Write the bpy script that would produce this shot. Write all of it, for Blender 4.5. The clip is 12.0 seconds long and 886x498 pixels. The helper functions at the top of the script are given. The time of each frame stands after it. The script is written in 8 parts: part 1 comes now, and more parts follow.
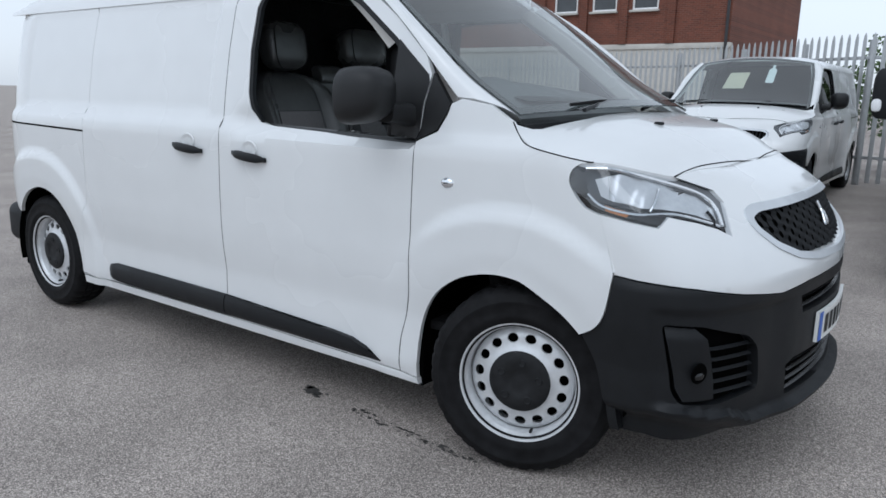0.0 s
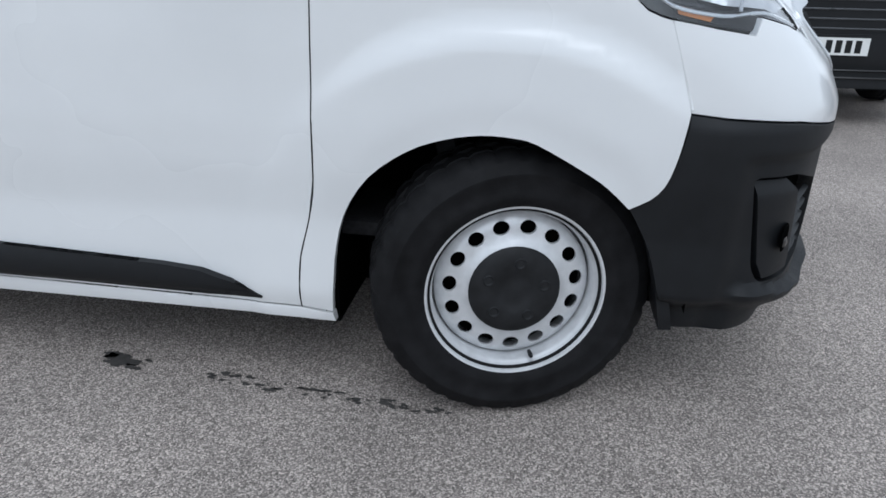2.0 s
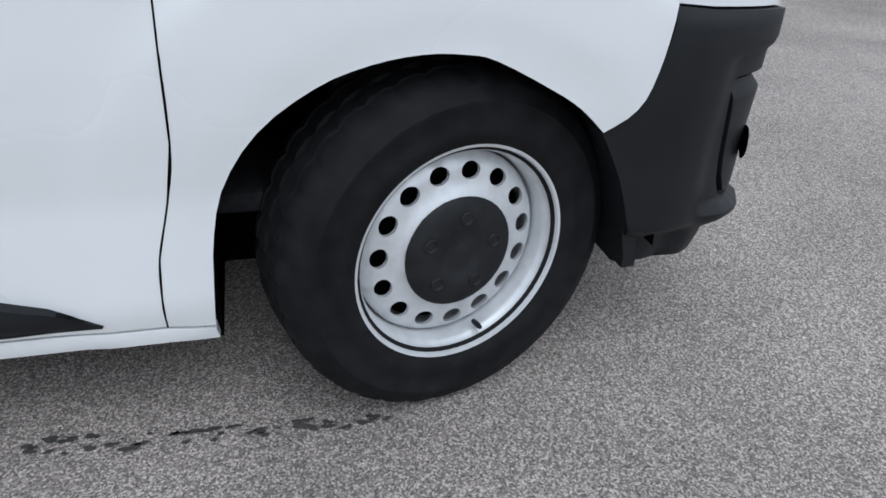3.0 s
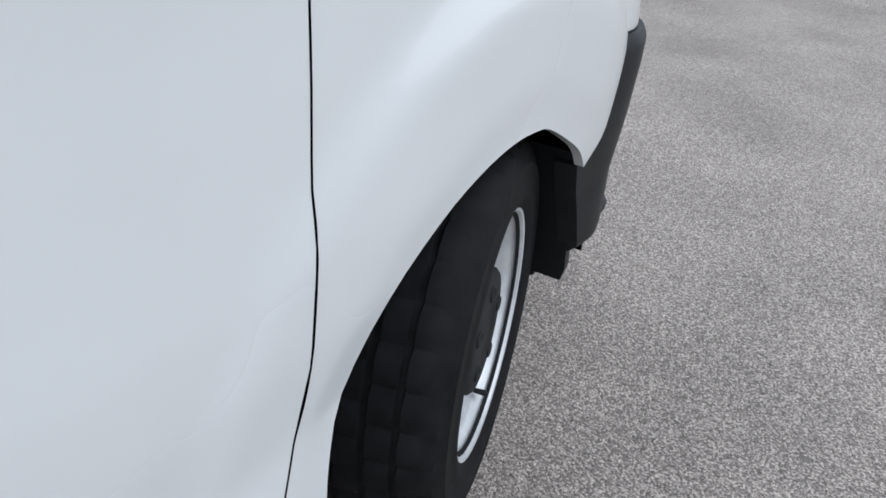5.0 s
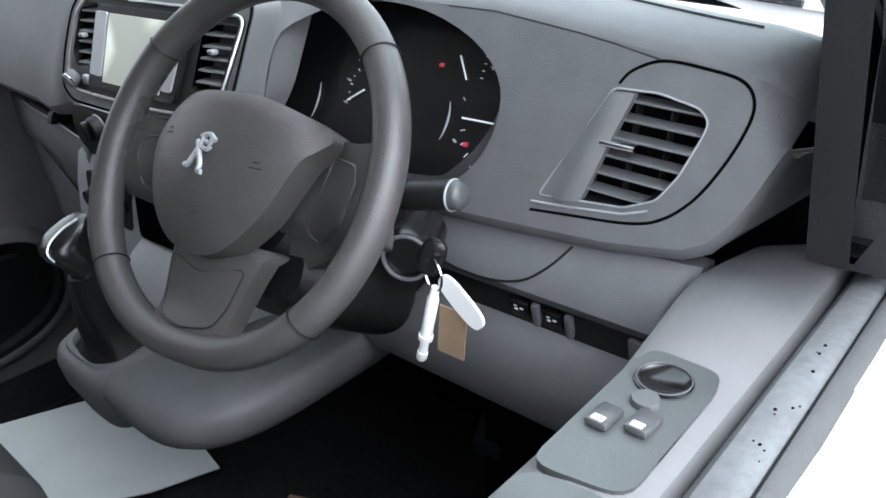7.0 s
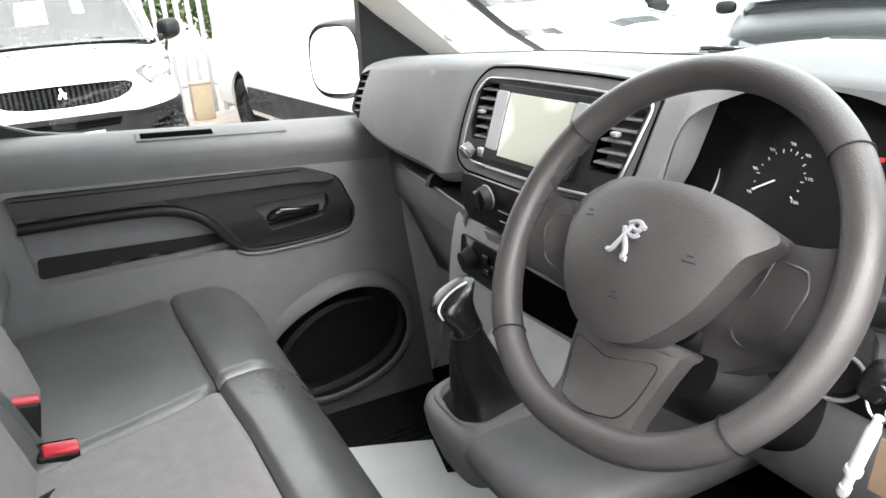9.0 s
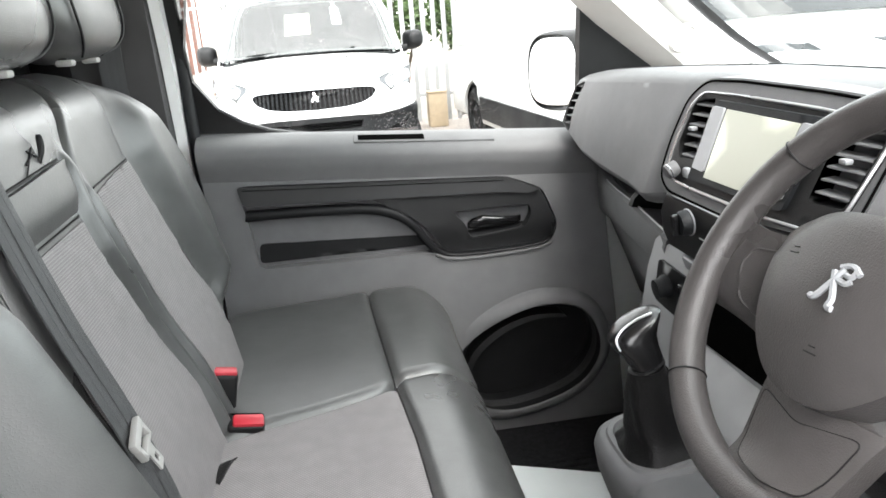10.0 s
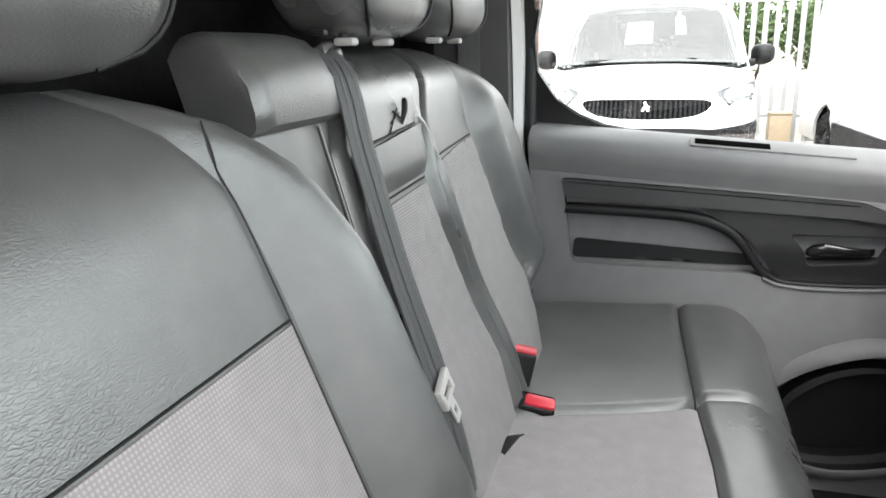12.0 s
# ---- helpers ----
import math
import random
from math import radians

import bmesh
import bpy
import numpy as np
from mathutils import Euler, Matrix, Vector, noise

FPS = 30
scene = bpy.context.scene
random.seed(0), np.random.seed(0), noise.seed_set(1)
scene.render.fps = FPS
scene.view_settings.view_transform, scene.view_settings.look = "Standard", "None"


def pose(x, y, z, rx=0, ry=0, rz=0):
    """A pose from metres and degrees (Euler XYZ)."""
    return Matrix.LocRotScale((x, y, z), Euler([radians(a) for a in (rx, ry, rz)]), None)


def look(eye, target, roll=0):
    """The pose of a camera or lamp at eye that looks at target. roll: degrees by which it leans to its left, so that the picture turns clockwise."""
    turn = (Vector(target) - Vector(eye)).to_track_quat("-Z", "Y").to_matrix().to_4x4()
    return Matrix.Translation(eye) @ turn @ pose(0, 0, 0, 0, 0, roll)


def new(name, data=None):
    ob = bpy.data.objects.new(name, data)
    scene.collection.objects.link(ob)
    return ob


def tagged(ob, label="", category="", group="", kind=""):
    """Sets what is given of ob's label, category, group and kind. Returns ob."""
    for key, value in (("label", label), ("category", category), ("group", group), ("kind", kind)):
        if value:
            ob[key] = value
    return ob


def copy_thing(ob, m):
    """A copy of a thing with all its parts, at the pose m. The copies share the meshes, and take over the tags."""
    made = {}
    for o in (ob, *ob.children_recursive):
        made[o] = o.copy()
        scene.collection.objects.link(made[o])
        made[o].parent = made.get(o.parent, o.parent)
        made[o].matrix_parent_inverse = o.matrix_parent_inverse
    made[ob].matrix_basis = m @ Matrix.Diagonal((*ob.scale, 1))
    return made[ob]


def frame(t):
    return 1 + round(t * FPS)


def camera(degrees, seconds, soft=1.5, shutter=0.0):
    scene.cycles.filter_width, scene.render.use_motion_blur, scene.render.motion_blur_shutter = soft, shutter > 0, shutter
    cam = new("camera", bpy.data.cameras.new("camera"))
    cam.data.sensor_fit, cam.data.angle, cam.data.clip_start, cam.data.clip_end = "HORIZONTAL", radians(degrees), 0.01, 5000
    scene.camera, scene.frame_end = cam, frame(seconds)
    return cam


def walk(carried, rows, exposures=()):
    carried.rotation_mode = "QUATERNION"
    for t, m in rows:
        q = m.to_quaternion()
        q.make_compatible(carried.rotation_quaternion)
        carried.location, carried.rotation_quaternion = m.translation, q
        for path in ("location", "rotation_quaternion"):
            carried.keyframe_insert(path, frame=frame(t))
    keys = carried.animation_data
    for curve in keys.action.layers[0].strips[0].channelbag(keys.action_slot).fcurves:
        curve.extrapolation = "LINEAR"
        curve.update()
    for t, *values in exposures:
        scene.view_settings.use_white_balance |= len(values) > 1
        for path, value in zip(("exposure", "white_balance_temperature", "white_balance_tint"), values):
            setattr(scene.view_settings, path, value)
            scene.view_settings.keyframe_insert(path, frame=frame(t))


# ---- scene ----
cam = camera(62.2, 12.0, soft=1.6)
PATH = [
    (0, pose(1.231, -3.055, 1.334, 78.02, -1.16, 36.24)),
    (0.5, pose(0.924, -2.968, 1.314, 75.87, -0.90, 30.28)),
    (1, pose(0.577, -2.850, 1.281, 72.42, -0.94, 23.01)),
    (1.5, pose(0.336, -2.712, 1.153, 70.99, -1.08, 17.16)),
    (2, pose(0.072, -2.507, 1.109, 67.27, -1.16, 8.54)),
    (2.5, pose(-0.138, -2.279, 1.058, 63.58, -1.03, -2.19)),
    (4.3, pose(-0.719, -1.584, 0.973, 56.55, -6.49, -45.16)),
    (4.5, pose(-0.765, -1.528, 0.993, 56.89, -6.55, -49.34)),
    (5, pose(-0.890, -1.355, 1.095, 59.36, -3.81, -57.48)),
    (5.5, pose(-1.052, -1.206, 1.257, 61.09, 1.19, -62.31)),
    (6, pose(-1.084, -1.129, 1.388, 58.94, 1.43, -56.65)),
    (6.5, pose(-1.154, -1.034, 1.440, 61.61, 1.63, -53.07)),
    (7, pose(-1.212, -0.968, 1.469, 64.38, 2.11, -49.31)),
    (7.2, pose(-1.231, -0.948, 1.473, 65.71, 2.28, -48.05)),
    (8.8, pose(-1.297, -0.879, 1.492, 70.25, 4.14, -30.47)),
    (9, pose(-1.290, -0.872, 1.490, 70.64, 4.21, -26.75)),
    (9.5, pose(-1.260, -0.858, 1.482, 71.60, 4.67, -17.13)),
    (10, pose(-1.233, -0.850, 1.477, 72.93, 4.08, -8.88)),
    (10.5, pose(-1.218, -0.849, 1.468, 74.08, 3.20, -1.81)),
    (11, pose(-1.229, -0.845, 1.460, 74.75, 2.30, 4.74)),
    (11.5, pose(-1.246, -0.843, 1.452, 74.96, 1.65, 10.86)),
    (12, pose(-1.260, -0.838, 1.443, 74.89, 1.29, 16.09)),
]
walk(cam, PATH, [(0, 0.45, 5650, 8), (2.5, 0.65, 5650, 8), (4.5, 0.8, 5750, 8), (5.5, 0.6, 5750, 8), (6.0, 0.6, 5750, 8), (6.5, 1.6, 5750, 8), (7.0, 3.15, 5850, 9), (7.2, 3.35, 5900, 9), (8.8, 3.9, 6550, 11), (12.0, 3.95, 6550, 11)])

# ---- light: overcast sky with a broad soft sun ----
world = bpy.data.worlds.new("overcast_sky")
scene.world = world
world.use_nodes = True
wn, wl = world.node_tree.nodes, world.node_tree.links
wn.clear()
sky = wn.new("ShaderNodeTexSky")
sky.sky_type = "NISHITA"
sky.sun_disc = False
sky.sun_elevation, sky.sun_rotation = radians(52), radians(200)
sky.air_density, sky.dust_density, sky.ozone_density = 1.0, 1.5, 1.0
hsv = wn.new("ShaderNodeHueSaturation")
hsv.inputs["Saturation"].default_value = 0.25
bg = wn.new("ShaderNodeBackground")
bg.inputs["Strength"].default_value = 0.15
wout = wn.new("ShaderNodeOutputWorld")
wl.new(sky.outputs[0], hsv.inputs["Color"])
cloud = wn.new("ShaderNodeMix")
cloud.data_type = "RGBA"
cloud.inputs["Factor"].default_value = 0.7
cloud.inputs[7].default_value = (4.15, 4.15, 4.1, 1)
wl.new(hsv.outputs[0], cloud.inputs[6])
wl.new(cloud.outputs[2], bg.inputs["Color"])
wl.new(bg.outputs[0], wout.inputs["Surface"])
sun_data = bpy.data.lights.new("sun", "SUN")
sun_data.energy, sun_data.angle, sun_data.color = 0.5, radians(40), (1.0, 0.97, 0.93)
sun = new("sun", sun_data)
sun.matrix_world = look((3, -9, 12), (0, 0, 0))


# ---- materials ----
def material(name, color, rough=0.5, metal=0.0, coat=0.0, var=0.0, scale=20.0, bump=0.0, bump_scale=200.0, spec=0.5, stretch=(1, 1, 1), detail=6.0):
    """A principled material whose colour and roughness wander at two scales, with a fine relief."""
    m = bpy.data.materials.new(name)
    m.use_nodes = True
    n, l = m.node_tree.nodes, m.node_tree.links
    b = n["Principled BSDF"]
    b.inputs["Base Color"].default_value = (*color, 1)
    b.inputs["Roughness"].default_value = rough
    b.inputs["Metallic"].default_value = metal
    b.inputs["Coat Weight"].default_value = coat
    b.inputs["Coat Roughness"].default_value = 0.06
    b.inputs["Specular IOR Level"].default_value = spec
    co = n.new("ShaderNodeTexCoord")
    mp = n.new("ShaderNodeMapping")
    mp.inputs["Scale"].default_value = stretch
    l.new(co.outputs["Object"], mp.inputs["Vector"])
    if var:
        a, c = n.new("ShaderNodeTexNoise"), n.new("ShaderNodeTexNoise")
        a.inputs["Scale"].default_value, a.inputs["Detail"].default_value = scale, detail
        c.inputs["Scale"].default_value, c.inputs["Detail"].default_value = scale / 9, 4
        add = n.new("ShaderNodeMath")
        add.operation = "ADD"
        ramp = n.new("ShaderNodeMapRange")
        ramp.inputs["From Min"].default_value, ramp.inputs["From Max"].default_value = 0.7, 1.3
        ramp.inputs["To Min"].default_value, ramp.inputs["To Max"].default_value = 1 - var, 1 + var
        mul = n.new("ShaderNodeVectorMath")
        mul.operation = "SCALE"
        mul.inputs[0].default_value = color
        l.new(mp.outputs[0], a.inputs["Vector"]), l.new(mp.outputs[0], c.inputs["Vector"])
        l.new(a.outputs["Fac"], add.inputs[0]), l.new(c.outputs["Fac"], add.inputs[1])
        l.new(add.outputs[0], ramp.inputs["Value"]), l.new(ramp.outputs[0], mul.inputs["Scale"])
        l.new(mul.outputs[0], b.inputs["Base Color"])
        rr = n.new("ShaderNodeMapRange")
        rr.inputs["From Min"].default_value, rr.inputs["From Max"].default_value = 0.3, 0.7
        rr.inputs["To Min"].default_value, rr.inputs["To Max"].default_value = max(0.02, rough - 0.1), min(1, rough + 0.1)
        l.new(c.outputs["Fac"], rr.inputs["Value"]), l.new(rr.outputs[0], b.inputs["Roughness"])
    if bump:
        t = n.new("ShaderNodeTexNoise")
        t.inputs["Scale"].default_value, t.inputs["Detail"].default_value = bump_scale, 3
        bp = n.new("ShaderNodeBump")
        bp.inputs["Strength"].default_value, bp.inputs["Distance"].default_value = bump, 0.002
        l.new(mp.outputs[0], t.inputs["Vector"])
        l.new(t.outputs["Fac"], bp.inputs["Height"]), l.new(bp.outputs[0], b.inputs["Normal"])
    return m


def glass_material(name, color=(0.8, 0.85, 0.84), rough=0.0, clear=0.8, spots=False, dust=0.0, sheen=0.08):
    """A thin pane: partly see-through tint under a mirror-like gloss, with dried rain spots or a pale veil of sky haze
    (dust) if wanted.
    """
    m = bpy.data.materials.new(name)
    m.use_nodes = True
    n, l = m.node_tree.nodes, m.node_tree.links
    n.remove(n["Principled BSDF"])
    tr, gl, mix = n.new("ShaderNodeBsdfTransparent"), n.new("ShaderNodeBsdfGlossy"), n.new("ShaderNodeMixShader")
    facing, fr, power = n.new("ShaderNodeLayerWeight"), n.new("ShaderNodeMath"), n.new("ShaderNodeMath")
    facing.inputs["Blend"].default_value = 0.5
    power.operation, power.inputs[1].default_value = "POWER", 5.0
    fr.operation, fr.inputs[1].default_value, fr.inputs[2].default_value = "MULTIPLY_ADD", 1 - sheen, sheen
    l.new(facing.outputs["Facing"], power.inputs[0]), l.new(power.outputs[0], fr.inputs[0])
    tr.inputs["Color"].default_value = (*[c * clear for c in color], 1)
    gl.inputs["Roughness"].default_value = rough
    l.new(fr.outputs[0], mix.inputs[0]), l.new(tr.outputs[0], mix.inputs[1]), l.new(gl.outputs[0], mix.inputs[2])
    l.new(mix.outputs[0], n["Material Output"].inputs["Surface"])
    # Pale diffuse veil: the sky's haze on the pane put into its colour.
    if dust:
        veil, dull, streak, amount = n.new("ShaderNodeMixShader"), n.new("ShaderNodeBsdfDiffuse"), n.new("ShaderNodeTexNoise"), n.new("ShaderNodeMapRange")
        dull.inputs["Color"].default_value = (0.70, 0.72, 0.71, 1)
        streak.inputs["Scale"].default_value, streak.inputs["Detail"].default_value = 2.5, 6
        amount.inputs["To Min"].default_value, amount.inputs["To Max"].default_value = dust * 0.6, dust * 1.4
        l.new(n.new("ShaderNodeTexCoord").outputs["Object"], streak.inputs["Vector"]), l.new(streak.outputs["Fac"], amount.inputs["Value"])
        l.new(amount.outputs[0], veil.inputs[0]), l.new(mix.outputs[0], veil.inputs[1]), l.new(dull.outputs[0], veil.inputs[2])
        l.new(veil.outputs[0], n["Material Output"].inputs["Surface"])
    if spots:
        co, drop, patch = n.new("ShaderNodeTexCoord"), n.new("ShaderNodeTexVoronoi"), n.new("ShaderNodeTexNoise")
        drop.inputs["Scale"].default_value, patch.inputs["Scale"].default_value = 240, 9
        size, cut, film = n.new("ShaderNodeMapRange"), n.new("ShaderNodeMath"), n.new("ShaderNodeMixShader")
        size.inputs["From Min"].default_value, size.inputs["From Max"].default_value = 0.45, 0.75
        size.inputs["To Min"].default_value, size.inputs["To Max"].default_value = 0.05, 0.30
        cut.operation = "LESS_THAN"
        half_on = n.new("ShaderNodeMath")
        half_on.operation = "MULTIPLY"
        half_on.inputs[1].default_value = 0.22
        white = n.new("ShaderNodeBsdfTranslucent")
        white.inputs["Color"].default_value = (0.8, 0.8, 0.8, 1)
        l.new(co.outputs["Object"], drop.inputs["Vector"]), l.new(co.outputs["Object"], patch.inputs["Vector"])
        l.new(patch.outputs["Fac"], size.inputs["Value"]), l.new(drop.outputs["Distance"], cut.inputs[0]), l.new(size.outputs[0], cut.inputs[1])
        l.new(cut.outputs[0], half_on.inputs[0]), l.new(half_on.outputs[0], film.inputs[0])
        l.new(mix.outputs[0], film.inputs[1]), l.new(white.outputs[0], film.inputs[2])
        l.new(film.outputs[0], n["Material Output"].inputs["Surface"])
    return m


def asphalt_material():
    m = bpy.data.materials.new("asphalt")
    m.use_nodes = True
    n, l = m.node_tree.nodes, m.node_tree.links
    b = n["Principled BSDF"]
    co = n.new("ShaderNodeTexCoord")
    stones = n.new("ShaderNodeTexVoronoi")
    stones.inputs["Scale"].default_value = 250
    patch = n.new("ShaderNodeTexNoise")
    patch.inputs["Scale"].default_value, patch.inputs["Detail"].default_value = 1.3, 8
    fine = n.new("ShaderNodeTexNoise")
    fine.inputs["Scale"].default_value, fine.inputs["Detail"].default_value, fine.inputs["Roughness"].default_value = 190, 8, 0.82
    for t in (stones, patch, fine):
        l.new(co.outputs["Object"], t.inputs["Vector"])
    bw = n.new("ShaderNodeRGBToBW")
    l.new(stones.outputs["Color"], bw.inputs[0])
    blend = n.new("ShaderNodeMath")
    blend.operation = "MULTIPLY_ADD"
    blend.inputs[1].default_value = 0.5
    l.new(bw.outputs[0], blend.inputs[0]), l.new(fine.outputs["Fac"], blend.inputs[2])
    grain = n.new("ShaderNodeValToRGB")
    e = grain.color_ramp.elements
    e[0].position, e[0].color = 0.50, (0.082, 0.071, 0.065, 1)
    e[1].position, e[1].color = 0.97, (0.70, 0.615, 0.555, 1)
    mid = grain.color_ramp.elements.new(0.76)
    mid.color = (0.280, 0.248, 0.222, 1)
    l.new(blend.outputs[0], grain.inputs[0])
    tone = n.new("ShaderNodeMapRange")
    tone.inputs["From Min"].default_value, tone.inputs["From Max"].default_value = 0.3, 0.7
    tone.inputs["To Min"].default_value, tone.inputs["To Max"].default_value = 0.82, 1.2
    l.new(patch.outputs["Fac"], tone.inputs["Value"])
    tint = n.new("ShaderNodeVectorMath")
    tint.operation = "SCALE"
    l.new(grain.outputs[0], tint.inputs[0]), l.new(tone.outputs[0], tint.inputs["Scale"])
    l.new(tint.outputs[0], b.inputs["Base Color"])
    b.inputs["Roughness"].default_value = 0.85
    add = n.new("ShaderNodeMath")
    add.operation = "SUBTRACT"
    l.new(fine.outputs["Fac"], add.inputs[0]), l.new(stones.outputs["Distance"], add.inputs[1])
    bp = n.new("ShaderNodeBump")
    bp.inputs["Strength"].default_value, bp.inputs["Distance"].default_value = 0.6, 0.004
    l.new(add.outputs[0], bp.inputs["Height"]), l.new(bp.outputs[0], b.inputs["Normal"])
    return m


def leather_material(name, color):
    """Grained hide: creased cells, fine pores and a soft sheen that wanders where it is worn."""
    m = material(name, color, 0.30, var=0.22, scale=26, spec=0.85)
    n, l = m.node_tree.nodes, m.node_tree.links
    b = n["Principled BSDF"]
    co, warp, cells, pores = n.new("ShaderNodeTexCoord"), n.new("ShaderNodeTexNoise"), n.new("ShaderNodeTexVoronoi"), n.new("ShaderNodeTexNoise")
    stretch, mix, add = n.new("ShaderNodeMapping"), n.new("ShaderNodeVectorMath"), n.new("ShaderNodeMath")
    stretch.inputs["Scale"].default_value = (1.0, 0.55, 1.5)
    warp.inputs["Scale"].default_value, warp.inputs["Detail"].default_value = 70, 3
    cells.feature = "DISTANCE_TO_EDGE"
    cells.inputs["Scale"].default_value = 290
    pores.inputs["Scale"].default_value, pores.inputs["Detail"].default_value = 700, 2
    mix.operation, mix.inputs["Scale"].default_value = "SCALE", 0.012
    push = n.new("ShaderNodeVectorMath")
    l.new(co.outputs["Object"], stretch.inputs["Vector"]), l.new(stretch.outputs[0], warp.inputs["Vector"])
    l.new(warp.outputs["Color"], mix.inputs[0]), l.new(mix.outputs[0], push.inputs[0]), l.new(stretch.outputs[0], push.inputs[1])
    l.new(push.outputs[0], cells.inputs["Vector"]), l.new(co.outputs["Object"], pores.inputs["Vector"])
    edge = n.new("ShaderNodeMapRange")
    edge.inputs["From Max"].default_value = 0.22
    add.operation, add.inputs[1].default_value = "MULTIPLY_ADD", 0.35
    l.new(cells.outputs["Distance"], edge.inputs["Value"]), l.new(pores.outputs["Fac"], add.inputs[0]), l.new(edge.outputs[0], add.inputs[2])
    bp = n.new("ShaderNodeBump")
    bp.inputs["Strength"].default_value, bp.inputs["Distance"].default_value = 0.13, 0.0010
    l.new(add.outputs[0], bp.inputs["Height"]), l.new(bp.outputs[0], b.inputs["Normal"])
    return m


PAINT = material("white_paint", (0.70, 0.71, 0.71), 0.28, coat=0.7, var=0.02, scale=6)
BLACK = material("black_plastic", (0.0090, 0.0100, 0.0115), 0.52, var=0.15, scale=30, bump=0.25, bump_scale=700, spec=0.26)
BLACK_SMOOTH = material("black_gloss", (0.006, 0.006, 0.0065), 0.2, var=0.1)
# Glossless near-black: puts shade of arches, gaps and throats into colour; also dirt specks.
DARK = material("shade_and_dirt_black", (0.003, 0.003, 0.003), 0.95, var=0.2, spec=0.0)
RUBBER = material("tyre_rubber", (0.010, 0.010, 0.0108), 0.68, var=0.45, scale=25, bump=0.3, bump_scale=260, spec=0.12)
STEEL = material("silver_painted_steel", (0.62, 0.63, 0.64), 0.42, metal=0.35, var=0.12, scale=35, bump=0.1, bump_scale=120)
CHROME = material("chrome", (0.82, 0.83, 0.84), 0.1, metal=1.0, var=0.03)
HUBCAP = material("hub_cap_plastic", (0.009, 0.0095, 0.0105), 0.6, var=0.5, scale=40, bump=0.2, spec=0.3)
SIDE_GLASS = glass_material("tinted_side_glass", (0.93, 0.96, 0.94), clear=0.6, spots=True)
TINT = glass_material("windscreen_glass", (0.84, 0.92, 0.91), clear=0.92, dust=0.03, sheen=0.16)
LENS = glass_material("lamp_lens", (0.86, 0.88, 0.9), clear=0.92)
LAMPGREY = material("lamp_grey", (0.13, 0.135, 0.142), 0.3, metal=0.35, var=0.1)
AMBER = material("amber_bulb", (0.6, 0.22, 0.05), 0.3, var=0.1)
REFLECTOR = material("lamp_reflector", (0.75, 0.77, 0.79), 0.16, metal=0.9, var=0.05)
ASPHALT = asphalt_material()
STAIN = material("oil_stain", (0.05, 0.047, 0.044), 0.8, var=0.4, scale=60)


# ---- building helpers ----
def link(bm, name, mat, smooth=True, angle=40):
    me = bpy.data.meshes.new(name)
    bmesh.ops.recalc_face_normals(bm, faces=bm.faces)
    if smooth:
        for f in bm.faces:
            f.smooth = True
        for e in bm.edges:
            if len(e.link_faces) == 2 and e.calc_face_angle(0) > radians(angle):
                e.smooth = False
    bm.to_mesh(me)
    bm.free()
    me.materials.append(mat)
    return new(name, me)


def part(name, bm, mat, parent, label="", smooth=True, angle=40):
    ob = link(bm, name, mat, smooth, angle)
    ob.parent = parent
    if label:
        tagged(ob, label)
    return ob


def thing(name, label, category, group="", at=(0, 0, 0)):
    ob = new(name)
    ob.empty_display_size = 0.1
    ob.location = at
    return tagged(ob, label, category, group)


def table(pairs):
    xs, ys = [p[0] for p in pairs], [p[1] for p in pairs]
    return lambda v: float(np.interp(v, xs, ys))


def smooth_table(pairs, reach):
    """Like table(), with its corners rounded over the given reach."""
    line = table(pairs)
    return lambda v: sum(line(v + reach * k / 4) * (5 - abs(k)) for k in range(-4, 5)) / 25


def step(a, b, v):
    u = min(1.0, max(0.0, (v - a) / (b - a)))
    return u * u * (3 - 2 * u)


def curve(points, n=8, closed=False):
    """A smooth line through the points (Catmull-Rom)."""
    pts = [Vector(p) for p in points]
    out, m = [], len(pts)
    for i in range(m if closed else m - 1):
        p = [pts[(i + k) % m] if closed else pts[min(max(i + k, 0), m - 1)] for k in (-1, 0, 1, 2)]
        for j in range(n):
            t = j / n
            out.append(0.5 * (2 * p[1] + (p[2] - p[0]) * t + (2 * p[0] - 5 * p[1] + 4 * p[2] - p[3]) * t * t + (3 * p[1] - p[0] - 3 * p[2] + p[3]) * t ** 3))
    if not closed:
        out.append(pts[-1])
    return out


def rounded(points, r=0.02, n=4):
    """A closed 2D outline with its corners rounded."""
    pts, out = [Vector(p[:2]) for p in points], []
    m = len(pts)
    for i in range(m):
        p, a, c = pts[i], pts[i - 1], pts[(i + 1) % m]
        u, v = (a - p), (c - p)
        d = min(r, u.length * 0.45, v.length * 0.45)
        s, e = p + u.normalized() * d, p + v.normalized() * d
        for k in range(n + 1):
            t = k / n
            out.append((1 - t) ** 2 * s + 2 * t * (1 - t) * p + t * t * e)
    return [(q.x, q.y) for q in out]


def inside(p, poly):
    x, y, c = p[0], p[1], False
    for i in range(len(poly)):
        x1, y1, x2, y2 = *poly[i - 1], *poly[i]
        if (y1 > y) != (y2 > y) and x < (x2 - x1) * (y - y1) / (y2 - y1) + x1:
            c = not c
    return c


def dense(poly, d):
    out = []
    for i in range(len(poly)):
        a, b = Vector(poly[i]), Vector(poly[(i + 1) % len(poly)])
        k = max(1, int((b - a).length / d))
        out += [tuple(a + (b - a) * (j / k)) for j in range(k)]
    return out


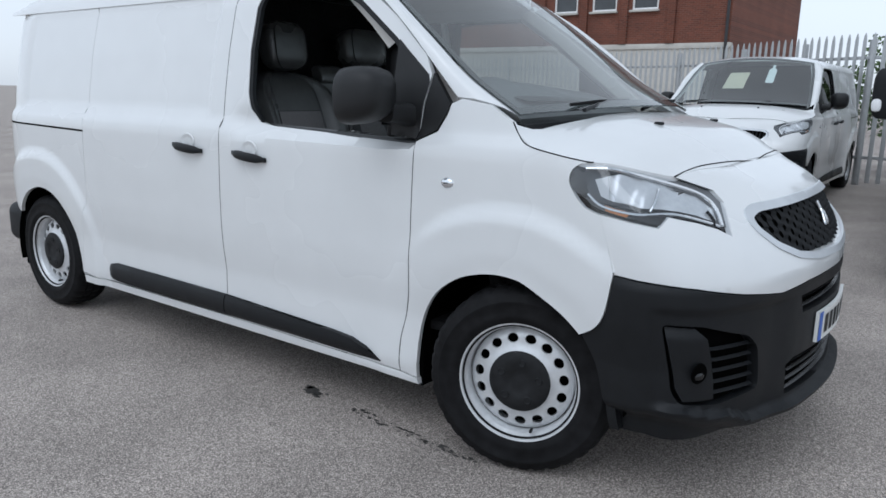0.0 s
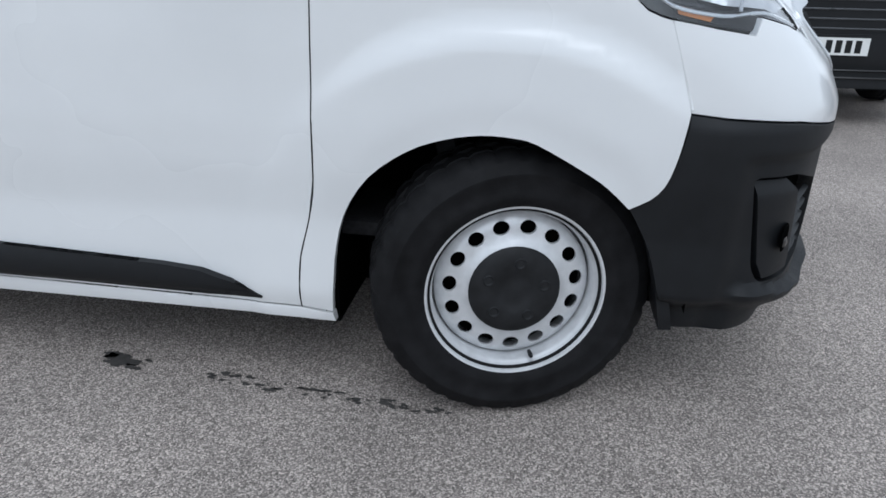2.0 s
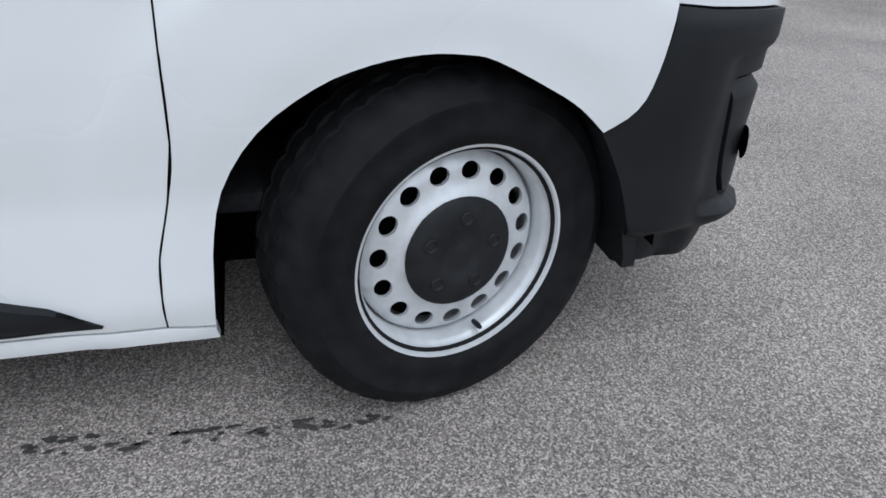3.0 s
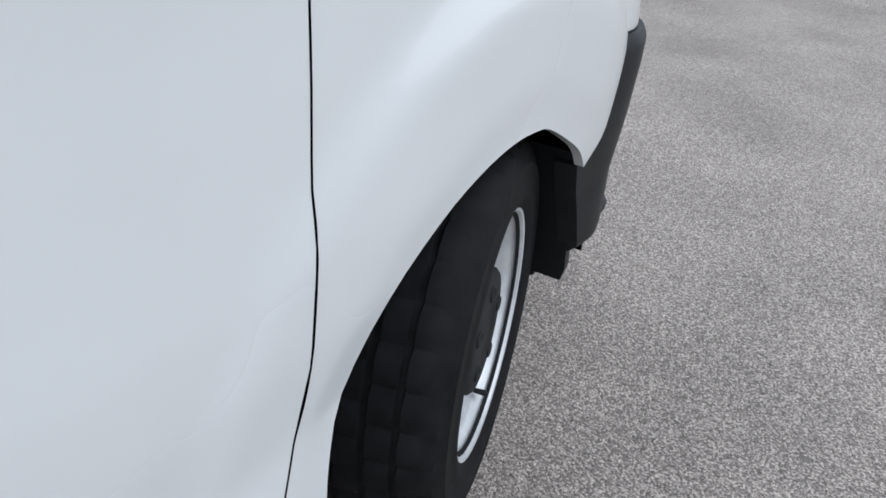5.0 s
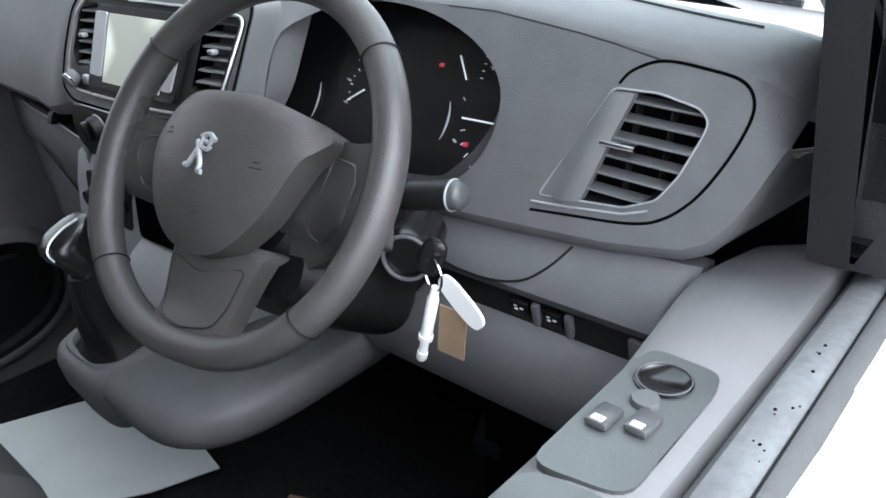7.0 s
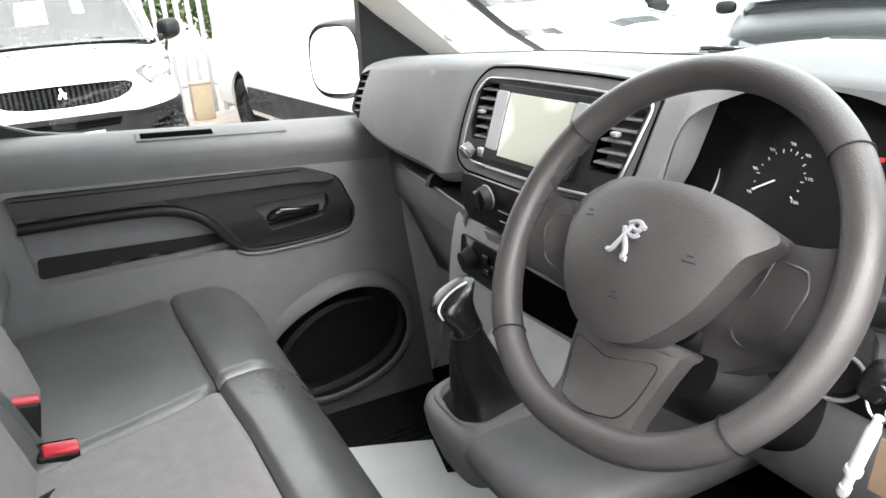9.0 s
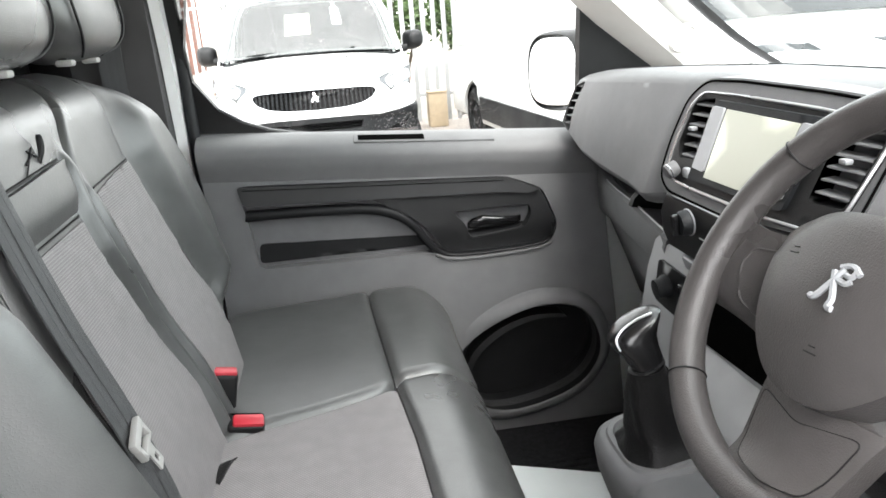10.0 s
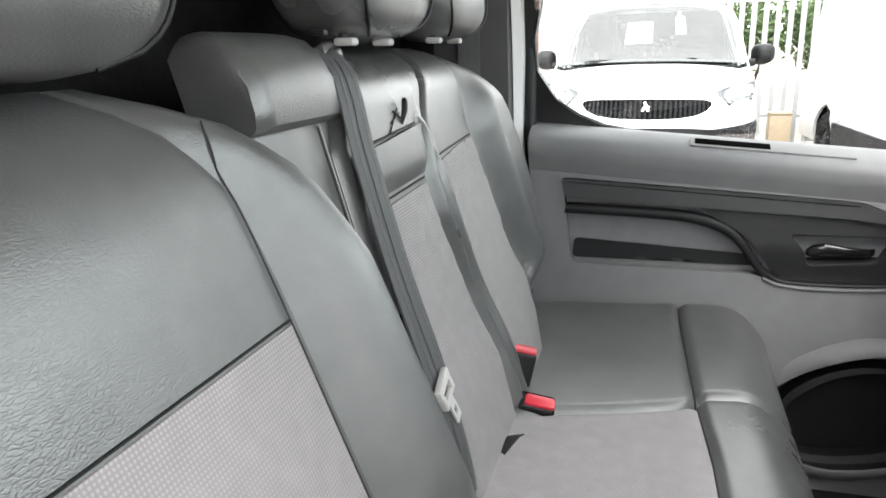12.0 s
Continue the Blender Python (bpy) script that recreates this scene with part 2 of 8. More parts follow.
def sheet(outline, place, thick, d=0.03, holes=(), crease=()):
    """A curved panel: a flat outline with holes, filled with small triangles, laid onto a surface by place(u, v, depth)."""
    from mathutils.geometry import delaunay_2d_cdt
    loops = [dense(outline, d)] + [dense(h, d) for h in holes]
    verts, edges = [], []
    for lp in loops:
        s = len(verts)
        verts += [Vector(p) for p in lp]
        edges += [(s + i, s + (i + 1) % len(lp)) for i in range(len(lp))]
    if crease:
        s = len(verts)
        verts += [Vector(p) for p in crease]
        edges += [(s + i, s + i + 1) for i in range(len(crease) - 1)]
    us, vs = [p[0] for p in outline], [p[1] for p in outline]
    lo = [(min(us), min(vs)), (max(us), max(vs))]
    edge_pts = np.array([p for lp in loops + [list(crease)] for p in lp])
    j = 0
    v = lo[0][1] + d / 2
    while v < lo[1][1]:
        u = lo[0][0] + (d / 2 if j % 2 else d)
        while u < lo[1][0]:
            if inside((u, v), outline) and not any(inside((u, v), h) for h in holes):
                if np.min(np.sum((edge_pts - (u, v)) ** 2, axis=1)) > (0.4 * d) ** 2:
                    verts.append(Vector((u, v)))
            u += d
        v += d * 0.87
        j += 1
    vv, _, ff, *_ = delaunay_2d_cdt(verts, edges, [], 0, 1e-6)
    bm = bmesh.new()
    top = [bm.verts.new(place(p.x, p.y, 0.0)) for p in vv]
    for f in ff:
        c = sum((vv[i] for i in f), Vector((0, 0))) / len(f)
        if inside(c, outline) and not any(inside(c, h) for h in holes):
            bm.faces.new([top[i] for i in f])
    if thick:
        rim = [e for e in bm.edges if len(e.link_faces) == 1]
        at = {t: p for t, p in zip(top, vv)}
        low = {}
        for e in rim:
            for w in e.verts:
                if w not in low:
                    low[w] = bm.verts.new(place(at[w].x, at[w].y, thick))
        for e in rim:
            bm.faces.new((e.verts[0], e.verts[1], low[e.verts[1]], low[e.verts[0]]))
    loose = [w for w in bm.verts if not w.link_faces]
    bmesh.ops.delete(bm, geom=loose, context="VERTS")
    return bm


def loft(rings, cap=True, closed=False):
    """Skins rings of equally many points."""
    bm = bmesh.new()
    vs = [[bm.verts.new(p) for p in r] for r in rings]
    n = len(vs[0])
    for a, b in zip(vs, vs[1:] + ([vs[0]] if closed else [])):
        for i in range(n):
            bm.faces.new((a[i], a[(i + 1) % n], b[(i + 1) % n], b[i]))
    if cap and not closed:
        bm.faces.new(vs[0]), bm.faces.new(vs[-1])
    return bm


def oval(c, u, v, a, b, k=2.0, n=24):
    """A super-ellipse ring round c with half axes a along u and b along v; k above 2 is boxier."""
    c, u, v, out = Vector(c), Vector(u), Vector(v), []
    for i in range(n):
        t = 2 * math.pi * i / n
        x, y = math.cos(t), math.sin(t)
        out.append(c + u * a * math.copysign(abs(x) ** (2 / k), x) + v * b * math.copysign(abs(y) ** (2 / k), y))
    return out


def lathe(profile, n=48, axis="y"):
    """Turns (radius, height) pairs round an axis."""
    bm = bmesh.new()
    rows = []
    for r, h in profile:
        row = []
        for i in range(n):
            t = 2 * math.pi * i / n
            x, z = r * math.cos(t), r * math.sin(t)
            row.append(bm.verts.new((x, h, z) if axis == "y" else (x, z, h)))
        rows.append(row)
    for a, b in zip(rows, rows[1:]):
        for i in range(n):
            bm.faces.new((a[i], a[(i + 1) % n], b[(i + 1) % n], b[i]))
    for row in (rows[0], rows[-1]):
        bm.faces.new(row)
    return bm


def tube(points, radius, n=12, closed=False, flat=1.0):
    """A round (or flattened) tube along a line; radius may be a function of 0..1."""
    pts = [Vector(p) for p in points]
    rings, m = [], len(pts)
    up = None
    for i, p in enumerate(pts):
        a, b = (pts[i - 1], pts[(i + 1) % m]) if closed else (pts[max(i - 1, 0)], pts[min(i + 1, m - 1)])
        t = (b - a).normalized()
        if up is None:
            up = t.orthogonal().normalized()
        up = (up - t * up.dot(t)).normalized()
        r = radius(i / max(1, m - 1)) if callable(radius) else radius
        rings.append(oval(p, up, t.cross(up), r, r * flat, 2, n))
    return loft(rings, closed=closed)


def box(size, bevel=0.005, m=None, seg=2):
    """A box with rounded edges."""
    bm = bmesh.new()
    bmesh.ops.create_cube(bm, size=1, matrix=Matrix.Diagonal((*size, 1)))
    if bevel:
        bmesh.ops.bevel(bm, geom=bm.edges[:], offset=min(bevel, min(size) * 0.45), segments=seg, profile=0.5, affect="EDGES")
    if m is not None:
        bmesh.ops.transform(bm, matrix=m, verts=bm.verts)
    return bm


def moved(bm, m):
    bmesh.ops.transform(bm, matrix=m, verts=bm.verts)
    return bm


def mirrored(bm):
    """The same on the other side of the vehicle."""
    bmesh.ops.scale(bm, vec=(1, -1, 1), verts=bm.verts)
    return bm


def joined(*bms):
    out = bmesh.new()
    for b in bms:
        me = bpy.data.meshes.new("tmp")
        b.to_mesh(me)
        b.free()
        out.from_mesh(me)
        bpy.data.meshes.remove(me)
    return out


# ---- ground ----
def ground_sheet():
    bm = bmesh.new()
    bmesh.ops.create_grid(bm, x_segments=40, y_segments=40, size=1.0)
    for v in bm.verts:
        v.co.x *= 900 * abs(v.co.x) ** 2 + 3
        v.co.y *= 900 * abs(v.co.y) ** 2 + 3
    return bm


tagged(link(ground_sheet(), "ground", ASPHALT, False), "grey worn asphalt of a vehicle yard with fine pale aggregate", "ground", kind="structure")


# ---- the van's body surface ----
HALF = smooth_table([(0.18, 0.90), (0.24, 0.925), (0.30, 0.940), (0.38, 0.938), (0.50, 0.936), (0.62, 0.950), (0.72, 0.956), (0.90, 0.957), (1.05, 0.954), (1.12, 0.952), (1.166, 0.946), (1.195, 0.919),
              (1.30, 0.906), (1.50, 0.872), (1.70, 0.825), (1.78, 0.79), (1.84, 0.73), (1.88, 0.60)], 0.009)
NOSE_LINE = [(0.18, 0.80), (0.30, 0.835), (0.45, 0.85), (0.78, 0.85), (0.85, 0.81), (0.90, 0.765), (0.95, 0.715), (1.0, 0.655), (1.045, 0.59), (1.09, 0.52), (1.15, 0.455), (1.20, 0.385), (1.235, 0.29),
             (1.265, 0.14), (1.295, -0.02), (1.32, -0.099)]
NOSE = smooth_table(NOSE_LINE, 0.03)
NOSE_MID = smooth_table(NOSE_LINE[:4] + [(0.85, 0.822), (0.90, 0.797), (0.95, 0.768), (1.0, 0.728), (1.04, 0.675), (1.07, 0.612), (1.09, 0.553), (1.105, 0.506)] + NOSE_LINE[10:], 0.02)
X0, POW = -0.1, 6.8


def flare(x, z):
    out = 0.0
    for cx, cz, r0 in ((-0.03, 0.345, 0.625), (-3.27, 0.345, 0.625)):
        r = math.hypot(x - cx, z - cz)
        if z > 0.2:
            fade = 0.3 + 0.7 * step(cx - 0.46, cx - 0.16, x) if cx > -1 else 1.0
            out = max(out, fade * 0.020 * step(r0, r0 - 0.05, r) - 0.006 * step(0.46, 0.39, r))
    return out


CREASE = table([(-1.6, 1.134), (-0.9, 1.128), (-0.60, 1.124), (-0.52, 1.127), (-0.46, 1.132), (-0.40, 1.136)])


def half_width(x, z):
    w = HALF(z)
    if x > X0:
        w *= max(0.0, 1 - ((x - X0) / max(0.02, NOSE(z) - X0)) ** POW) ** 0.62
    if x < -3.35:
        w *= 1 - 0.16 * ((-3.35 - x) / 0.45) ** 3
    if -3.46 < x < -1.66 and 1.2 < z < 1.74:
        w -= 0.013 * step(0, 0.03, min(x + 3.46, -1.66 - x, 1.745 - z)) * step(1.212, 1.238, z)
    if -1.52 < x < -0.42 and 1.10 < z < 1.30:
        # the door's shoulder leans in from a crease up to the window
        lean = max(0.0, w - max(0.902, 0.951 - 0.047 * (z - CREASE(x)) / (1.154 - 0.04 * (x + 0.66) - CREASE(x)))) if z > CREASE(x) else 0.0
        w -= lean * step(-1.52, -1.40, x) * step(-0.425, -0.475, x) * step(1.30, 1.20, z)
    return w + flare(x, z) * step(0.5, 0.2, x)


def on_side(x, z, depth=0.0):
    return (x, -(half_width(x, z) - depth), z)


def nose_x(y, z):
    full = (NOSE_MID(z) - NOSE(z)) * step(0.64, 0.34, abs(y))
    return X0 + (NOSE(z) - X0) * max(0.0, 1 - min(0.9999, abs(y) / HALF(z)) ** 1.6) ** (1 / POW) + full


def round_nose(x, z):
    """The place on the rounded plan of the front, -1 at the right-hand flank, 0 in the middle, of a point of the flank."""
    u = min(1.0, max(0.0, (x - X0) / (NOSE(z) - X0)))
    return -math.asin((1 - u ** POW) ** 0.62) * 2 / math.pi


def on_nose(s, z, depth=0.0):
    y = HALF(z) * math.sin(s * math.pi / 2)
    k = abs(s) ** 2
    return (nose_x(y, z) - depth * (1 - k), y * (1 - depth * k), z)


def both(half):
    """A right-hand half outline, from the middle's top to its bottom, closed by its mirror image."""
    return half + [(-a, b) for a, b in reversed(half) if abs(a) > 1e-6]


def inset(poly, d=0.003):
    """The outline drawn in by d, which leaves a shut gap to its neighbour."""
    pts = [Vector(p) for p in poly]
    area = sum(a.x * b.y - b.x * a.y for a, b in zip(pts, pts[1:] + pts[:1]))
    out = []
    for i, p in enumerate(pts):
        u, v = (p - pts[i - 1]), (pts[(i + 1) % len(pts)] - p)
        if u.length < 1e-6 or v.length < 1e-6:
            continue
        n = (u.normalized() + v.normalized())
        n = Vector((-n.y, n.x)).normalized() * (1 if area > 0 else -1)
        out.append(tuple(p + n * d))
    return out


BONNET_EDGE = [(0.444, 1.085), (0.431, 1.089), (0.371, 1.110), (0.305, 1.129), (0.257, 1.133), (0.235, 1.134), (0.135, 1.150), (0.036, 1.170), (-0.012, 1.195), (-0.046, 1.245)]
EDGE_Z = smooth_table(sorted(BONNET_EDGE), 0.015)
EDGE_Y = smooth_table([(x, half_width(x, z)) for x, z in sorted(BONNET_EDGE)], 0.01)
CROWN_Z = smooth_table([(b, a) for a, b in reversed(NOSE_LINE[5:])], 0.06)


def on_bonnet(x, y, depth=0.0):
    """A crowned lid between its two side edges."""
    top = CROWN_Z(x)
    low = min(EDGE_Z(x), top - 0.004)
    return (x, y, top - (top - low) * min(1.0, abs(y) / EDGE_Y(x)) ** 2.6 - depth)


def bend(points, n=3):
    """A 2D line rounded through its points."""
    return [(p.x, p.y) for p in curve([(a, b, 0) for a, b in points], n)]


# ---- the white panel van ----
VAN_LABEL = "white panel van with black bumper and steel wheels parked on asphalt"
van = thing("panel_van", VAN_LABEL, "van")


def two(name, bm, mat, parent, label="", **k):
    """A part of the right-hand side and its mirror image on the left."""
    a = part(name, bm, mat, parent, label, **k)
    me = a.data.copy()
    for v in me.vertices:
        v.co.y = -v.co.y
    me.flip_normals()
    b = new(name, me)
    b.parent = parent
    if label:
        tagged(b, label)
    return a, b


# flank outlines (x, z)
ARCH = bend([(-0.420, 0.235), (-0.421, 0.274), (-0.412, 0.394), (-0.386, 0.511), (-0.323, 0.611), (-0.232, 0.680), (-0.150, 0.712), (-0.070, 0.726), (0.000, 0.724), (0.052, 0.712), (0.152, 0.660), (0.207, 0.625), (0.258, 0.578)], 3)
BUMP_EDGE = bend([(0.258, 0.578), (0.300, 0.602), (0.328, 0.635), (0.343, 0.68), (0.353, 0.735), (0.360, 0.794)], 2)
LAMP_BACK = bend([(0.300, 0.975), (0.250, 0.992), (0.214, 1.028), (0.194, 1.060), (0.190, 1.082), (0.198, 1.107), (0.223, 1.126), (0.257, 1.130)], 2)
LAMP_TIP = [(0.603, 0.939), (0.557, 0.959), (0.488, 0.978), (0.472, 0.946), (0.393, 0.959)]
LAMP = LAMP_BACK + bend([(0.257, 1.130), (0.305, 1.126), (0.371, 1.107), (0.431, 1.086), (0.481, 1.066), (0.530, 1.042), (0.576, 1.006), (0.605, 0.970), (0.640, 0.914)], 2)[1:] + LAMP_TIP
WING = ARCH[6:] + BUMP_EDGE[1:] + [(0.330, 0.89)] + LAMP_BACK[:-1] + [(0.235, 1.134), (0.135, 1.150), (0.036, 1.170), (-0.012, 1.195), (-0.046, 1.245), (-0.14, 1.300), (-0.26, 1.318),
                                 (-0.305, 1.300), (-0.318, 1.262), (-0.355, 1.200), (-0.420, 1.168), (-0.437, 1.160), (-0.446, 0.80), (-0.452, 0.60), (-0.470, 0.50), (-0.496, 0.40), (-0.503, 0.32), (-0.503, 0.262), (-0.424, 0.250)]
two("front_wing", sheet(inset(WING, 0.0014), on_side, 0.018, 0.026), PAINT, van)

DOOR_FRONT = [(-0.503, 0.262), (-0.503, 0.32), (-0.496, 0.40), (-0.470, 0.50), (-0.452, 0.60), (-0.446, 0.80), (-0.437, 1.160), (-0.425, 1.30), (-0.405, 1.40), (-0.44, 1.47), (-0.60, 1.61), (-0.80, 1.745), (-0.92, 1.79)]
DOOR = DOOR_FRONT + [(-1.45, 1.81), (-1.53, 1.79), (-1.562, 1.70), (-1.562, 0.30), (-1.55, 0.275)]
WINDOW = [(-1.405, 1.32), (-1.385, 1.25), (-1.33, 1.194), (-1.24, 1.181), (-0.70, 1.160), (-0.50, 1.152), (-0.437, 1.153), (-0.437, 1.30), (-0.43, 1.385), (-0.59, 1.535), (-0.80, 1.685), (-0.90, 1.735), (-1.0, 1.752), (-1.34, 1.752), (-1.395, 1.735), (-1.415, 1.68), (-1.418, 1.50)]
WINDOW_L = [(-1.545, 1.46), (-1.54, 1.385), (-1.495, 1.322), (-1.44, 1.285), (-1.382, 1.262), (-1.24, 1.235), (-0.70, 1.178), (-0.50, 1.166), (-0.437, 1.166)] + WINDOW[7:14] + [(-1.48, 1.74), (-1.53, 1.71), (-1.545, 1.66)]
OPENINGS = (WINDOW, WINDOW_L)
doors = [part("front_door", (mirrored if k else moved)(sheet(inset(DOOR, 0.0016), on_side, 0.02, 0.028, [OPENINGS[k]], [(x, CREASE(x)) for x in [-1.48 + 0.02 * i for i in range(52)]]), *(() if k else (Matrix(),))), PAINT, van) for k in (0, 1)]

SLIDE = [(-1.562, 0.30), (-1.562, 1.70), (-1.562, 1.80), (-1.75, 1.83), (-2.55, 1.83), (-2.72, 1.80), (-2.74, 1.72), (-2.74, 1.10), (-2.735, 0.75), (-2.79, 0.60), (-2.815, 0.45), (-2.83, 0.29), (-2.70, 0.275)]
slides = two("side_panel", sheet(inset(SLIDE, 0.0012), on_side, 0.02, 0.024), PAINT, van)
R_ARCH = bend([(-2.835, 0.25), (-2.845, 0.33), (-2.873, 0.431), (-2.92, 0.55), (-2.985, 0.64), (-3.08, 0.71), (-3.19, 0.74), (-3.30, 0.735), (-3.42, 0.69), (-3.52, 0.61), (-3.565, 0.56)], 3)
QUARTER = R_ARCH + [(-3.76, 0.585), (-3.79, 0.70), (-3.79, 1.60), (-3.76, 1.72), (-3.68, 1.80), (-3.55, 1.83), (-2.75, 1.83), (-2.74, 1.72), (-2.74, 1.10), (-2.735, 0.75), (-2.79, 0.60), (-2.815, 0.45), (-2.83, 0.29)]
two("rear_quarter", sheet(inset(QUARTER, 0.0012), on_side, 0.02, 0.026), PAINT, van)
two("sill", sheet([(-2.835, 0.232), (-2.835, 0.272), (-1.56, 0.272), (-0.503, 0.258), (-0.424, 0.246), (-0.420, 0.222), (-0.50, 0.226)], lambda x, z, d=0: on_side(x, z, d - 0.006 * step(0.262, 0.24, z)), 0.06, 0.02), PAINT, van)
two("slide_rail", sheet([(-3.64, 1.108), (-3.64, 1.118), (-2.735, 1.100), (-2.735, 1.090)], lambda x, z, d=0: on_side(x, z, d - 0.001), 0.01, 0.02), DARK, van, "black sliding door rail slot")


def strip_place(x, z, d=0):
    c = (z - 0.335) / 0.055
    return on_side(x, z, d - 0.022 * max(0.0, 1 - c * c) ** 0.5 * step(-2.60, -2.52, x) * step(-0.58, -0.72, x) - 0.002)


STRIP_A = [(-2.585, 0.345), (-2.56, 0.378), (-2.50, 0.390), (-1.565, 0.383), (-1.565, 0.283), (-2.50, 0.292), (-2.57, 0.31)]
STRIP_B = [(-1.559, 0.383), (-0.86, 0.357), (-0.755, 0.348), (-0.68, 0.325), (-0.602, 0.282), (-0.605, 0.276), (-0.75, 0.272), (-1.559, 0.283)]
for ob, out in zip((slides, doors), (STRIP_A, STRIP_B)):
    for k, side in enumerate(ob):
        b = sheet(out, strip_place, 0.03, 0.014)
        part("rub_strip", mirrored(b) if k else b, BLACK, side, "black plastic rub strip")

# door handles: a dark grip over a shallow dished cup
def handle(x, z, host, side):
    b = loft([oval((x + u * 0.108, -half_width(x, z) - 0.020 * (1 - u * u) - 0.010, z - 0.010 * u - 0.004), (0, 1, 0), (0, 0, 1), 0.016 * max(0.45, 1 - abs(u) ** 5), 0.019 * max(0.55, 1 - abs(u) ** 5), 3.0, 14) for u in [i / 8 - 1 for i in range(17)]])
    part("door_handle", mirrored(b) if side else b, BLACK, host, "black pull handle")
    c = lathe([(0.0005, 0.0), (0.030, -0.0012), (0.040, -0.0050), (0.044, -0.0052), (0.048, -0.001)], 28)
    moved(c, Matrix.Translation((x - 0.005, -half_width(x, z + 0.03) - 0.0005, z + 0.026)) @ Matrix.Diagonal((1.1, 1, 0.8, 1)))
    part("handle_cup", mirrored(c) if side else c, PAINT, host)


for k in (0, 1):
    handle(-1.345, 1.052, doors[k], k)
    handle(-1.785, 1.064, slides[k], k)

# roof, pillars, screen
def on_roof(x, y, d=0):
    w = 0.80
    crown = 1.915 - 0.10 * abs(y / w) ** 3.2 - 0.05 * step(-1.25, -0.80, x) - 0.06 * step(-3.5, -3.8, x)
    return (x, y, crown - d)


ROOF = [(-0.86, 0.0), (-0.875, 0.45), (-0.90, 0.66), (-0.96, 0.725), (-1.05, 0.745), (-3.60, 0.745), (-3.70, 0.69), (-3.78, 0.4), (-3.80, 0.0)]
ROOF = ROOF + [(x, -y) for x, y in reversed(ROOF[1:-1])]
part("roof", sheet(ROOF, on_roof, 0.03, 0.09), PAINT, van)


def strip_between(a, b, inner, n=6):
    """A bent band between two lines of points, with the depth inner towards the cab."""
    a, b = curve(a, n), curve(b, n)
    rings = []
    for p, q in zip(a, b):
        m = (p + q) / 2 + Vector((0.012, -0.012, 0.012))
        d = Vector(inner)
        rings.append([p, (p + m) / 2 + Vector((0.004, -0.004, 0.004)), m, (q + m) / 2 + Vector((0.004, -0.004, 0.004)), q, q + d, p + d])
    return loft(rings)


SCREEN_EDGE = [(-0.06, -0.868, 1.268), (-0.27, -0.838, 1.385), (-0.45, -0.808, 1.52), (-0.67, -0.768, 1.685), (-0.86, -0.71, 1.815)]
FRAME_EDGE = [(-0.28, -0.905, 1.322), (-0.395, -0.887, 1.43), (-0.56, -0.862, 1.585), (-0.76, -0.812, 1.728), (-0.92, -0.765, 1.80)]
two("windscreen_pillar", strip_between(SCREEN_EDGE, FRAME_EDGE, (-0.01, 0.05, -0.03)), PAINT, van)
two("cant_rail", loft([[(x, -y, z - k * (0.03 * step(-1.25, -0.90, x) + 0.05 * step(-3.5, -3.8, x))) for y, z, k in ((0.8085, 1.748, 0), (0.797, 1.780, 0.4), (0.779, 1.808, 0.8), (0.752, 1.834, 1), (0.715, 1.8465, 1), (0.68, 1.842, 1), (0.73, 1.755, 0))] for x in [-0.90 - 0.15 * i for i in range(18)] + [-3.5, -3.6, -3.7, -3.74]]), PAINT, van)


def on_screen(t, v, d=0):
    """t from the base 0 to the header 1, v across from -1 to 1."""
    e = curve(SCREEN_EDGE, 6)
    k = min(len(e) - 2, int(t * (len(e) - 1)))
    f = t * (len(e) - 1) - k
    p = e[k].lerp(e[k + 1], f)
    bow = 1 - v * v
    return (p.x + bow * (0.17 - 0.11 * t) - d * 0.5, -p.y * v, p.z + bow * (0.035 + 0.03 * t) - d * 0.8)


def grid_sheet(place, us, vs, depth=0.0):
    bm = bmesh.new()
    rows = [[bm.verts.new(place(u, v, depth)) for v in vs] for u in us]
    for a, b in zip(rows, rows[1:]):
        for i in range(len(vs) - 1):
            bm.faces.new((a[i], a[i + 1], b[i + 1], b[i]))
    return bm


lin = lambda a, b, n: [a + (b - a) * i / n for i in range(n + 1)]
screen_pane = part("windscreen", grid_sheet(on_screen, lin(0, 1, 14), lin(-0.985, 0.985, 20)), TINT, van, "greenish laminated windscreen")
screen_pane.visible_shadow = False
for v0, v1 in ((-0.985, -0.945), (0.945, 0.985)):
    part("screen_band", grid_sheet(on_screen, lin(0, 1, 14), lin(v0, v1, 2), 0.006), BLACK_SMOOTH, screen_pane)
part("screen_band", grid_sheet(on_screen, lin(0.0, 0.07, 3), lin(-0.985, 0.985, 20), 0.006), BLACK_SMOOTH, screen_pane)
part("screen_band", grid_sheet(on_screen, lin(0.93, 1.0, 2), lin(-0.985, 0.985, 20), 0.006), BLACK_SMOOTH, screen_pane)

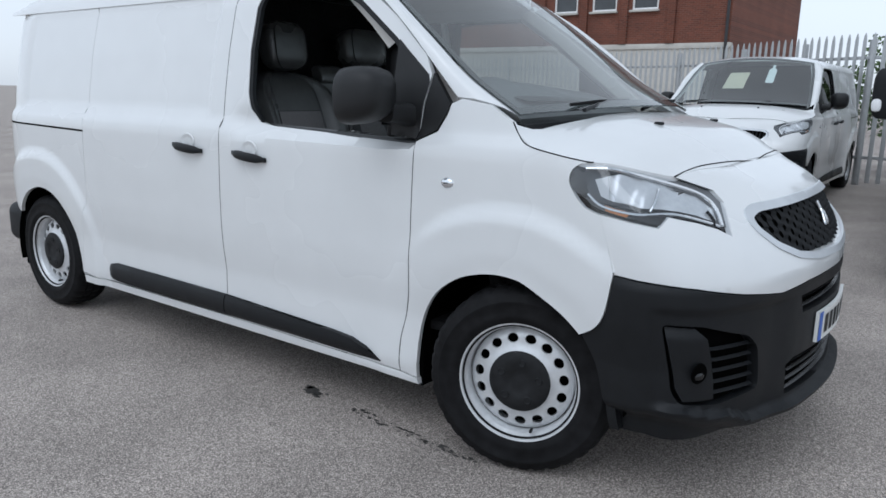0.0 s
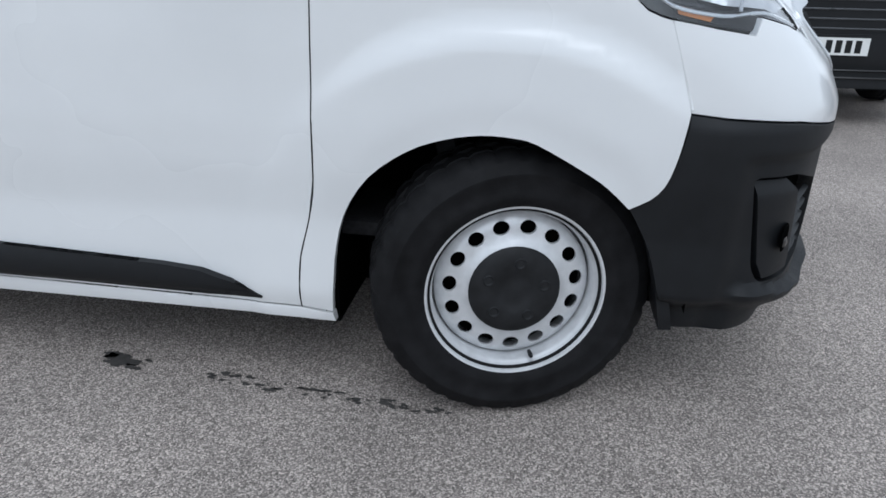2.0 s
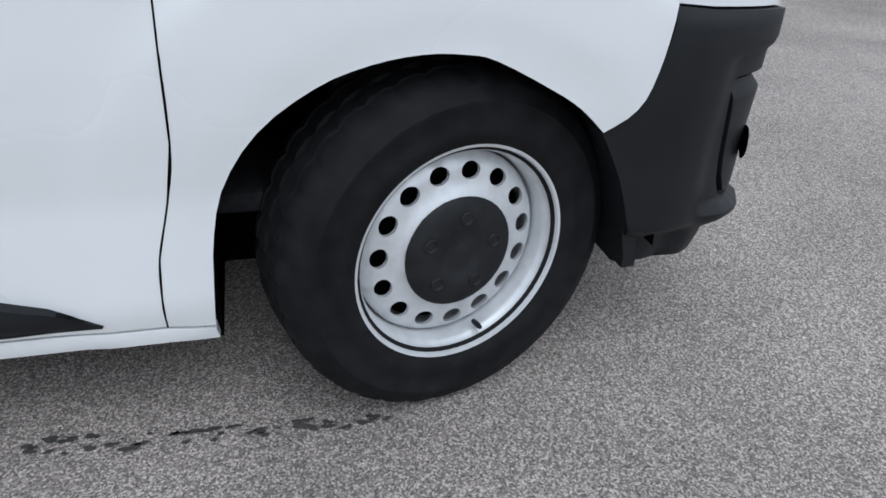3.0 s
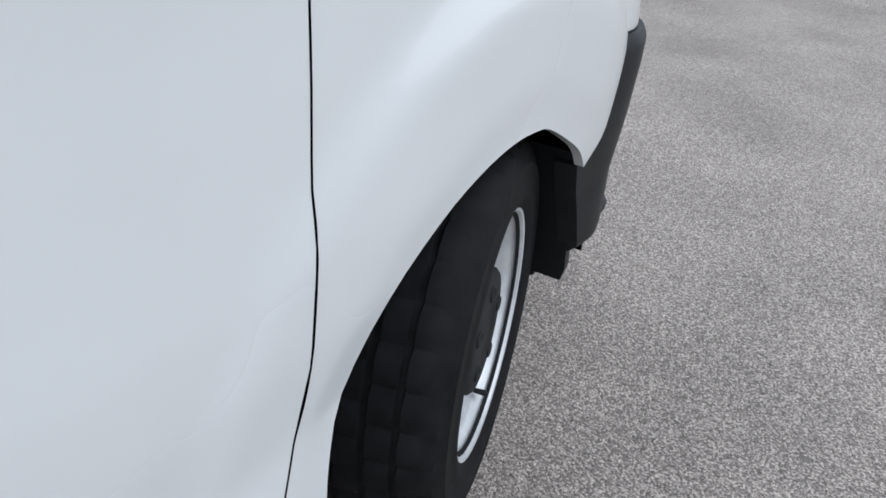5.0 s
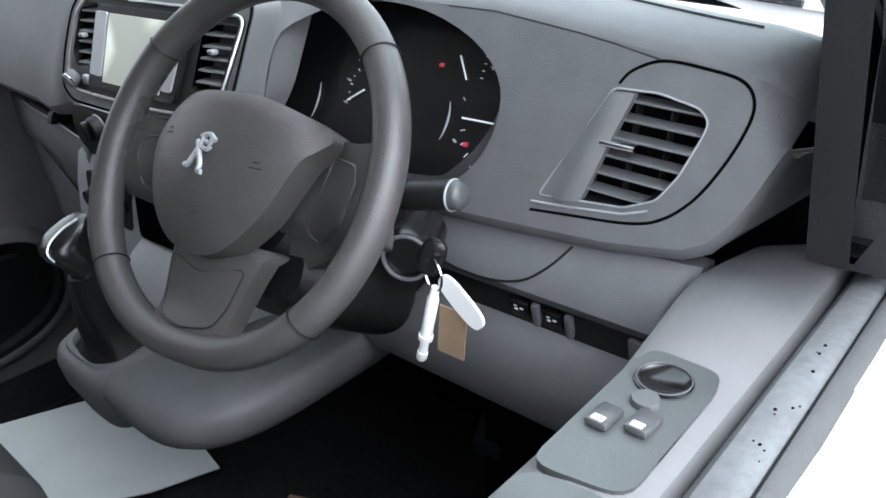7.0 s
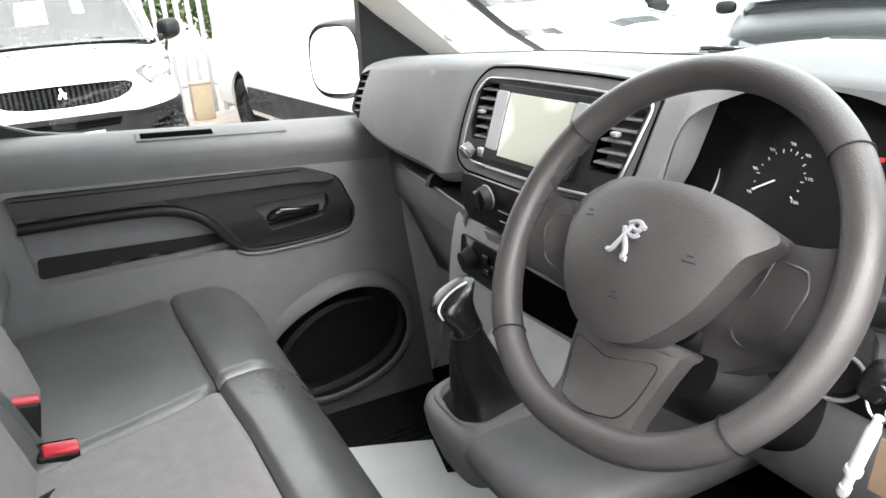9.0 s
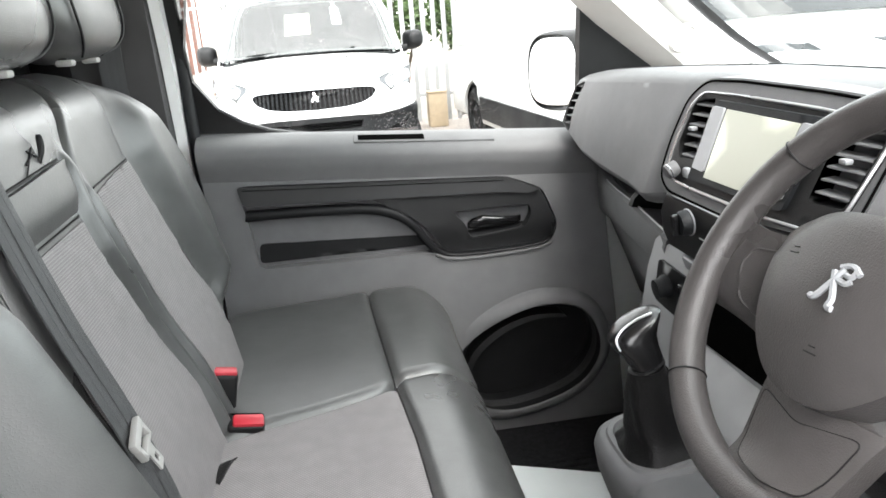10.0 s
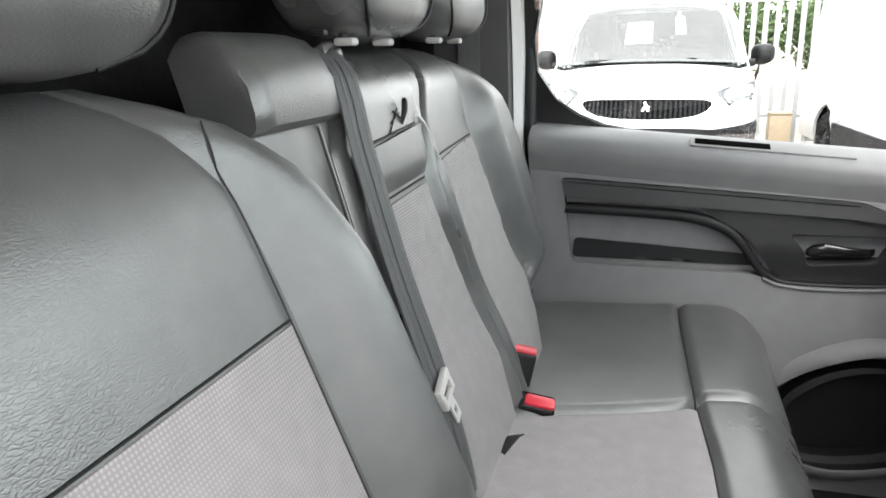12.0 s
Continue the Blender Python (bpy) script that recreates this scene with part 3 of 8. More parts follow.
# bonnet with washer jets and the wiper cowl
SEAM_X = smooth_table([(-0.1, 0.505), (0.0, 0.505), (0.20, 0.506), (0.30, 0.507), (0.42, 0.504), (0.50, 0.495), (0.58, 0.480), (0.65, 0.462), (0.716, 0.444)], 0.03)
SEAM_YS = [0.716 * i / 10 for i in range(10)]
half = [(SEAM_X(y) - 0.001, -y) for y in SEAM_YS] + [(x, -half_width(x, z)) for x, z in BONNET_EDGE] + [(0.0, -0.80), (0.05, -0.55), (0.075, -0.25), (0.08, 0.0)]
BONNET = half + [(x, -y) for x, y in reversed(half[1:-1])]
part("bonnet", sheet(inset(BONNET, 0.002), on_bonnet, 0.02, 0.035), PAINT, van)
for y in (-0.34, 0.34):
    part("washer_jet", moved(box((0.035, 0.02, 0.012), 0.005), Matrix.Translation((0.243, y, on_bonnet(0.243, y)[2] + 0.004))), BLACK, van, "black washer jet")
part("wiper_cowl", loft([[(x0, y, z0), (x0 - 0.10, y, z0 + 0.01), (x0 - 0.12, y, z0 - 0.08), (x0, y, z0 - 0.08)] for y, x0, z0 in [(v, 0.085 - 0.12 * (v / 0.88) ** 2, 1.262 - 0.03 * (v / 0.88) ** 2) for v in lin(-0.86, 0.86, 12)]]), BLACK, van)


def on_nose_xz(x, z):
    return (round_nose(x, z), z)


# white front cover over a black bumper, its top drawn to the bonnet's front edge
def seam_z(y):
    return on_bonnet(SEAM_X(abs(y)), y)[2]


def on_cover(s, z, d=0.0):
    x, y, z = on_nose(s, z, d)
    if abs(y) > 0.716:
        return (x, y, z)
    top = seam_z(y)
    return (x + (SEAM_X(abs(y)) - nose_x(y, top)) * step(top - 0.09, top, z), y, z)


BLACK_TOP = [(0.360, 0.794), (0.435, 0.786), (0.60, 0.774), (0.70, 0.752), (0.775, 0.730)]
COVER_HALF = [(-math.asin(y / HALF(seam_z(y))) * 2 / math.pi, seam_z(y)) for y in SEAM_YS] + [on_nose_xz(*p) for p in [(0.444, 1.085), (0.481, 1.066), (0.530, 1.042), (0.576, 1.006), (0.605, 0.970), (0.640, 0.914)] + LAMP_TIP + [(0.300, 0.975), (0.33, 0.89)] + BLACK_TOP] + [(-0.25, 0.742), (0.0, 0.745)]
GRILLE = rounded(both([(0.0, 0.992), (-0.26, 0.988), (-0.36, 0.978), (-0.398, 0.960), (-0.400, 0.930), (-0.365, 0.882), (-0.29, 0.842), (-0.18, 0.820), (0.0, 0.812)]), 0.016)
part("front_cover", sheet(inset(both(COVER_HALF), 0.0004), on_cover, 0.03, 0.022, [GRILLE]), PAINT, van)
grille = part("radiator_grille", sheet(GRILLE, lambda s, z, d=0: on_nose(s, z, d + 0.034), 0.02, 0.03), DARK, van, "black radiator grille")
SURROUND = material("satin_silver_trim", (0.60, 0.62, 0.64), 0.34, metal=0.55, var=0.05)
part("grille_surround", sheet(inset(GRILLE, -0.020), lambda s, z, d=0: on_nose(s, z, d - 0.006), 0.012, 0.014, [inset(GRILLE, 0.003)]), SURROUND, grille, "satin silver surround")
low_z = table([(-0.40, 0.935), (-0.365, 0.884), (-0.29, 0.846), (-0.18, 0.824), (0.0, 0.816), (0.18, 0.824), (0.29, 0.846), (0.365, 0.884), (0.40, 0.935)])
top_z = table([(-0.40, 0.955), (-0.36, 0.974), (-0.26, 0.984), (0.0, 0.988), (0.26, 0.984), (0.36, 0.974), (0.40, 0.955)])
for i in range(27):
    b0 = -0.375 + 0.75 * i / 26
    part("grille_bar", grid_sheet(lambda a, b, d=0: (on_nose(b0 + a * 0.0075, b, 0.014 + 0.012 * abs(a) + 0.007 * (math.sin(b * 170 + (i % 2) * 3.14) > 0))), (-1, 0, 1), lin(low_z(b0), top_z(b0), 22)), BLACK, grille)
part("emblem", joined(*[moved(box((0.010, 0.024, 0.050), 0.005), Matrix.Translation((nose_x(0, z) - 0.010, y, z)) @ pose(0, 0, 0, a, -24, 0)) for y, z, a in ((0.0, 0.945, 20), (-0.016, 0.905, -25), (0.018, 0.905, 15), (0.012, 0.925, 70))]), REFLECTOR, grille, "chrome emblem")

FOG = rounded([(-0.84, 0.658), (-0.72, 0.656), (-0.52, 0.605), (-0.475, 0.56), (-0.45, 0.41), (-0.62, 0.388), (-0.775, 0.398), (-0.805, 0.44)], 0.02)
LOWG = both([(0.0, 0.475), (-0.30, 0.478), (-0.335, 0.46), (-0.31, 0.345), (0.0, 0.325)])
UPG = both([(0.0, 0.70), (-0.29, 0.695), (-0.27, 0.63), (0.0, 0.625)])
BUMPER = both([(0.0, 0.741), (-0.25, 0.738)] + [on_nose_xz(x, z - 0.004) for x, z in reversed(BLACK_TOP)] + [on_nose_xz(*p) for p in [(0.346, 0.68), (0.318, 0.618), (0.262, 0.575), (0.315, 0.48), (0.345, 0.38), (0.375, 0.30), (0.40, 0.262)]] + [(-0.80, 0.258), (-0.68, 0.258), (-0.52, 0.264), (-0.38, 0.270), (0.0, 0.272)])


def on_bumper(s, z, d=0):
    a = abs(s)
    edge = 0.325 + 0.045 * step(0.45, 0.62, a) + 0.025 * step(0.62, 0.80, a)
    lip = 0.042 * step(edge, edge - 0.014, z) * step(0.87, 0.79, a)
    brow = 0.020 * step(0.712, 0.690, z) * step(0.88, 0.83, a) * step(0.30, 0.42, a)
    out = 0.026 * step(0.97, 0.90, a) * step(0.55, 0.78, a) * step(0.80, 0.76, z)
    under = 0.085 * step(edge - 0.022, edge - 0.085, z)
    return on_nose(s, z, d - lip + brow - out + under)


LINER = bend([(0.258, 0.600), (0.305, 0.50), (0.338, 0.40), (0.356, 0.32), (0.366, 0.268)], 4)
two("arch_liner", loft([[(x, 0.022 - half_width(x, z), z), (x - 0.004, -0.80, z), (x, -0.62, z), (x + 0.03, -0.62, z), (x + 0.03, 0.022 - half_width(x + 0.03, z), z)] for x, z in LINER]), BLACK, van, "black plastic wheel arch liner")
bumper = part("front_bumper", sheet(BUMPER, on_bumper, 0.05, 0.013, [FOG, [(-a, b) for a, b in FOG], LOWG, UPG]), BLACK, van, "black moulded plastic bumper")
for sgn in (1, -1):
    f = [(sgn * a, b) for a, b in FOG]
    part("fog_recess", sheet(f, lambda s, z, d=0: on_bumper(s, z, d + 0.045), 0.0, 0.03), DARK, bumper)
    pod = [(sgn * a, b) for a, b in [(-0.832, 0.648), (-0.738, 0.646), (-0.70, 0.615), (-0.685, 0.56), (-0.655, 0.412), (-0.765, 0.408), (-0.793, 0.45)]]
    part("fog_pod", sheet(pod, lambda s, z, d=0: on_bumper(s, z, d + 0.020 - 0.024 * step(0.652, 0.612, z)), 0.05, 0.014), BLACK, bumper)
    p = on_bumper(sgn * -0.728, 0.505, -0.010)
    cup = part("fog_lamp", moved(lathe([(0.034, -0.003), (0.031, -0.006), (0.026, -0.004), (0.0005, -0.003)], 24), Matrix.Translation(p) @ pose(0, 0, 0, 0, 0, sgn * 64)), DARK, bumper, "small recessed fog lamp")
    part("lamp_lens", moved(loft([oval((0, -0.006, -0.010), (1, 0, 0), (0, 0, 1), 0.020, 0.012, 2, 18), oval((0, -0.010, -0.012), (1, 0, 0), (0, 0, 1), 0.012, 0.007, 2, 18)]), Matrix.Translation(p) @ pose(0, 0, 0, 0, 0, sgn * 64)), BLACK_SMOOTH, cup)
    for i in range(5):
        z = 0.425 + 0.037 * i
        a0, a1 = -0.655 - 0.008 * i, -0.465 - 0.008 * i
        part("fog_slat", grid_sheet(lambda a, b, d=0: on_bumper(sgn * b, z + a * 0.007, 0.010 + 0.016 * abs(a)), (-1, 0, 1), lin(a0, a1, 8)), BLACK, bumper)
for out in (LOWG, UPG):
    part("intake_mesh", sheet(out, lambda s, z, d=0: on_bumper(s, z, d + 0.04), 0.0, 0.05), DARK, bumper)
for z in (0.36, 0.395, 0.43, 0.46, 0.65, 0.68):
    w = 0.31 if z < 0.5 else 0.275
    part("intake_bar", grid_sheet(lambda a, b, d=0: on_bumper(b, z + a * 0.006, 0.008 + 0.012 * abs(a)), (-1, 0, 1), lin(-w, w, 24)), BLACK_SMOOTH, bumper)
PLATE = material("plate_white", (0.75, 0.76, 0.74), 0.35, var=0.04)
BLUE = material("plate_blue", (0.03, 0.12, 0.5), 0.35, var=0.05)
plate = part("number_plate", sheet(both([(0.0, 0.605), (-0.178, 0.605), (-0.178, 0.495), (0.0, 0.495)]), lambda s, z, d=0: on_bumper(s, z, d - 0.016), 0.012, 0.02), PLATE, van, "white number plate with blue band")
part("plate_band", sheet([(-0.177, 0.604), (-0.15, 0.604), (-0.15, 0.496), (-0.177, 0.496)], lambda s, z, d=0: on_bumper(s, z, d - 0.018), 0.0, 0.02), BLUE, plate)
for i in range(7):
    s0 = -0.128 + 0.04 * i + (0.018 if i > 3 else 0)
    part("plate_bar", sheet([(s0, 0.585), (s0 + 0.026, 0.585), (s0 + 0.026, 0.515), (s0, 0.515)], lambda s, z, d=0: on_bumper(s, z, d - 0.018), 0.0, 0.02), BLACK, plate)

LAMPSHINE = material("pale_lamp_reflector", (0.78, 0.79, 0.80), 0.25, metal=0.4, var=0.08, scale=60)
# headlamps: a grey bowl with bright reflectors behind a clear lens
for k in (0, 1):
    fix = mirrored if k else (lambda b: b)
    lamp = part("headlamp", fix(sheet(inset(LAMP, 0.002), lambda x, z, d=0: on_side(x, z, d + 0.05 * step(0.0, 0.03, min(x - 0.2, 0.66 - x))), 0.0, 0.018)), LAMPGREY, van, "clear headlamp with silver reflectors")
    lens = part("lamp_lens", fix(sheet(inset(LAMP, 0.002), lambda x, z, d=0: on_side(x, z, d + 0.001), 0.0, 0.018)), LENS, lamp)
    lens.visible_shadow = False
    UPPER = [(0.285, 1.088), (0.33, 1.098), (0.42, 1.066), (0.51, 1.026), (0.56, 0.990), (0.582, 0.960), (0.56, 0.968), (0.50, 0.992), (0.40, 1.002), (0.31, 1.020)]
    part("lamp_reflector", fix(sheet(UPPER, lambda x, z, d=0: on_side(x, z, d + 0.016 + 0.022 * math.sin(x * 38) ** 2), 0.03, 0.012)), LAMPSHINE, lamp)
    part("lamp_divider", fix(tube(curve([on_side(x, z, 0.010) for x, z in ((0.432, 1.055), (0.440, 1.02), (0.436, 0.992))], 4), 0.004, 8)), CHROME, lamp)
    part("lamp_mask", fix(sheet([(0.285, 1.008), (0.40, 0.992), (0.472, 0.992), (0.482, 0.980), (0.470, 0.952), (0.392, 0.966), (0.31, 0.984)], lambda x, z, d=0: on_side(x, z, d + 0.020), 0.01, 0.012)), BLACK_SMOOTH, lamp, "dark lower lamp mask")
    part("lamp_reflector", fix(sheet([(0.265, 1.08), (0.30, 1.09), (0.315, 1.02), (0.29, 1.03)], lambda x, z, d=0: on_side(x, z, d + 0.016), 0.02, 0.012)), PAINT, lamp)
    part("indicator", fix(sheet([(0.305, 1.002), (0.34, 0.994), (0.385, 0.986), (0.375, 0.972), (0.34, 0.979), (0.31, 0.986)], lambda x, z, d=0: on_side(x, z, d + 0.014), 0.01, 0.012)), AMBER, lamp, "amber indicator")
    trim = [on_side(x, z, 0.012) for x, z in ((0.25, 1.035), (0.30, 1.0), (0.40, 0.983), (0.49, 0.986), (0.555, 0.966), (0.60, 0.946))]
    part("lamp_trim", fix(tube(curve(trim, 5), 0.004, 8)), CHROME, lamp)
    brow = [on_side(x, z, 0.010) for x, z in ((0.235, 1.112), (0.31, 1.112), (0.42, 1.077), (0.51, 1.038), (0.565, 0.998), (0.605, 0.945))]
    part("lamp_brow", fix(tube(curve(brow, 5), 0.0065, 8)), CHROME, lamp)
    stop = [on_side(x, z, 0.008) for x, z in ((0.558, 0.988), (0.580, 0.966), (0.590, 0.948))]
    part("lamp_line", fix(tube(curve(stop, 5), 0.005, 8)), BLACK, lamp)
    rep = part("side_repeater", fix(moved(lathe([(0.0005, -0.011), (0.012, -0.0105), (0.021, -0.007), (0.026, -0.002), (0.0275, 0.004)], 28), Matrix.Translation(on_side(-0.282, 1.024, 0.001)) @ Matrix.Diagonal((1.05, 1, 0.72, 1)))), REFLECTOR, van, "clear oval side repeater lamp")
    part("repeater_bulb", fix(moved(box((0.02, 0.006, 0.006), 0.002), Matrix.Translation(on_side(-0.282, 1.024, -0.010)))), LAMPGREY, rep)

# dark shut gaps and the flange under the wing's front edge
def gap(name, points, mat=DARK, r=0.0021, depth=0.001):
    two(name, tube([on_side(x, z, depth) for x, z in points], r, 6), mat, van)


gap("shut_gap", bend(BONNET_EDGE[4:], 4), r=0.0024)
gap("shut_gap", bend([(-0.437, 1.160), (-0.4415, 0.98), (-0.446, 0.80), (-0.452, 0.60), (-0.470, 0.50), (-0.496, 0.40), (-0.503, 0.32), (-0.503, 0.262)], 6))
gap("shut_gap", [(-1.562, z) for z in lin(0.285, 1.70, 40)])
gap("wing_flange", bend([(0.302, 0.970), (0.33, 0.89), (0.348, 0.84), (0.358, 0.80)], 5), PAINT, 0.006, 0.0058)
part("shut_gap", tube([(x, y, on_bonnet(x, y)[2] + 0.0005) for x, y in [(x, y) for x, y in bend([(0.444, -0.716), (0.464, -0.58), (0.484, -0.42), (0.499, -0.203), (0.512, 0.0), (0.499, 0.203), (0.484, 0.42), (0.464, 0.58), (0.444, 0.716)], 6)]], 0.0023, 6), DARK, van)

# wheel arches, floor pan and tail; shade under the body is put into near-black panels
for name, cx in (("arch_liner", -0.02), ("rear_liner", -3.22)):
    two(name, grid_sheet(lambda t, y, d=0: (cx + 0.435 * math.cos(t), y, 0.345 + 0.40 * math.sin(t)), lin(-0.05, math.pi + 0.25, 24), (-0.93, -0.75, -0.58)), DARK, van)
    # Added black panel closes off the bright ground behind the wheel.
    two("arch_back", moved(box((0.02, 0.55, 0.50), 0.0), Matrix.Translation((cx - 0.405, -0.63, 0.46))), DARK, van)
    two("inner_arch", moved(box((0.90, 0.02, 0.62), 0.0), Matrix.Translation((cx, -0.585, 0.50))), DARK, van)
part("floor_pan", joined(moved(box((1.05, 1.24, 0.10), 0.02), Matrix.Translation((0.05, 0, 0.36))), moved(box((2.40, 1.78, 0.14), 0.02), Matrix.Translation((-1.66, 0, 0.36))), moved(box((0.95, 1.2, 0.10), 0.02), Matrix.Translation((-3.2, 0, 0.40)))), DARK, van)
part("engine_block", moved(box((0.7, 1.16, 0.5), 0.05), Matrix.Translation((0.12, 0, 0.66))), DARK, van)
two("mud_flap", moved(box((0.02, 0.09, 0.12), 0.008), Matrix.Translation((0.40, -0.80, 0.30)) @ pose(0, 0, 0, 0, 14, 0)), BLACK, van, "black splash flap ahead of the wheel")
REAR = [(half_width(-3.78, z) - 0.004, z) for z in (0.50, 0.80, 1.10, 1.30, 1.50, 1.70, 1.76, 1.80)]
part("rear_wall", loft([[(x, y * k, z) for y, z in REAR] + [(x, -y * k, z) for y, z in reversed(REAR)] for x, k in ((-3.75, 0.97), (-3.782, 0.985), (-3.80, 0.96))]), PAINT, van)
part("rear_bumper", joined(moved(box((0.34, 1.80, 0.26), 0.07, seg=4), Matrix.Translation((-3.72, 0, 0.46)))), BLACK, van, "black rear bumper")


def wheel(at, turn, side, host=van, rim_mat=STEEL):
    """A steel wheel with fifteen holes, a dark hub cap and a road tyre; its outer face looks along -y."""
    # Black disc stands in for the shade behind the rim's holes.
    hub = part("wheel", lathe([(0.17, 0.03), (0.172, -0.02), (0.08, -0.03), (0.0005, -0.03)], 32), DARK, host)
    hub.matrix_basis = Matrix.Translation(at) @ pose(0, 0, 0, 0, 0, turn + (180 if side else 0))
    prof = [(0.204, 0.088), (0.222, 0.104), (0.26, 0.109), (0.30, 0.108), (0.322, 0.098), (0.334, 0.086), (0.341, 0.066), (0.3425, 0.052), (0.335, 0.050), (0.335, 0.043), (0.343, 0.041), (0.343, 0.006), (0.335, 0.004), (0.335, -0.004), (0.343, -0.006),
            (0.343, -0.041), (0.335, -0.043), (0.335, -0.050), (0.3425, -0.052), (0.341, -0.066), (0.334, -0.086), (0.322, -0.098), (0.30, -0.107), (0.297, -0.1095), (0.290, -0.1095), (0.287, -0.108), (0.255, -0.109), (0.245, -0.1115), (0.238, -0.1095), (0.222, -0.104), (0.204, -0.088)]
    bm = bmesh.new()
    n = 144
    rows = []
    for r, h in prof:
        row = []
        for i in range(n):
            t = 2 * math.pi * i / n
            cut = 0.006 if (i + (2 if h > 0 else 0)) % 4 == 0 and r > 0.333 and abs(h) < 0.09 and (abs(h) > 0.051 or 0.005 < abs(h) < 0.042) else 0.0
            row.append(bm.verts.new(((r - cut) * math.cos(t), h, (r - cut) * math.sin(t))))
        rows.append(row)
    for a, b in zip(rows, rows[1:]):
        for i in range(n):
            bm.faces.new((a[i], a[(i + 1) % n], b[(i + 1) % n], b[i]))
    part("tyre", bm, RUBBER, hub, "black road tyre", angle=30)
    disc_h = table([(0.09, -0.079), (0.108, -0.079), (0.118, -0.070), (0.135, -0.064), (0.165, -0.060), (0.18, -0.052), (0.19, -0.040)])
    circle = lambda r, n, e=1.0, c=(0, 0), a=0: [(c[0] + (r * math.cos(t) * math.cos(a) - r * e * math.sin(t) * math.sin(a)), c[1] + (r * math.cos(t) * math.sin(a) + r * e * math.sin(t) * math.cos(a))) for t in [2 * math.pi * i / n for i in range(n)]]
    holes = [circle(0.017, 14, 1.2, (0.155 * math.cos(a), 0.155 * math.sin(a)), a) for a in [2 * math.pi * (i + 0.3) / 15 for i in range(15)]]
    disc = sheet(circle(0.19, 60), lambda u, v, d=0: (u, disc_h(math.hypot(u, v)) + d, v), 0.008, 0.014, holes + [circle(0.095, 40)])
    ring = lathe([(0.2205, -0.088), (0.2215, -0.096), (0.2185, -0.101), (0.213, -0.0995), (0.210, -0.092), (0.2085, -0.082), (0.200, -0.076), (0.1965, -0.066), (0.195, -0.03), (0.19, 0.03), (0.20, 0.088)], 72)
    bmesh.ops.delete(ring, geom=[f for f in ring.faces if len(f.verts) > 4], context="FACES")
    part("rim", joined(disc, ring), rim_mat, hub, "scuffed silver steel rim with round holes", angle=50)
    part("hub_cap", lathe([(0.110, -0.074), (0.112, -0.080), (0.106, -0.086), (0.085, -0.089), (0.05, -0.090), (0.045, -0.087), (0.02, -0.087), (0.0005, -0.088)], 40), HUBCAP, hub, "dusty black plastic hub cap")
    for i in range(5):
        a = 2 * math.pi * (i + 0.15) / 5
        part("wheel_nut", moved(lathe([(0.015, -0.086), (0.0145, -0.091), (0.012, -0.093), (0.009, -0.0905), (0.0005, -0.0905)], 16), Matrix.Translation((0.072 * math.cos(a), 0, 0.072 * math.sin(a)))), HUBCAP, hub)
    part("valve", moved(lathe([(0.005, 0.0), (0.006, -0.02), (0.004, -0.028), (0.0005, -0.029)], 10), Matrix.Translation((0.05, -0.068, -0.178))), BLACK, hub)
    return hub


STEER = 15
wheel((0.0, -0.835, 0.343), STEER, 0)
wheel((0.0, 0.835, 0.343), STEER, 1)
wheel((-3.27, -0.825, 0.343), 0, 0)
wheel((-3.27, 0.825, 0.343), 0, 1)


# ---- window seals, sail panels, mirrors ----
SAIL_SKIN = material("grained_black_plastic", (0.011, 0.0115, 0.0125), 0.48, var=0.15, scale=30, bump=0.3, bump_scale=800, spec=0.35)
SAIL_BODY = [(-0.434, 1.168), (-0.420, 1.173), (-0.357, 1.206), (-0.322, 1.264), (-0.309, 1.300), (-0.395, 1.405), (-0.420, 1.30)]
SAIL_DOOR = [(-0.4395, 1.168), (-0.4285, 1.30), (-0.412, 1.375), (-0.420, 1.40), (-0.575, 1.528), (-0.585, 1.176)]
for k in (0, 1):
    fix = mirrored if k else (lambda b: b)
    part("sail_panel", fix(sheet(SAIL_BODY, lambda x, z, d=0: on_side(x, z, d - 0.003), 0.02, 0.02)), SAIL_SKIN, van, "black plastic corner panel")
    part("sail_panel", fix(sheet(SAIL_DOOR, lambda x, z, d=0: on_side(x, z, d - 0.003), 0.05, 0.02)), SAIL_SKIN, doors[k], "black plastic corner panel")
    part("window_seal", fix(sheet(inset(OPENINGS[k], 0.0005), lambda x, z, d=0: on_side(x, z, d + 0.004), 0.02, 0.02, [[(x, z - (0.021 if k == 0 else 0.012) if z < 1.24 else z) for x, z in inset(OPENINGS[k], 0.022 if k == 0 else 0.012)]])), BLACK, doors[k], "black rubber window seal")
pane = part("door_glass", mirrored(sheet(inset(WINDOW_L, 0.01), lambda x, z, d=0: on_side(x, z, d + 0.03), 0.0, 0.06)), SIDE_GLASS, doors[1], "rain-spotted side window glass")
pane.visible_shadow = False


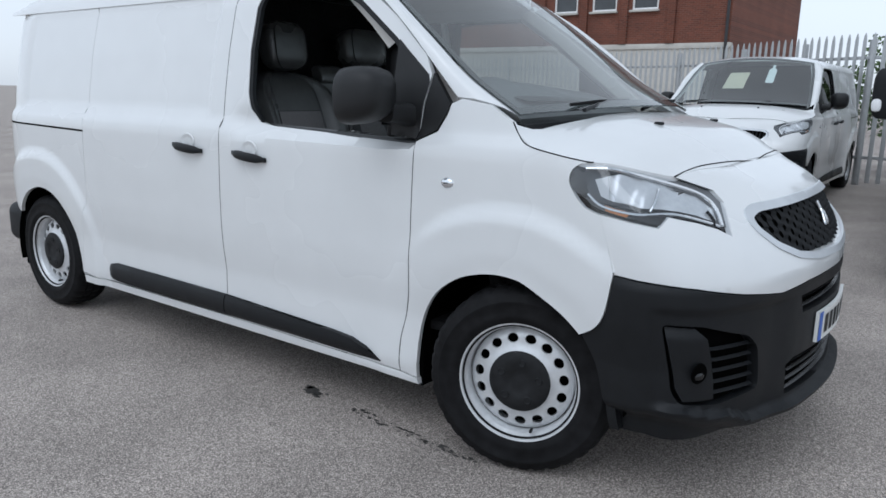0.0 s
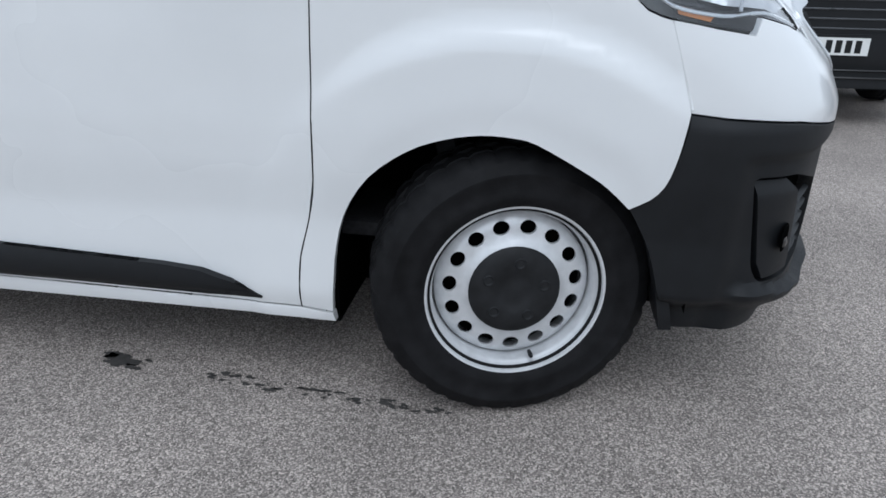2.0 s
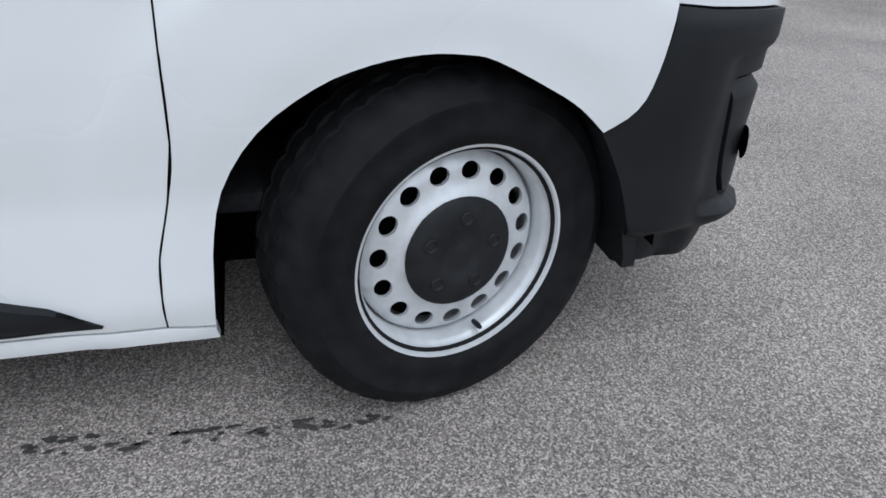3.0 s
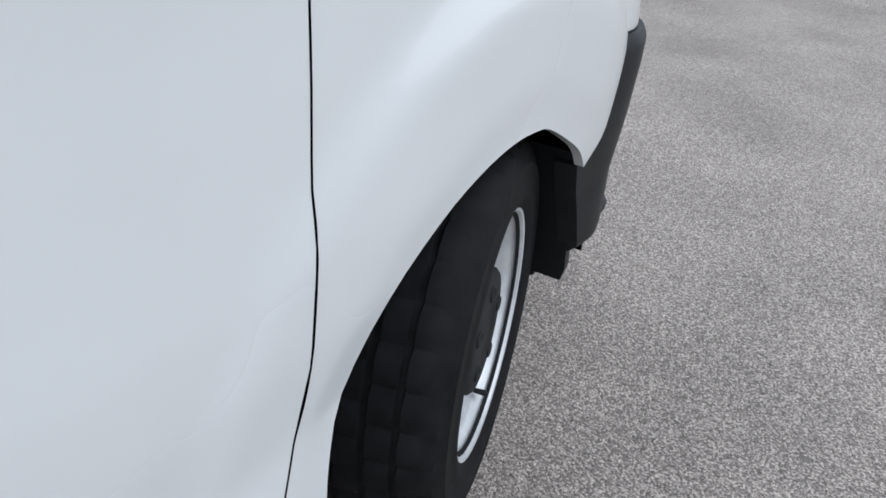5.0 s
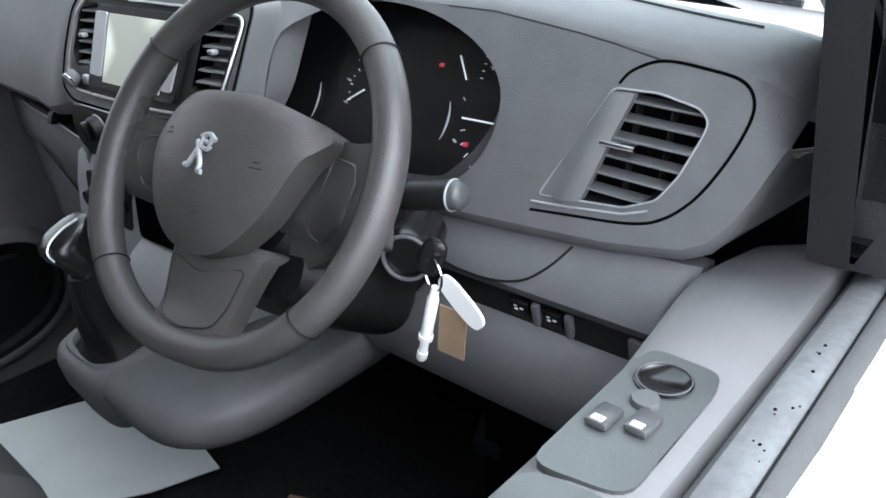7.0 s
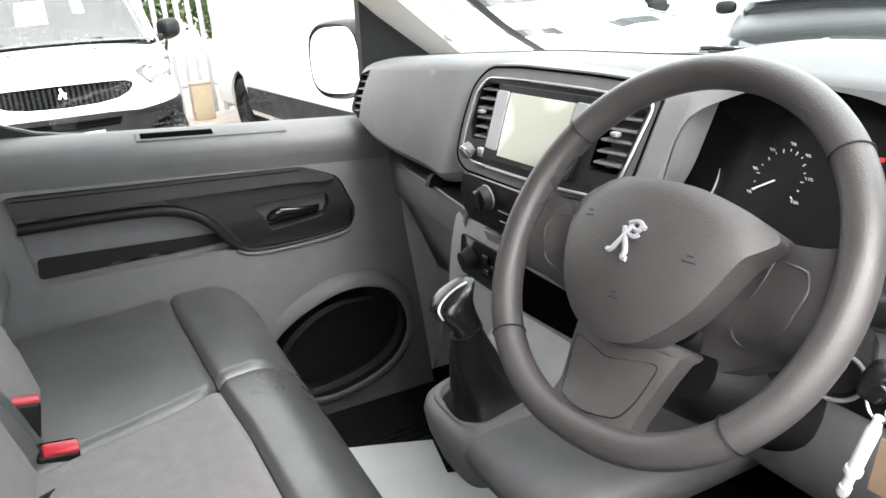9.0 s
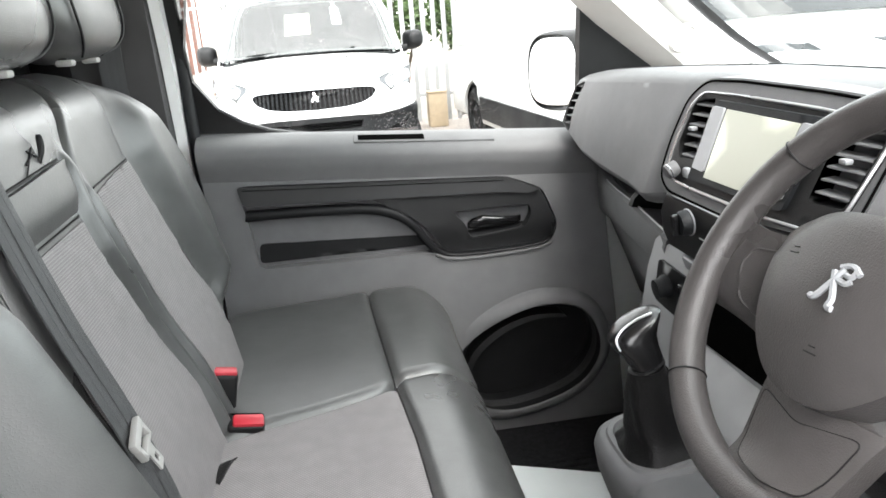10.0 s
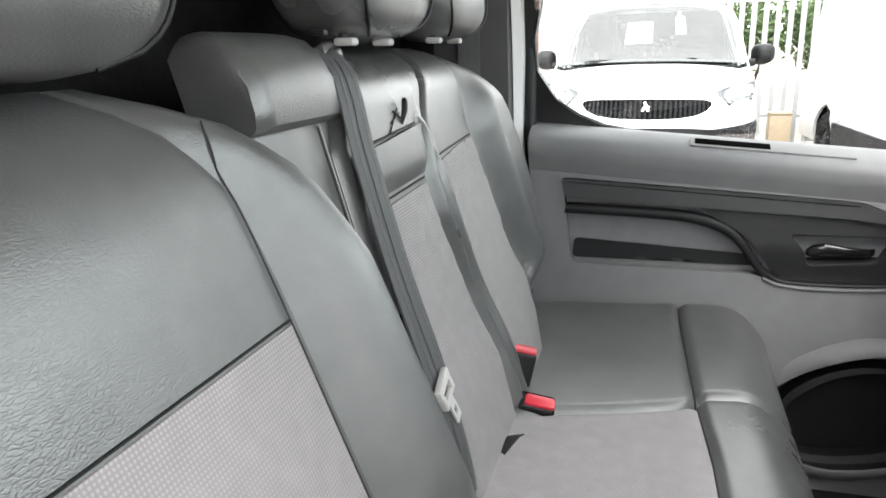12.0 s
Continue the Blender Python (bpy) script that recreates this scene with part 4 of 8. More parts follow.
def wing_mirror(k):
    fix = mirrored if k else (lambda b: b)
    rings = [oval((x, -1.075, 1.305 + 0.1 * (x + 0.62)), (0, 1, 0), (0, 0, 1), a, b, 3.0, 32) for x, a, b in
             ((-0.575, 0.086, 0.084), (-0.60, 0.090, 0.088), (-0.628, 0.096, 0.097), (-0.622, 0.099, 0.101), (-0.58, 0.099, 0.101), (-0.53, 0.094, 0.095), (-0.49, 0.080, 0.080), (-0.465, 0.056, 0.055), (-0.458, 0.02, 0.02))]
    swing = Matrix.Translation((-0.63, -1.075, 1.335)) @ pose(0, 0, 0, 0, 0, -24) @ Matrix.Translation((0.60, 1.075, -1.305)) if k else Matrix.Translation((0, 0, 0.012))
    head = part("wing_mirror", fix(moved(loft(rings), swing)), SAIL_SKIN, van, "black folding door mirror")
    part("mirror_arm", fix(loft([oval(c, (1, 0, 0), (0, 0, 1), a, b, 3.5, 20) for c, a, b in (((-0.505, -0.885, 1.250), 0.060, 0.052), ((-0.51, -0.915, 1.255), 0.048, 0.040), ((-0.52, -0.96, 1.260), 0.044, 0.037), ((-0.53, -1.01, 1.264), 0.044, 0.037))])), SAIL_SKIN, head)
    aim = Matrix.Translation((-0.614, -1.075, 1.305)) @ (pose(0, 0, 0, 0, 3, -12) if k else pose(0, 0, 0, 0, 9, -11))
    part("mirror_glass", fix(moved(loft([oval((x, 0, 0), (0, 1, 0), (0, 0, 1), 0.087, 0.087, 3.2, 32) for x in (0.001, 0.0)]), swing @ aim)), MIRROR, head, "mirror glass")


MIRROR = material("mirror_silver", (0.86, 0.88, 0.9), 0.02, metal=1.0, var=0.01)
wing_mirror(0)
wing_mirror(1)
for y0 in (0.0, 0.55):
    wiper = part("wiper", tube([(0.06, -0.60 + y0, 1.285), (0.03, -0.40 + y0, 1.305), (0.02, -0.15 + y0, 1.312)], 0.008, 8), BLACK, van, "black windscreen wiper")
    part("wiper_blade", tube([(0.015, -0.62 + y0, 1.303), (0.03, -0.40 + y0, 1.317), (0.025, -0.12 + y0, 1.322)], 0.006, 8), RUBBER, wiper)

# ---- inside the cab ----
CORNER = material("grained_corner_plastic", (0.0075, 0.0077, 0.0082), 0.5, var=0.15, scale=40, bump=0.3, bump_scale=800, spec=0.18)
TRIM_DARK = material("dark_grey_trim", (0.114, 0.115, 0.118), 0.55, var=0.10, scale=30, bump=0.35, bump_scale=900)
TRIM_MID = material("mid_grey_trim", (0.124, 0.125, 0.127), 0.62, var=0.08, scale=24, bump=0.35, bump_scale=900)
TRIM_LIGHT = material("light_grey_trim", (0.55, 0.53, 0.50), 0.6, var=0.05, scale=24, bump=0.2, bump_scale=700)
LEATHER = leather_material("dark_leather", (0.054, 0.0553, 0.055))
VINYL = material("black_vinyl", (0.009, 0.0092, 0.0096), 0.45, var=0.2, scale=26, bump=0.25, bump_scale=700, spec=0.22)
WHEEL_SKIN = material("steering_wheel_grip", (0.050, 0.0465, 0.0460), 0.36, var=0.12, scale=40, bump=0.3, bump_scale=700)
CARPET = material("black_floor_mat", (0.014, 0.014, 0.0148), 0.95, var=0.4, scale=90, bump=0.8, bump_scale=400, spec=0.1)
PULL = material("dark_pull_plastic", (0.0095, 0.0097, 0.0105), 0.45, var=0.12, scale=30, bump=0.25, bump_scale=800, spec=0.18)
# Pale grey-green base colour holds the screen's reflection of the sky.
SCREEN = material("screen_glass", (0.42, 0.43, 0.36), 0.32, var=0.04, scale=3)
WEB = material("seat_belt_web", (0.048, 0.0495, 0.052), 0.6, var=0.15, scale=120, bump=0.5, bump_scale=900, stretch=(1, 1, 0.1))
RED = material("red_button", (0.45, 0.025, 0.04), 0.4, var=0.05)
WHITE_TAG = material("white_plastic_tag", (0.8, 0.8, 0.78), 0.4, var=0.04)
BROWN_TAG = material("brown_card_tag", (0.24, 0.165, 0.105), 0.7, var=0.15, scale=50)
PAPER = material("white_paper", (0.78, 0.83, 0.83), 0.8, var=0.05, scale=9)
DIAL = material("dial_white", (0.8, 0.8, 0.8), 0.4, var=0.02)
GREYBTN = material("silver_grey_trim", (0.30, 0.31, 0.32), 0.4, metal=0.2, var=0.06)
SATIN = material("satin_chrome", (0.62, 0.63, 0.64), 0.28, metal=0.9, var=0.05)
SATIN_GREY = material("pale_console_grey", (0.34, 0.345, 0.35), 0.5, var=0.06, scale=30, bump=0.2, bump_scale=800)
BOOT = material("gaiter_leather", (0.006, 0.006, 0.0063), 0.45, var=0.25, scale=60, bump=0.4, bump_scale=300, spec=0.2)
BAND = material("charcoal_band_plastic", (0.016, 0.0163, 0.0172), 0.5, var=0.12, scale=30, bump=0.3, bump_scale=800, spec=0.35)
HOOD_SKIN = material("dark_hood_plastic", (0.030, 0.030, 0.0312), 0.5, var=0.1, scale=30, bump=0.3, bump_scale=900)


def fabric_material(name, lean, squash):
    """Woven fabric with rows of fine raised dots on a surface that leans by so many degrees."""
    m = material(name, (0.32, 0.303, 0.307), 0.8, var=0.10, scale=40)
    n, l = m.node_tree.nodes, m.node_tree.links
    b = n["Principled BSDF"]
    co = n.new("ShaderNodeTexCoord")
    turn, mp = n.new("ShaderNodeMapping"), n.new("ShaderNodeMapping")
    turn.inputs["Rotation"].default_value = (0, radians(lean), 0)
    mp.inputs["Rotation"].default_value = (0, 0, 0) if squash[2] == 1 else (0, 0, radians(45))
    mp.inputs["Scale"].default_value = squash
    dots = n.new("ShaderNodeTexVoronoi")
    dots.inputs["Scale"].default_value, dots.inputs["Randomness"].default_value = 270, 0.0
    l.new(co.outputs["Object"], turn.inputs["Vector"]), l.new(turn.outputs[0], mp.inputs["Vector"]), l.new(mp.outputs[0], dots.inputs["Vector"])
    bp = n.new("ShaderNodeBump")
    bp.inputs["Strength"].default_value, bp.inputs["Distance"].default_value, bp.invert = 0.8, 0.0015, True
    l.new(dots.outputs["Distance"], bp.inputs["Height"]), l.new(bp.outputs[0], b.inputs["Normal"])
    old = b.inputs["Base Color"].links[0].from_socket
    dark = n.new("ShaderNodeMapRange")
    dark.inputs["From Max"].default_value, dark.inputs["To Min"].default_value, dark.inputs["To Max"].default_value = 0.6, 1.2, 0.5
    sc = n.new("ShaderNodeVectorMath")
    sc.operation = "SCALE"
    l.new(dots.outputs["Distance"], dark.inputs["Value"]), l.new(old, sc.inputs[0]), l.new(dark.outputs[0], sc.inputs["Scale"])
    l.new(sc.outputs[0], b.inputs["Base Color"])
    return m


FABRIC = fabric_material("ribbed_back_fabric", 13, (0.02, 1, 1))
FABRIC_SEAT = fabric_material("ribbed_cushion_fabric", -4, (1, 1, 0.02))


def pillow(m, half, k=5.0, e=6.0, n=40, rows=14):
    """A stuffed block: a rounded box of the given half sizes, placed by m."""
    a, b, c = half
    rings = []
    for i in range(rows + 1):
        t = -math.cos(math.pi * i / rows)
        s = max(0.04, (1 - abs(t) ** e) ** (1 / e))
        rings.append([m @ p for p in oval((0, 0, t * c), (1, 0, 0), (0, 1, 0), a * s, b * s, k, n)])
    return loft(rings)


def slab(outline, place, thick, d=0.03, holes=(), r=0.0):
    return sheet(rounded(outline, r) if r else outline, place, thick, d, holes)


part("bulkhead", loft([[(x, -0.83, 0.46), (x, -0.86, 1.18), (x, -0.83, 1.45), (x, -0.775, 1.74), (x, -0.70, 1.82), (x, 0.70, 1.82), (x, 0.775, 1.74), (x, 0.83, 1.45), (x, 0.86, 1.18), (x, 0.83, 0.46)] for x in (-1.84, -1.88)]), CARPET, van)


# the second van of the same model, nose towards the first
second = copy_thing(van, pose(-1.38, 6.75, 0, 0, 0, -90))
tagged(second, "white panel van with a paper sheet behind its windscreen", "van")
cab_floor = part("cab_floor", moved(box((1.75, 1.72, 0.04), 0.01), Matrix.Translation((-0.98, 0, 0.450))), CARPET, van)
for y0 in (0.30, 0.52):
    for i in range(9):
        part("mat_rib", moved(box((0.30, 0.010, 0.006), 0.002), Matrix.Translation((-0.72, y0 - 0.10 + 0.024 * i, 0.472))), CARPET, cab_floor)
part("firewall", moved(box((0.05, 1.60, 0.72), 0.01), Matrix.Translation((-0.20, 0, 0.80)) @ pose(0, 0, 0, 0, -12, 0)), CARPET, van)
part("headliner", sheet([(-0.93, -0.62), (-1.0, -0.73), (-1.84, -0.73), (-1.84, 0.73), (-1.0, 0.73), (-0.93, 0.62)], lambda x, y, d=0: (x, y, on_roof(x, y)[2] - 0.035 + d * 0.2), 0.02, 0.12), TRIM_LIGHT, van)

SEAL = material("grey_rubber", (0.10, 0.105, 0.108), 0.75, var=0.22, scale=120, bump=0.35, bump_scale=300)
STRIP = material("black_strip_rubber", (0.035, 0.037, 0.039), 0.6, var=0.2, scale=60, bump=0.3, bump_scale=400)
# driver's door: grey top with a switch pod, rubber seals
def sill_z(x):
    return 1.158 + (-0.8 - x) * 0.03


def door_top(inner, rise=0.0):
    rings = []
    for x in lin(-1.42, -0.50, 22):
        z = sill_z(x) + 0.006 * step(-0.68, -0.58, x)
        yi = inner(x)
        rings.append([(x, -0.853, z - 0.030), (x, -0.854, z - 0.006), (x, -0.850, z + 0.003), (x, -0.843, z + 0.006), (x, (yi - 0.845) / 2, z + 0.006), (x, yi - 0.012, z + 0.002), (x, yi - 0.003, z - 0.004), (x, yi, z - 0.016), (x, yi + 0.008, z - 0.12), (x, yi + 0.02, 0.95), (x, yi + 0.02, 0.55), (x, -0.86, 0.55)])
    return loft(rings)


inner_edge = table([(-1.5, -0.776), (-0.937, -0.769), (-0.844, -0.772), (-0.636, -0.745), (-0.538, -0.767), (-0.515, -0.788), (-0.50, -0.81)])
door_card = part("door_trim", door_top(inner_edge), TRIM_MID, van, "grey plastic inner door trim")
part("waist_seal", loft([[(x, -0.8565, sill_z(x) - 0.02), (x, -0.857, sill_z(x) - 0.004), (x, -0.861, sill_z(x) + 0.004), (x, -0.865, sill_z(x) + 0.010), (x, -0.874, sill_z(x) + 0.0125), (x, -0.886, sill_z(x) + 0.0125), (x, -0.890, sill_z(x) + 0.010), (x, -0.8905, sill_z(x) - 0.02)] for x in lin(-1.40, -0.50, 20)]), SEAL, doors[0], "grey rubber waist seal with dust specks")
part("waist_strip", loft([[(x, -0.891, sill_z(x) - 0.02), (x, -0.8915, sill_z(x) + 0.010), (x, -0.893, sill_z(x) + 0.0125), (x, -0.896, sill_z(x) + 0.0120), (x, -0.903, sill_z(x) + 0.006), (x, -0.906, sill_z(x) + 0.002), (x, -0.906, sill_z(x) - 0.02)] for x in lin(-1.385, -0.46, 20)]), STRIP, doors[0], "black outer waist strip")
speck_rng = random.Random(5)
specks = []
for cx in (-0.72, -0.79, -0.86, -0.93, -1.0, -1.05):
    for _ in range(4):
        x, y, q = cx + speck_rng.uniform(-0.022, 0.022), -0.880 + speck_rng.uniform(-0.006, 0.006), speck_rng.uniform(0.0006, 0.0016)
        specks.append(moved(lathe([(q, 0.0), (q * 0.8, 0.0005), (0.0002, 0.0006)], 7, "z"), Matrix.Translation((x, y, sill_z(x) + 0.0122)) @ Matrix.Diagonal((1.6, 1, 1, 1))))
tagged(part("dirt_specks", joined(*specks), DARK, doors[0]), "dark dirt specks on the rubber seal", kind="stuff")
POD_SKIN = material("satin_pod_plastic", (0.050, 0.054, 0.054), 0.34, var=0.12, scale=40, bump=0.2, bump_scale=900, spec=0.7)
pod_z = lambda x: sill_z(x) + 0.007
POD = [(-0.775, -0.782), (-0.777, -0.832), (-0.80, -0.838), (-0.925, -0.839), (-0.935, -0.780), (-0.80, -0.777)]
pod = part("switch_pod", slab(POD, lambda x, y, d=0: (x, y, pod_z(x) + 0.002 - d), 0.014, 0.01, r=0.016), POD_SKIN, van, "dark satin window switch pod")
SWITCH = material("switch_plastic", (0.055, 0.056, 0.058), 0.35, var=0.08)
for x, y in ((-0.878, -0.795), (-0.869, -0.817)):
    key = part("window_switch", moved(box((0.026, 0.016, 0.006), 0.0025), Matrix.Translation((x + 0.006, y, pod_z(x) + 0.004)) @ pose(0, 0, 0, 0, 6, 0)), SWITCH, pod)
    part("switch_mark", moved(box((0.0055, 0.008, 0.001), 0.0), Matrix.Translation((x - 0.002, y, pod_z(x) + 0.0078)) @ pose(0, 0, 0, 0, 6, 0)), DIAL, key)
part("mirror_knob", moved(lathe([(0.0005, 0.006), (0.009, 0.006), (0.010, 0.004), (0.011, 0.0)], 24, "z"), Matrix.Translation((-0.840, -0.807, pod_z(-0.84)))), SWITCH, pod)
part("mirror_dial", moved(lathe([(0.019, 0.002), (0.020, 0.004), (0.017, 0.005), (0.014, 0.003), (0.0005, 0.003)], 28, "z"), Matrix.Translation((-0.811, -0.806, pod_z(-0.811)))), BLACK_SMOOTH, pod)
part("dial_ring", moved(tube([(0.0185 * math.cos(t), 0.0185 * math.sin(t), 0) for t in lin(0, 2 * math.pi, 28)[:-1]], 0.0006, 6, True), Matrix.Translation((-0.811, -0.806, pod_z(-0.811) + 0.005))), SWITCH, pod)
part("door_pull", slab([(-0.94, -0.780), (-0.93, -0.839), (-1.36, -0.842), (-1.40, -0.82), (-1.36, -0.785)], lambda x, y, d=0: (x, y, sill_z(x) + 0.0085 - 0.03 * step(-0.945, -1.06, x) - d), 0.01, 0.006, r=0.018), POD_SKIN, van, "dark satin door pull recess")
part("pull_rim", tube([(x, inner_edge(x) - 0.006, sill_z(x) + 0.004) for x in lin(-0.99, -1.40, 14)], 0.004, 8), TRIM_MID, door_card)

# passenger's door card with recess, pull and pocket
def sill_l(x):
    return 1.214 + (-0.70 - x) * 0.074


CARD = [(-1.50, 0.41), (-1.525, 0.85)] + [(-1.535, 1.24), (-1.53, 1.262)] + [(x, sill_l(x) - 0.012) for x in lin(-1.50, -0.66, 8)] + [(-0.62, 1.15), (-0.60, 0.9), (-0.56, 0.41)]
RECESS = rounded([(-1.462, 1.165), (-0.853, 1.128), (-0.766, 1.092), (-0.728, 1.0), (-0.746, 0.955), (-0.97, 0.940), (-1.04, 0.962), (-1.437, 0.966), (-1.452, 1.10)], 0.022)
BIN = bend([(-1.02, 0.60), (-0.995, 0.69), (-0.908, 0.765), (-0.80, 0.804), (-0.70, 0.792), (-0.650, 0.738), (-0.642, 0.66), (-0.692, 0.588), (-0.796, 0.547), (-0.92, 0.540), (-1.02, 0.60)], 4)[:-1]


def on_card(x, z, d=0):
    top = step(sill_l(x) - 0.05, sill_l(x) - 0.005, z)
    ledge = 0.014 * step(0.90, 0.96, z) * step(0.78, 0.90, z)
    return (x, 0.80 + d + 0.018 * top - 0.012 * step(0.95, 0.70, z) + 0.0 * ledge, z)


card_l = part("door_trim", slab(CARD, on_card, 0.035, 0.028, [RECESS, BIN]), TRIM_MID, van, "grey plastic inner door trim")
part("trim_top", loft([[(x, 0.802, sill_l(x) - 0.100), (x, 0.788, sill_l(x) - 0.068), (x, 0.778, sill_l(x) - 0.042), (x, 0.781, sill_l(x) - 0.026), (x, 0.793, sill_l(x) - 0.014), (x, 0.815, sill_l(x) - 0.005), (x, 0.84, sill_l(x) + 0.001), (x, 0.868, sill_l(x) + 0.004), (x, 0.885, sill_l(x) - 0.004), (x, 0.885, sill_l(x) - 0.10)] for x in lin(-1.535, -0.64, 16)]), TRIM_MID, card_l)
# Same plastic as the card; the darker trim colour carries the recess's shade.
part("recess_panel", slab(RECESS, lambda x, z, d=0: on_card(x, z, d + 0.03), 0.0, 0.03), TRIM_DARK, card_l)
part("recess_band", slab([(-1.462, 1.163), (-0.853, 1.127), (-0.775, 1.093), (-0.80, 1.084), (-0.87, 1.094), (-1.452, 1.120)], lambda x, z, d=0: on_card(x, z, d - 0.012 - 0.004 * step(1.16, 1.12, z + 0.06 * (x + 1.46))), 0.024, 0.012, r=0.008), BAND, card_l, "charcoal band with a groove along the door trim")
part("band_groove", tube([Vector(on_card(x, 1.1555 - 0.060 * (x + 1.45), -0.0115)) for x in lin(-1.45, -0.86, 20)], 0.0014, 6), DARK, card_l)
CUP = rounded([(-0.985, 1.056), (-0.80, 1.058), (-0.792, 1.035), (-0.81, 0.998), (-0.945, 0.985), (-0.955, 1.02)], 0.014)
part("handle_surround", slab([(-1.17, 1.106), (-0.80, 1.086), (-0.770, 1.088), (-0.732, 1.0), (-0.75, 0.958), (-0.97, 0.945), (-1.01, 0.966), (-1.035, 1.01), (-1.075, 1.052), (-1.11, 1.072)],
                             lambda x, z, d=0: on_card(x, z, d - 0.004 + 0.016 * step(1.03, 0.95, z)), 0.03, 0.012, [CUP], r=0.010), BAND, card_l, "charcoal handle surround")
# Black strip models the shadow under the band's overhang along the pull.
lip = bend([(-1.452, 1.094), (-1.30, 1.090), (-1.18, 1.082), (-1.115, 1.062), (-1.075, 1.030), (-1.048, 0.992), (-1.022, 0.964), (-0.975, 0.950), (-0.85, 0.950), (-0.755, 0.962), (-0.742, 1.0)], 6)
part("door_pull", loft([oval(on_card(x, z, 0.006), (0, 1, 0), (0.25, 0, 1), 0.014, 0.012 * (0.35 + 0.65 * step(-0.98, -1.06, x)), 2.6, 12) for x, z in lip]), PULL, card_l, "black curved strip for the door pull's lip and its shadow")
part("surround_roll", tube([on_card(x, z - 0.010, 0.000) for x, z in lip if x > -1.03 and z < 0.975], 0.006, 8), TRIM_MID, card_l)
cup_at = lambda x, z, d=0: on_card(x, z, d + 0.034 - 0.026 * step(1.012, 0.988, z + 0.06 * (-0.80 - x)))
part("handle_cup", slab(CUP, cup_at, 0.0, 0.010), PULL, card_l)
part("cup_edge", tube([on_card(x, z, -0.002 + 0.008 * step(1.03, 0.98, z)) for x, z in CUP], 0.0022, 6, True), BAND, card_l)
part("inner_handle", loft([oval((x, y, z), (0, 1, 0), (0, 0, 1), a, b, 2.5, 14) for x, y, z, a, b in ((-0.945, 0.822, 1.012, 0.005, 0.006), (-0.935, 0.818, 1.016, 0.007, 0.013), (-0.91, 0.815, 1.020, 0.007, 0.016), (-0.87, 0.815, 1.017, 0.007, 0.011), (-0.825, 0.818, 1.016, 0.006, 0.009), (-0.815, 0.825, 1.018, 0.005, 0.007))]), BLACK_SMOOTH, card_l, "glossy dark inner door handle")
part("pocket_slot", slab([(-1.434, 1.020), (-1.05, 1.000), (-1.022, 0.975), (-1.438, 0.974)], lambda x, z, d=0: on_card(x, z, d + 0.026), 0.01, 0.02, r=0.012), PULL, card_l, "black rubber pocket slot")
# Inside of the grey bin is coloured black for the shade within it.
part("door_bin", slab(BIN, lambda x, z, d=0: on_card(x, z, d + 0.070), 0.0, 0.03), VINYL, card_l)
bulge = lambda x: step(-1.0, -0.84, x)
part("bin_rim", loft([[Vector(on_card(x, z, 0.002 - h * bulge(x))) for x, z in inset(BIN, -o)] for o, h in ((0.036, 0.0), (0.033, 0.010), (0.027, 0.020), (0.018, 0.027), (0.009, 0.030), (0.003, 0.029), (0.0, 0.025))], cap=False), TRIM_MID, card_l, "grey moulded rim of the door bin")
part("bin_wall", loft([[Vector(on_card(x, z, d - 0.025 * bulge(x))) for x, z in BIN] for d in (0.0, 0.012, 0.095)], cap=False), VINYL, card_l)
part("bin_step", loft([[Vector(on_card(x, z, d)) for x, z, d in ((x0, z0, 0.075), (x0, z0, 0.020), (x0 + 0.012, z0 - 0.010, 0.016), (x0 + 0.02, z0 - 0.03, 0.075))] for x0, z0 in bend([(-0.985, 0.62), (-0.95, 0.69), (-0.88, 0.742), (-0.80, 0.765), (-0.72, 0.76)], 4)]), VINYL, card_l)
part("demist_slot", moved(box((0.15, 0.024, 0.006), 0.002), Matrix.Translation((-1.110, 0.810, sill_l(-1.110) - 0.0045)) @ pose(0, 0, 0, 20, 4.2, 0)), DARK, card_l)
part("demist_plate", moved(box((0.32, 0.036, 0.006), 0.002), Matrix.Translation((-1.035, 0.810, sill_l(-1.035) - 0.0062)) @ pose(0, 0, 0, 20, 4.2, 0)), TRIM_MID, card_l)
# dark quarter of the door frame behind the window and the body pillar
FRAME_L = [(-1.565, 1.24), (-1.565, 1.78), (-1.46, 1.78), (-1.50, 1.62), (-1.535, 1.46), (-1.53, 1.395), (-1.484, 1.325), (-1.44, 1.295), (-1.382, 1.272), (-1.28, 1.256), (-1.20, 1.244)]
part("door_frame", slab(FRAME_L, lambda x, z, d=0: (x, min(0.875, half_width(x, z) - 0.03) + d, z), 0.03, 0.03), VINYL, van, "black inner door frame")
part("door_gasket", tube(curve([(-1.553, 0.838, 1.76), (-1.548, 0.865, 1.50), (-1.54, 0.845, 1.25), (-1.532, 0.825, 1.0), (-1.50, 0.82, 0.75), (-1.46, 0.82, 0.52)], 5), 0.013, 10), BLACK, van, "black rubber door gasket")
part("door_pillar", loft([[(x, y + dx, z) for x, dx in ((-1.555, 0.05), (-1.556, 0.0), (-1.576, -0.006), (-1.586, 0.05))] for y, z in ((0.85, 0.50), (0.852, 0.90), (0.842, 1.20), (0.812, 1.45), (0.78, 1.60), (0.735, 1.78))]), PAINT, van, "white door pillar")
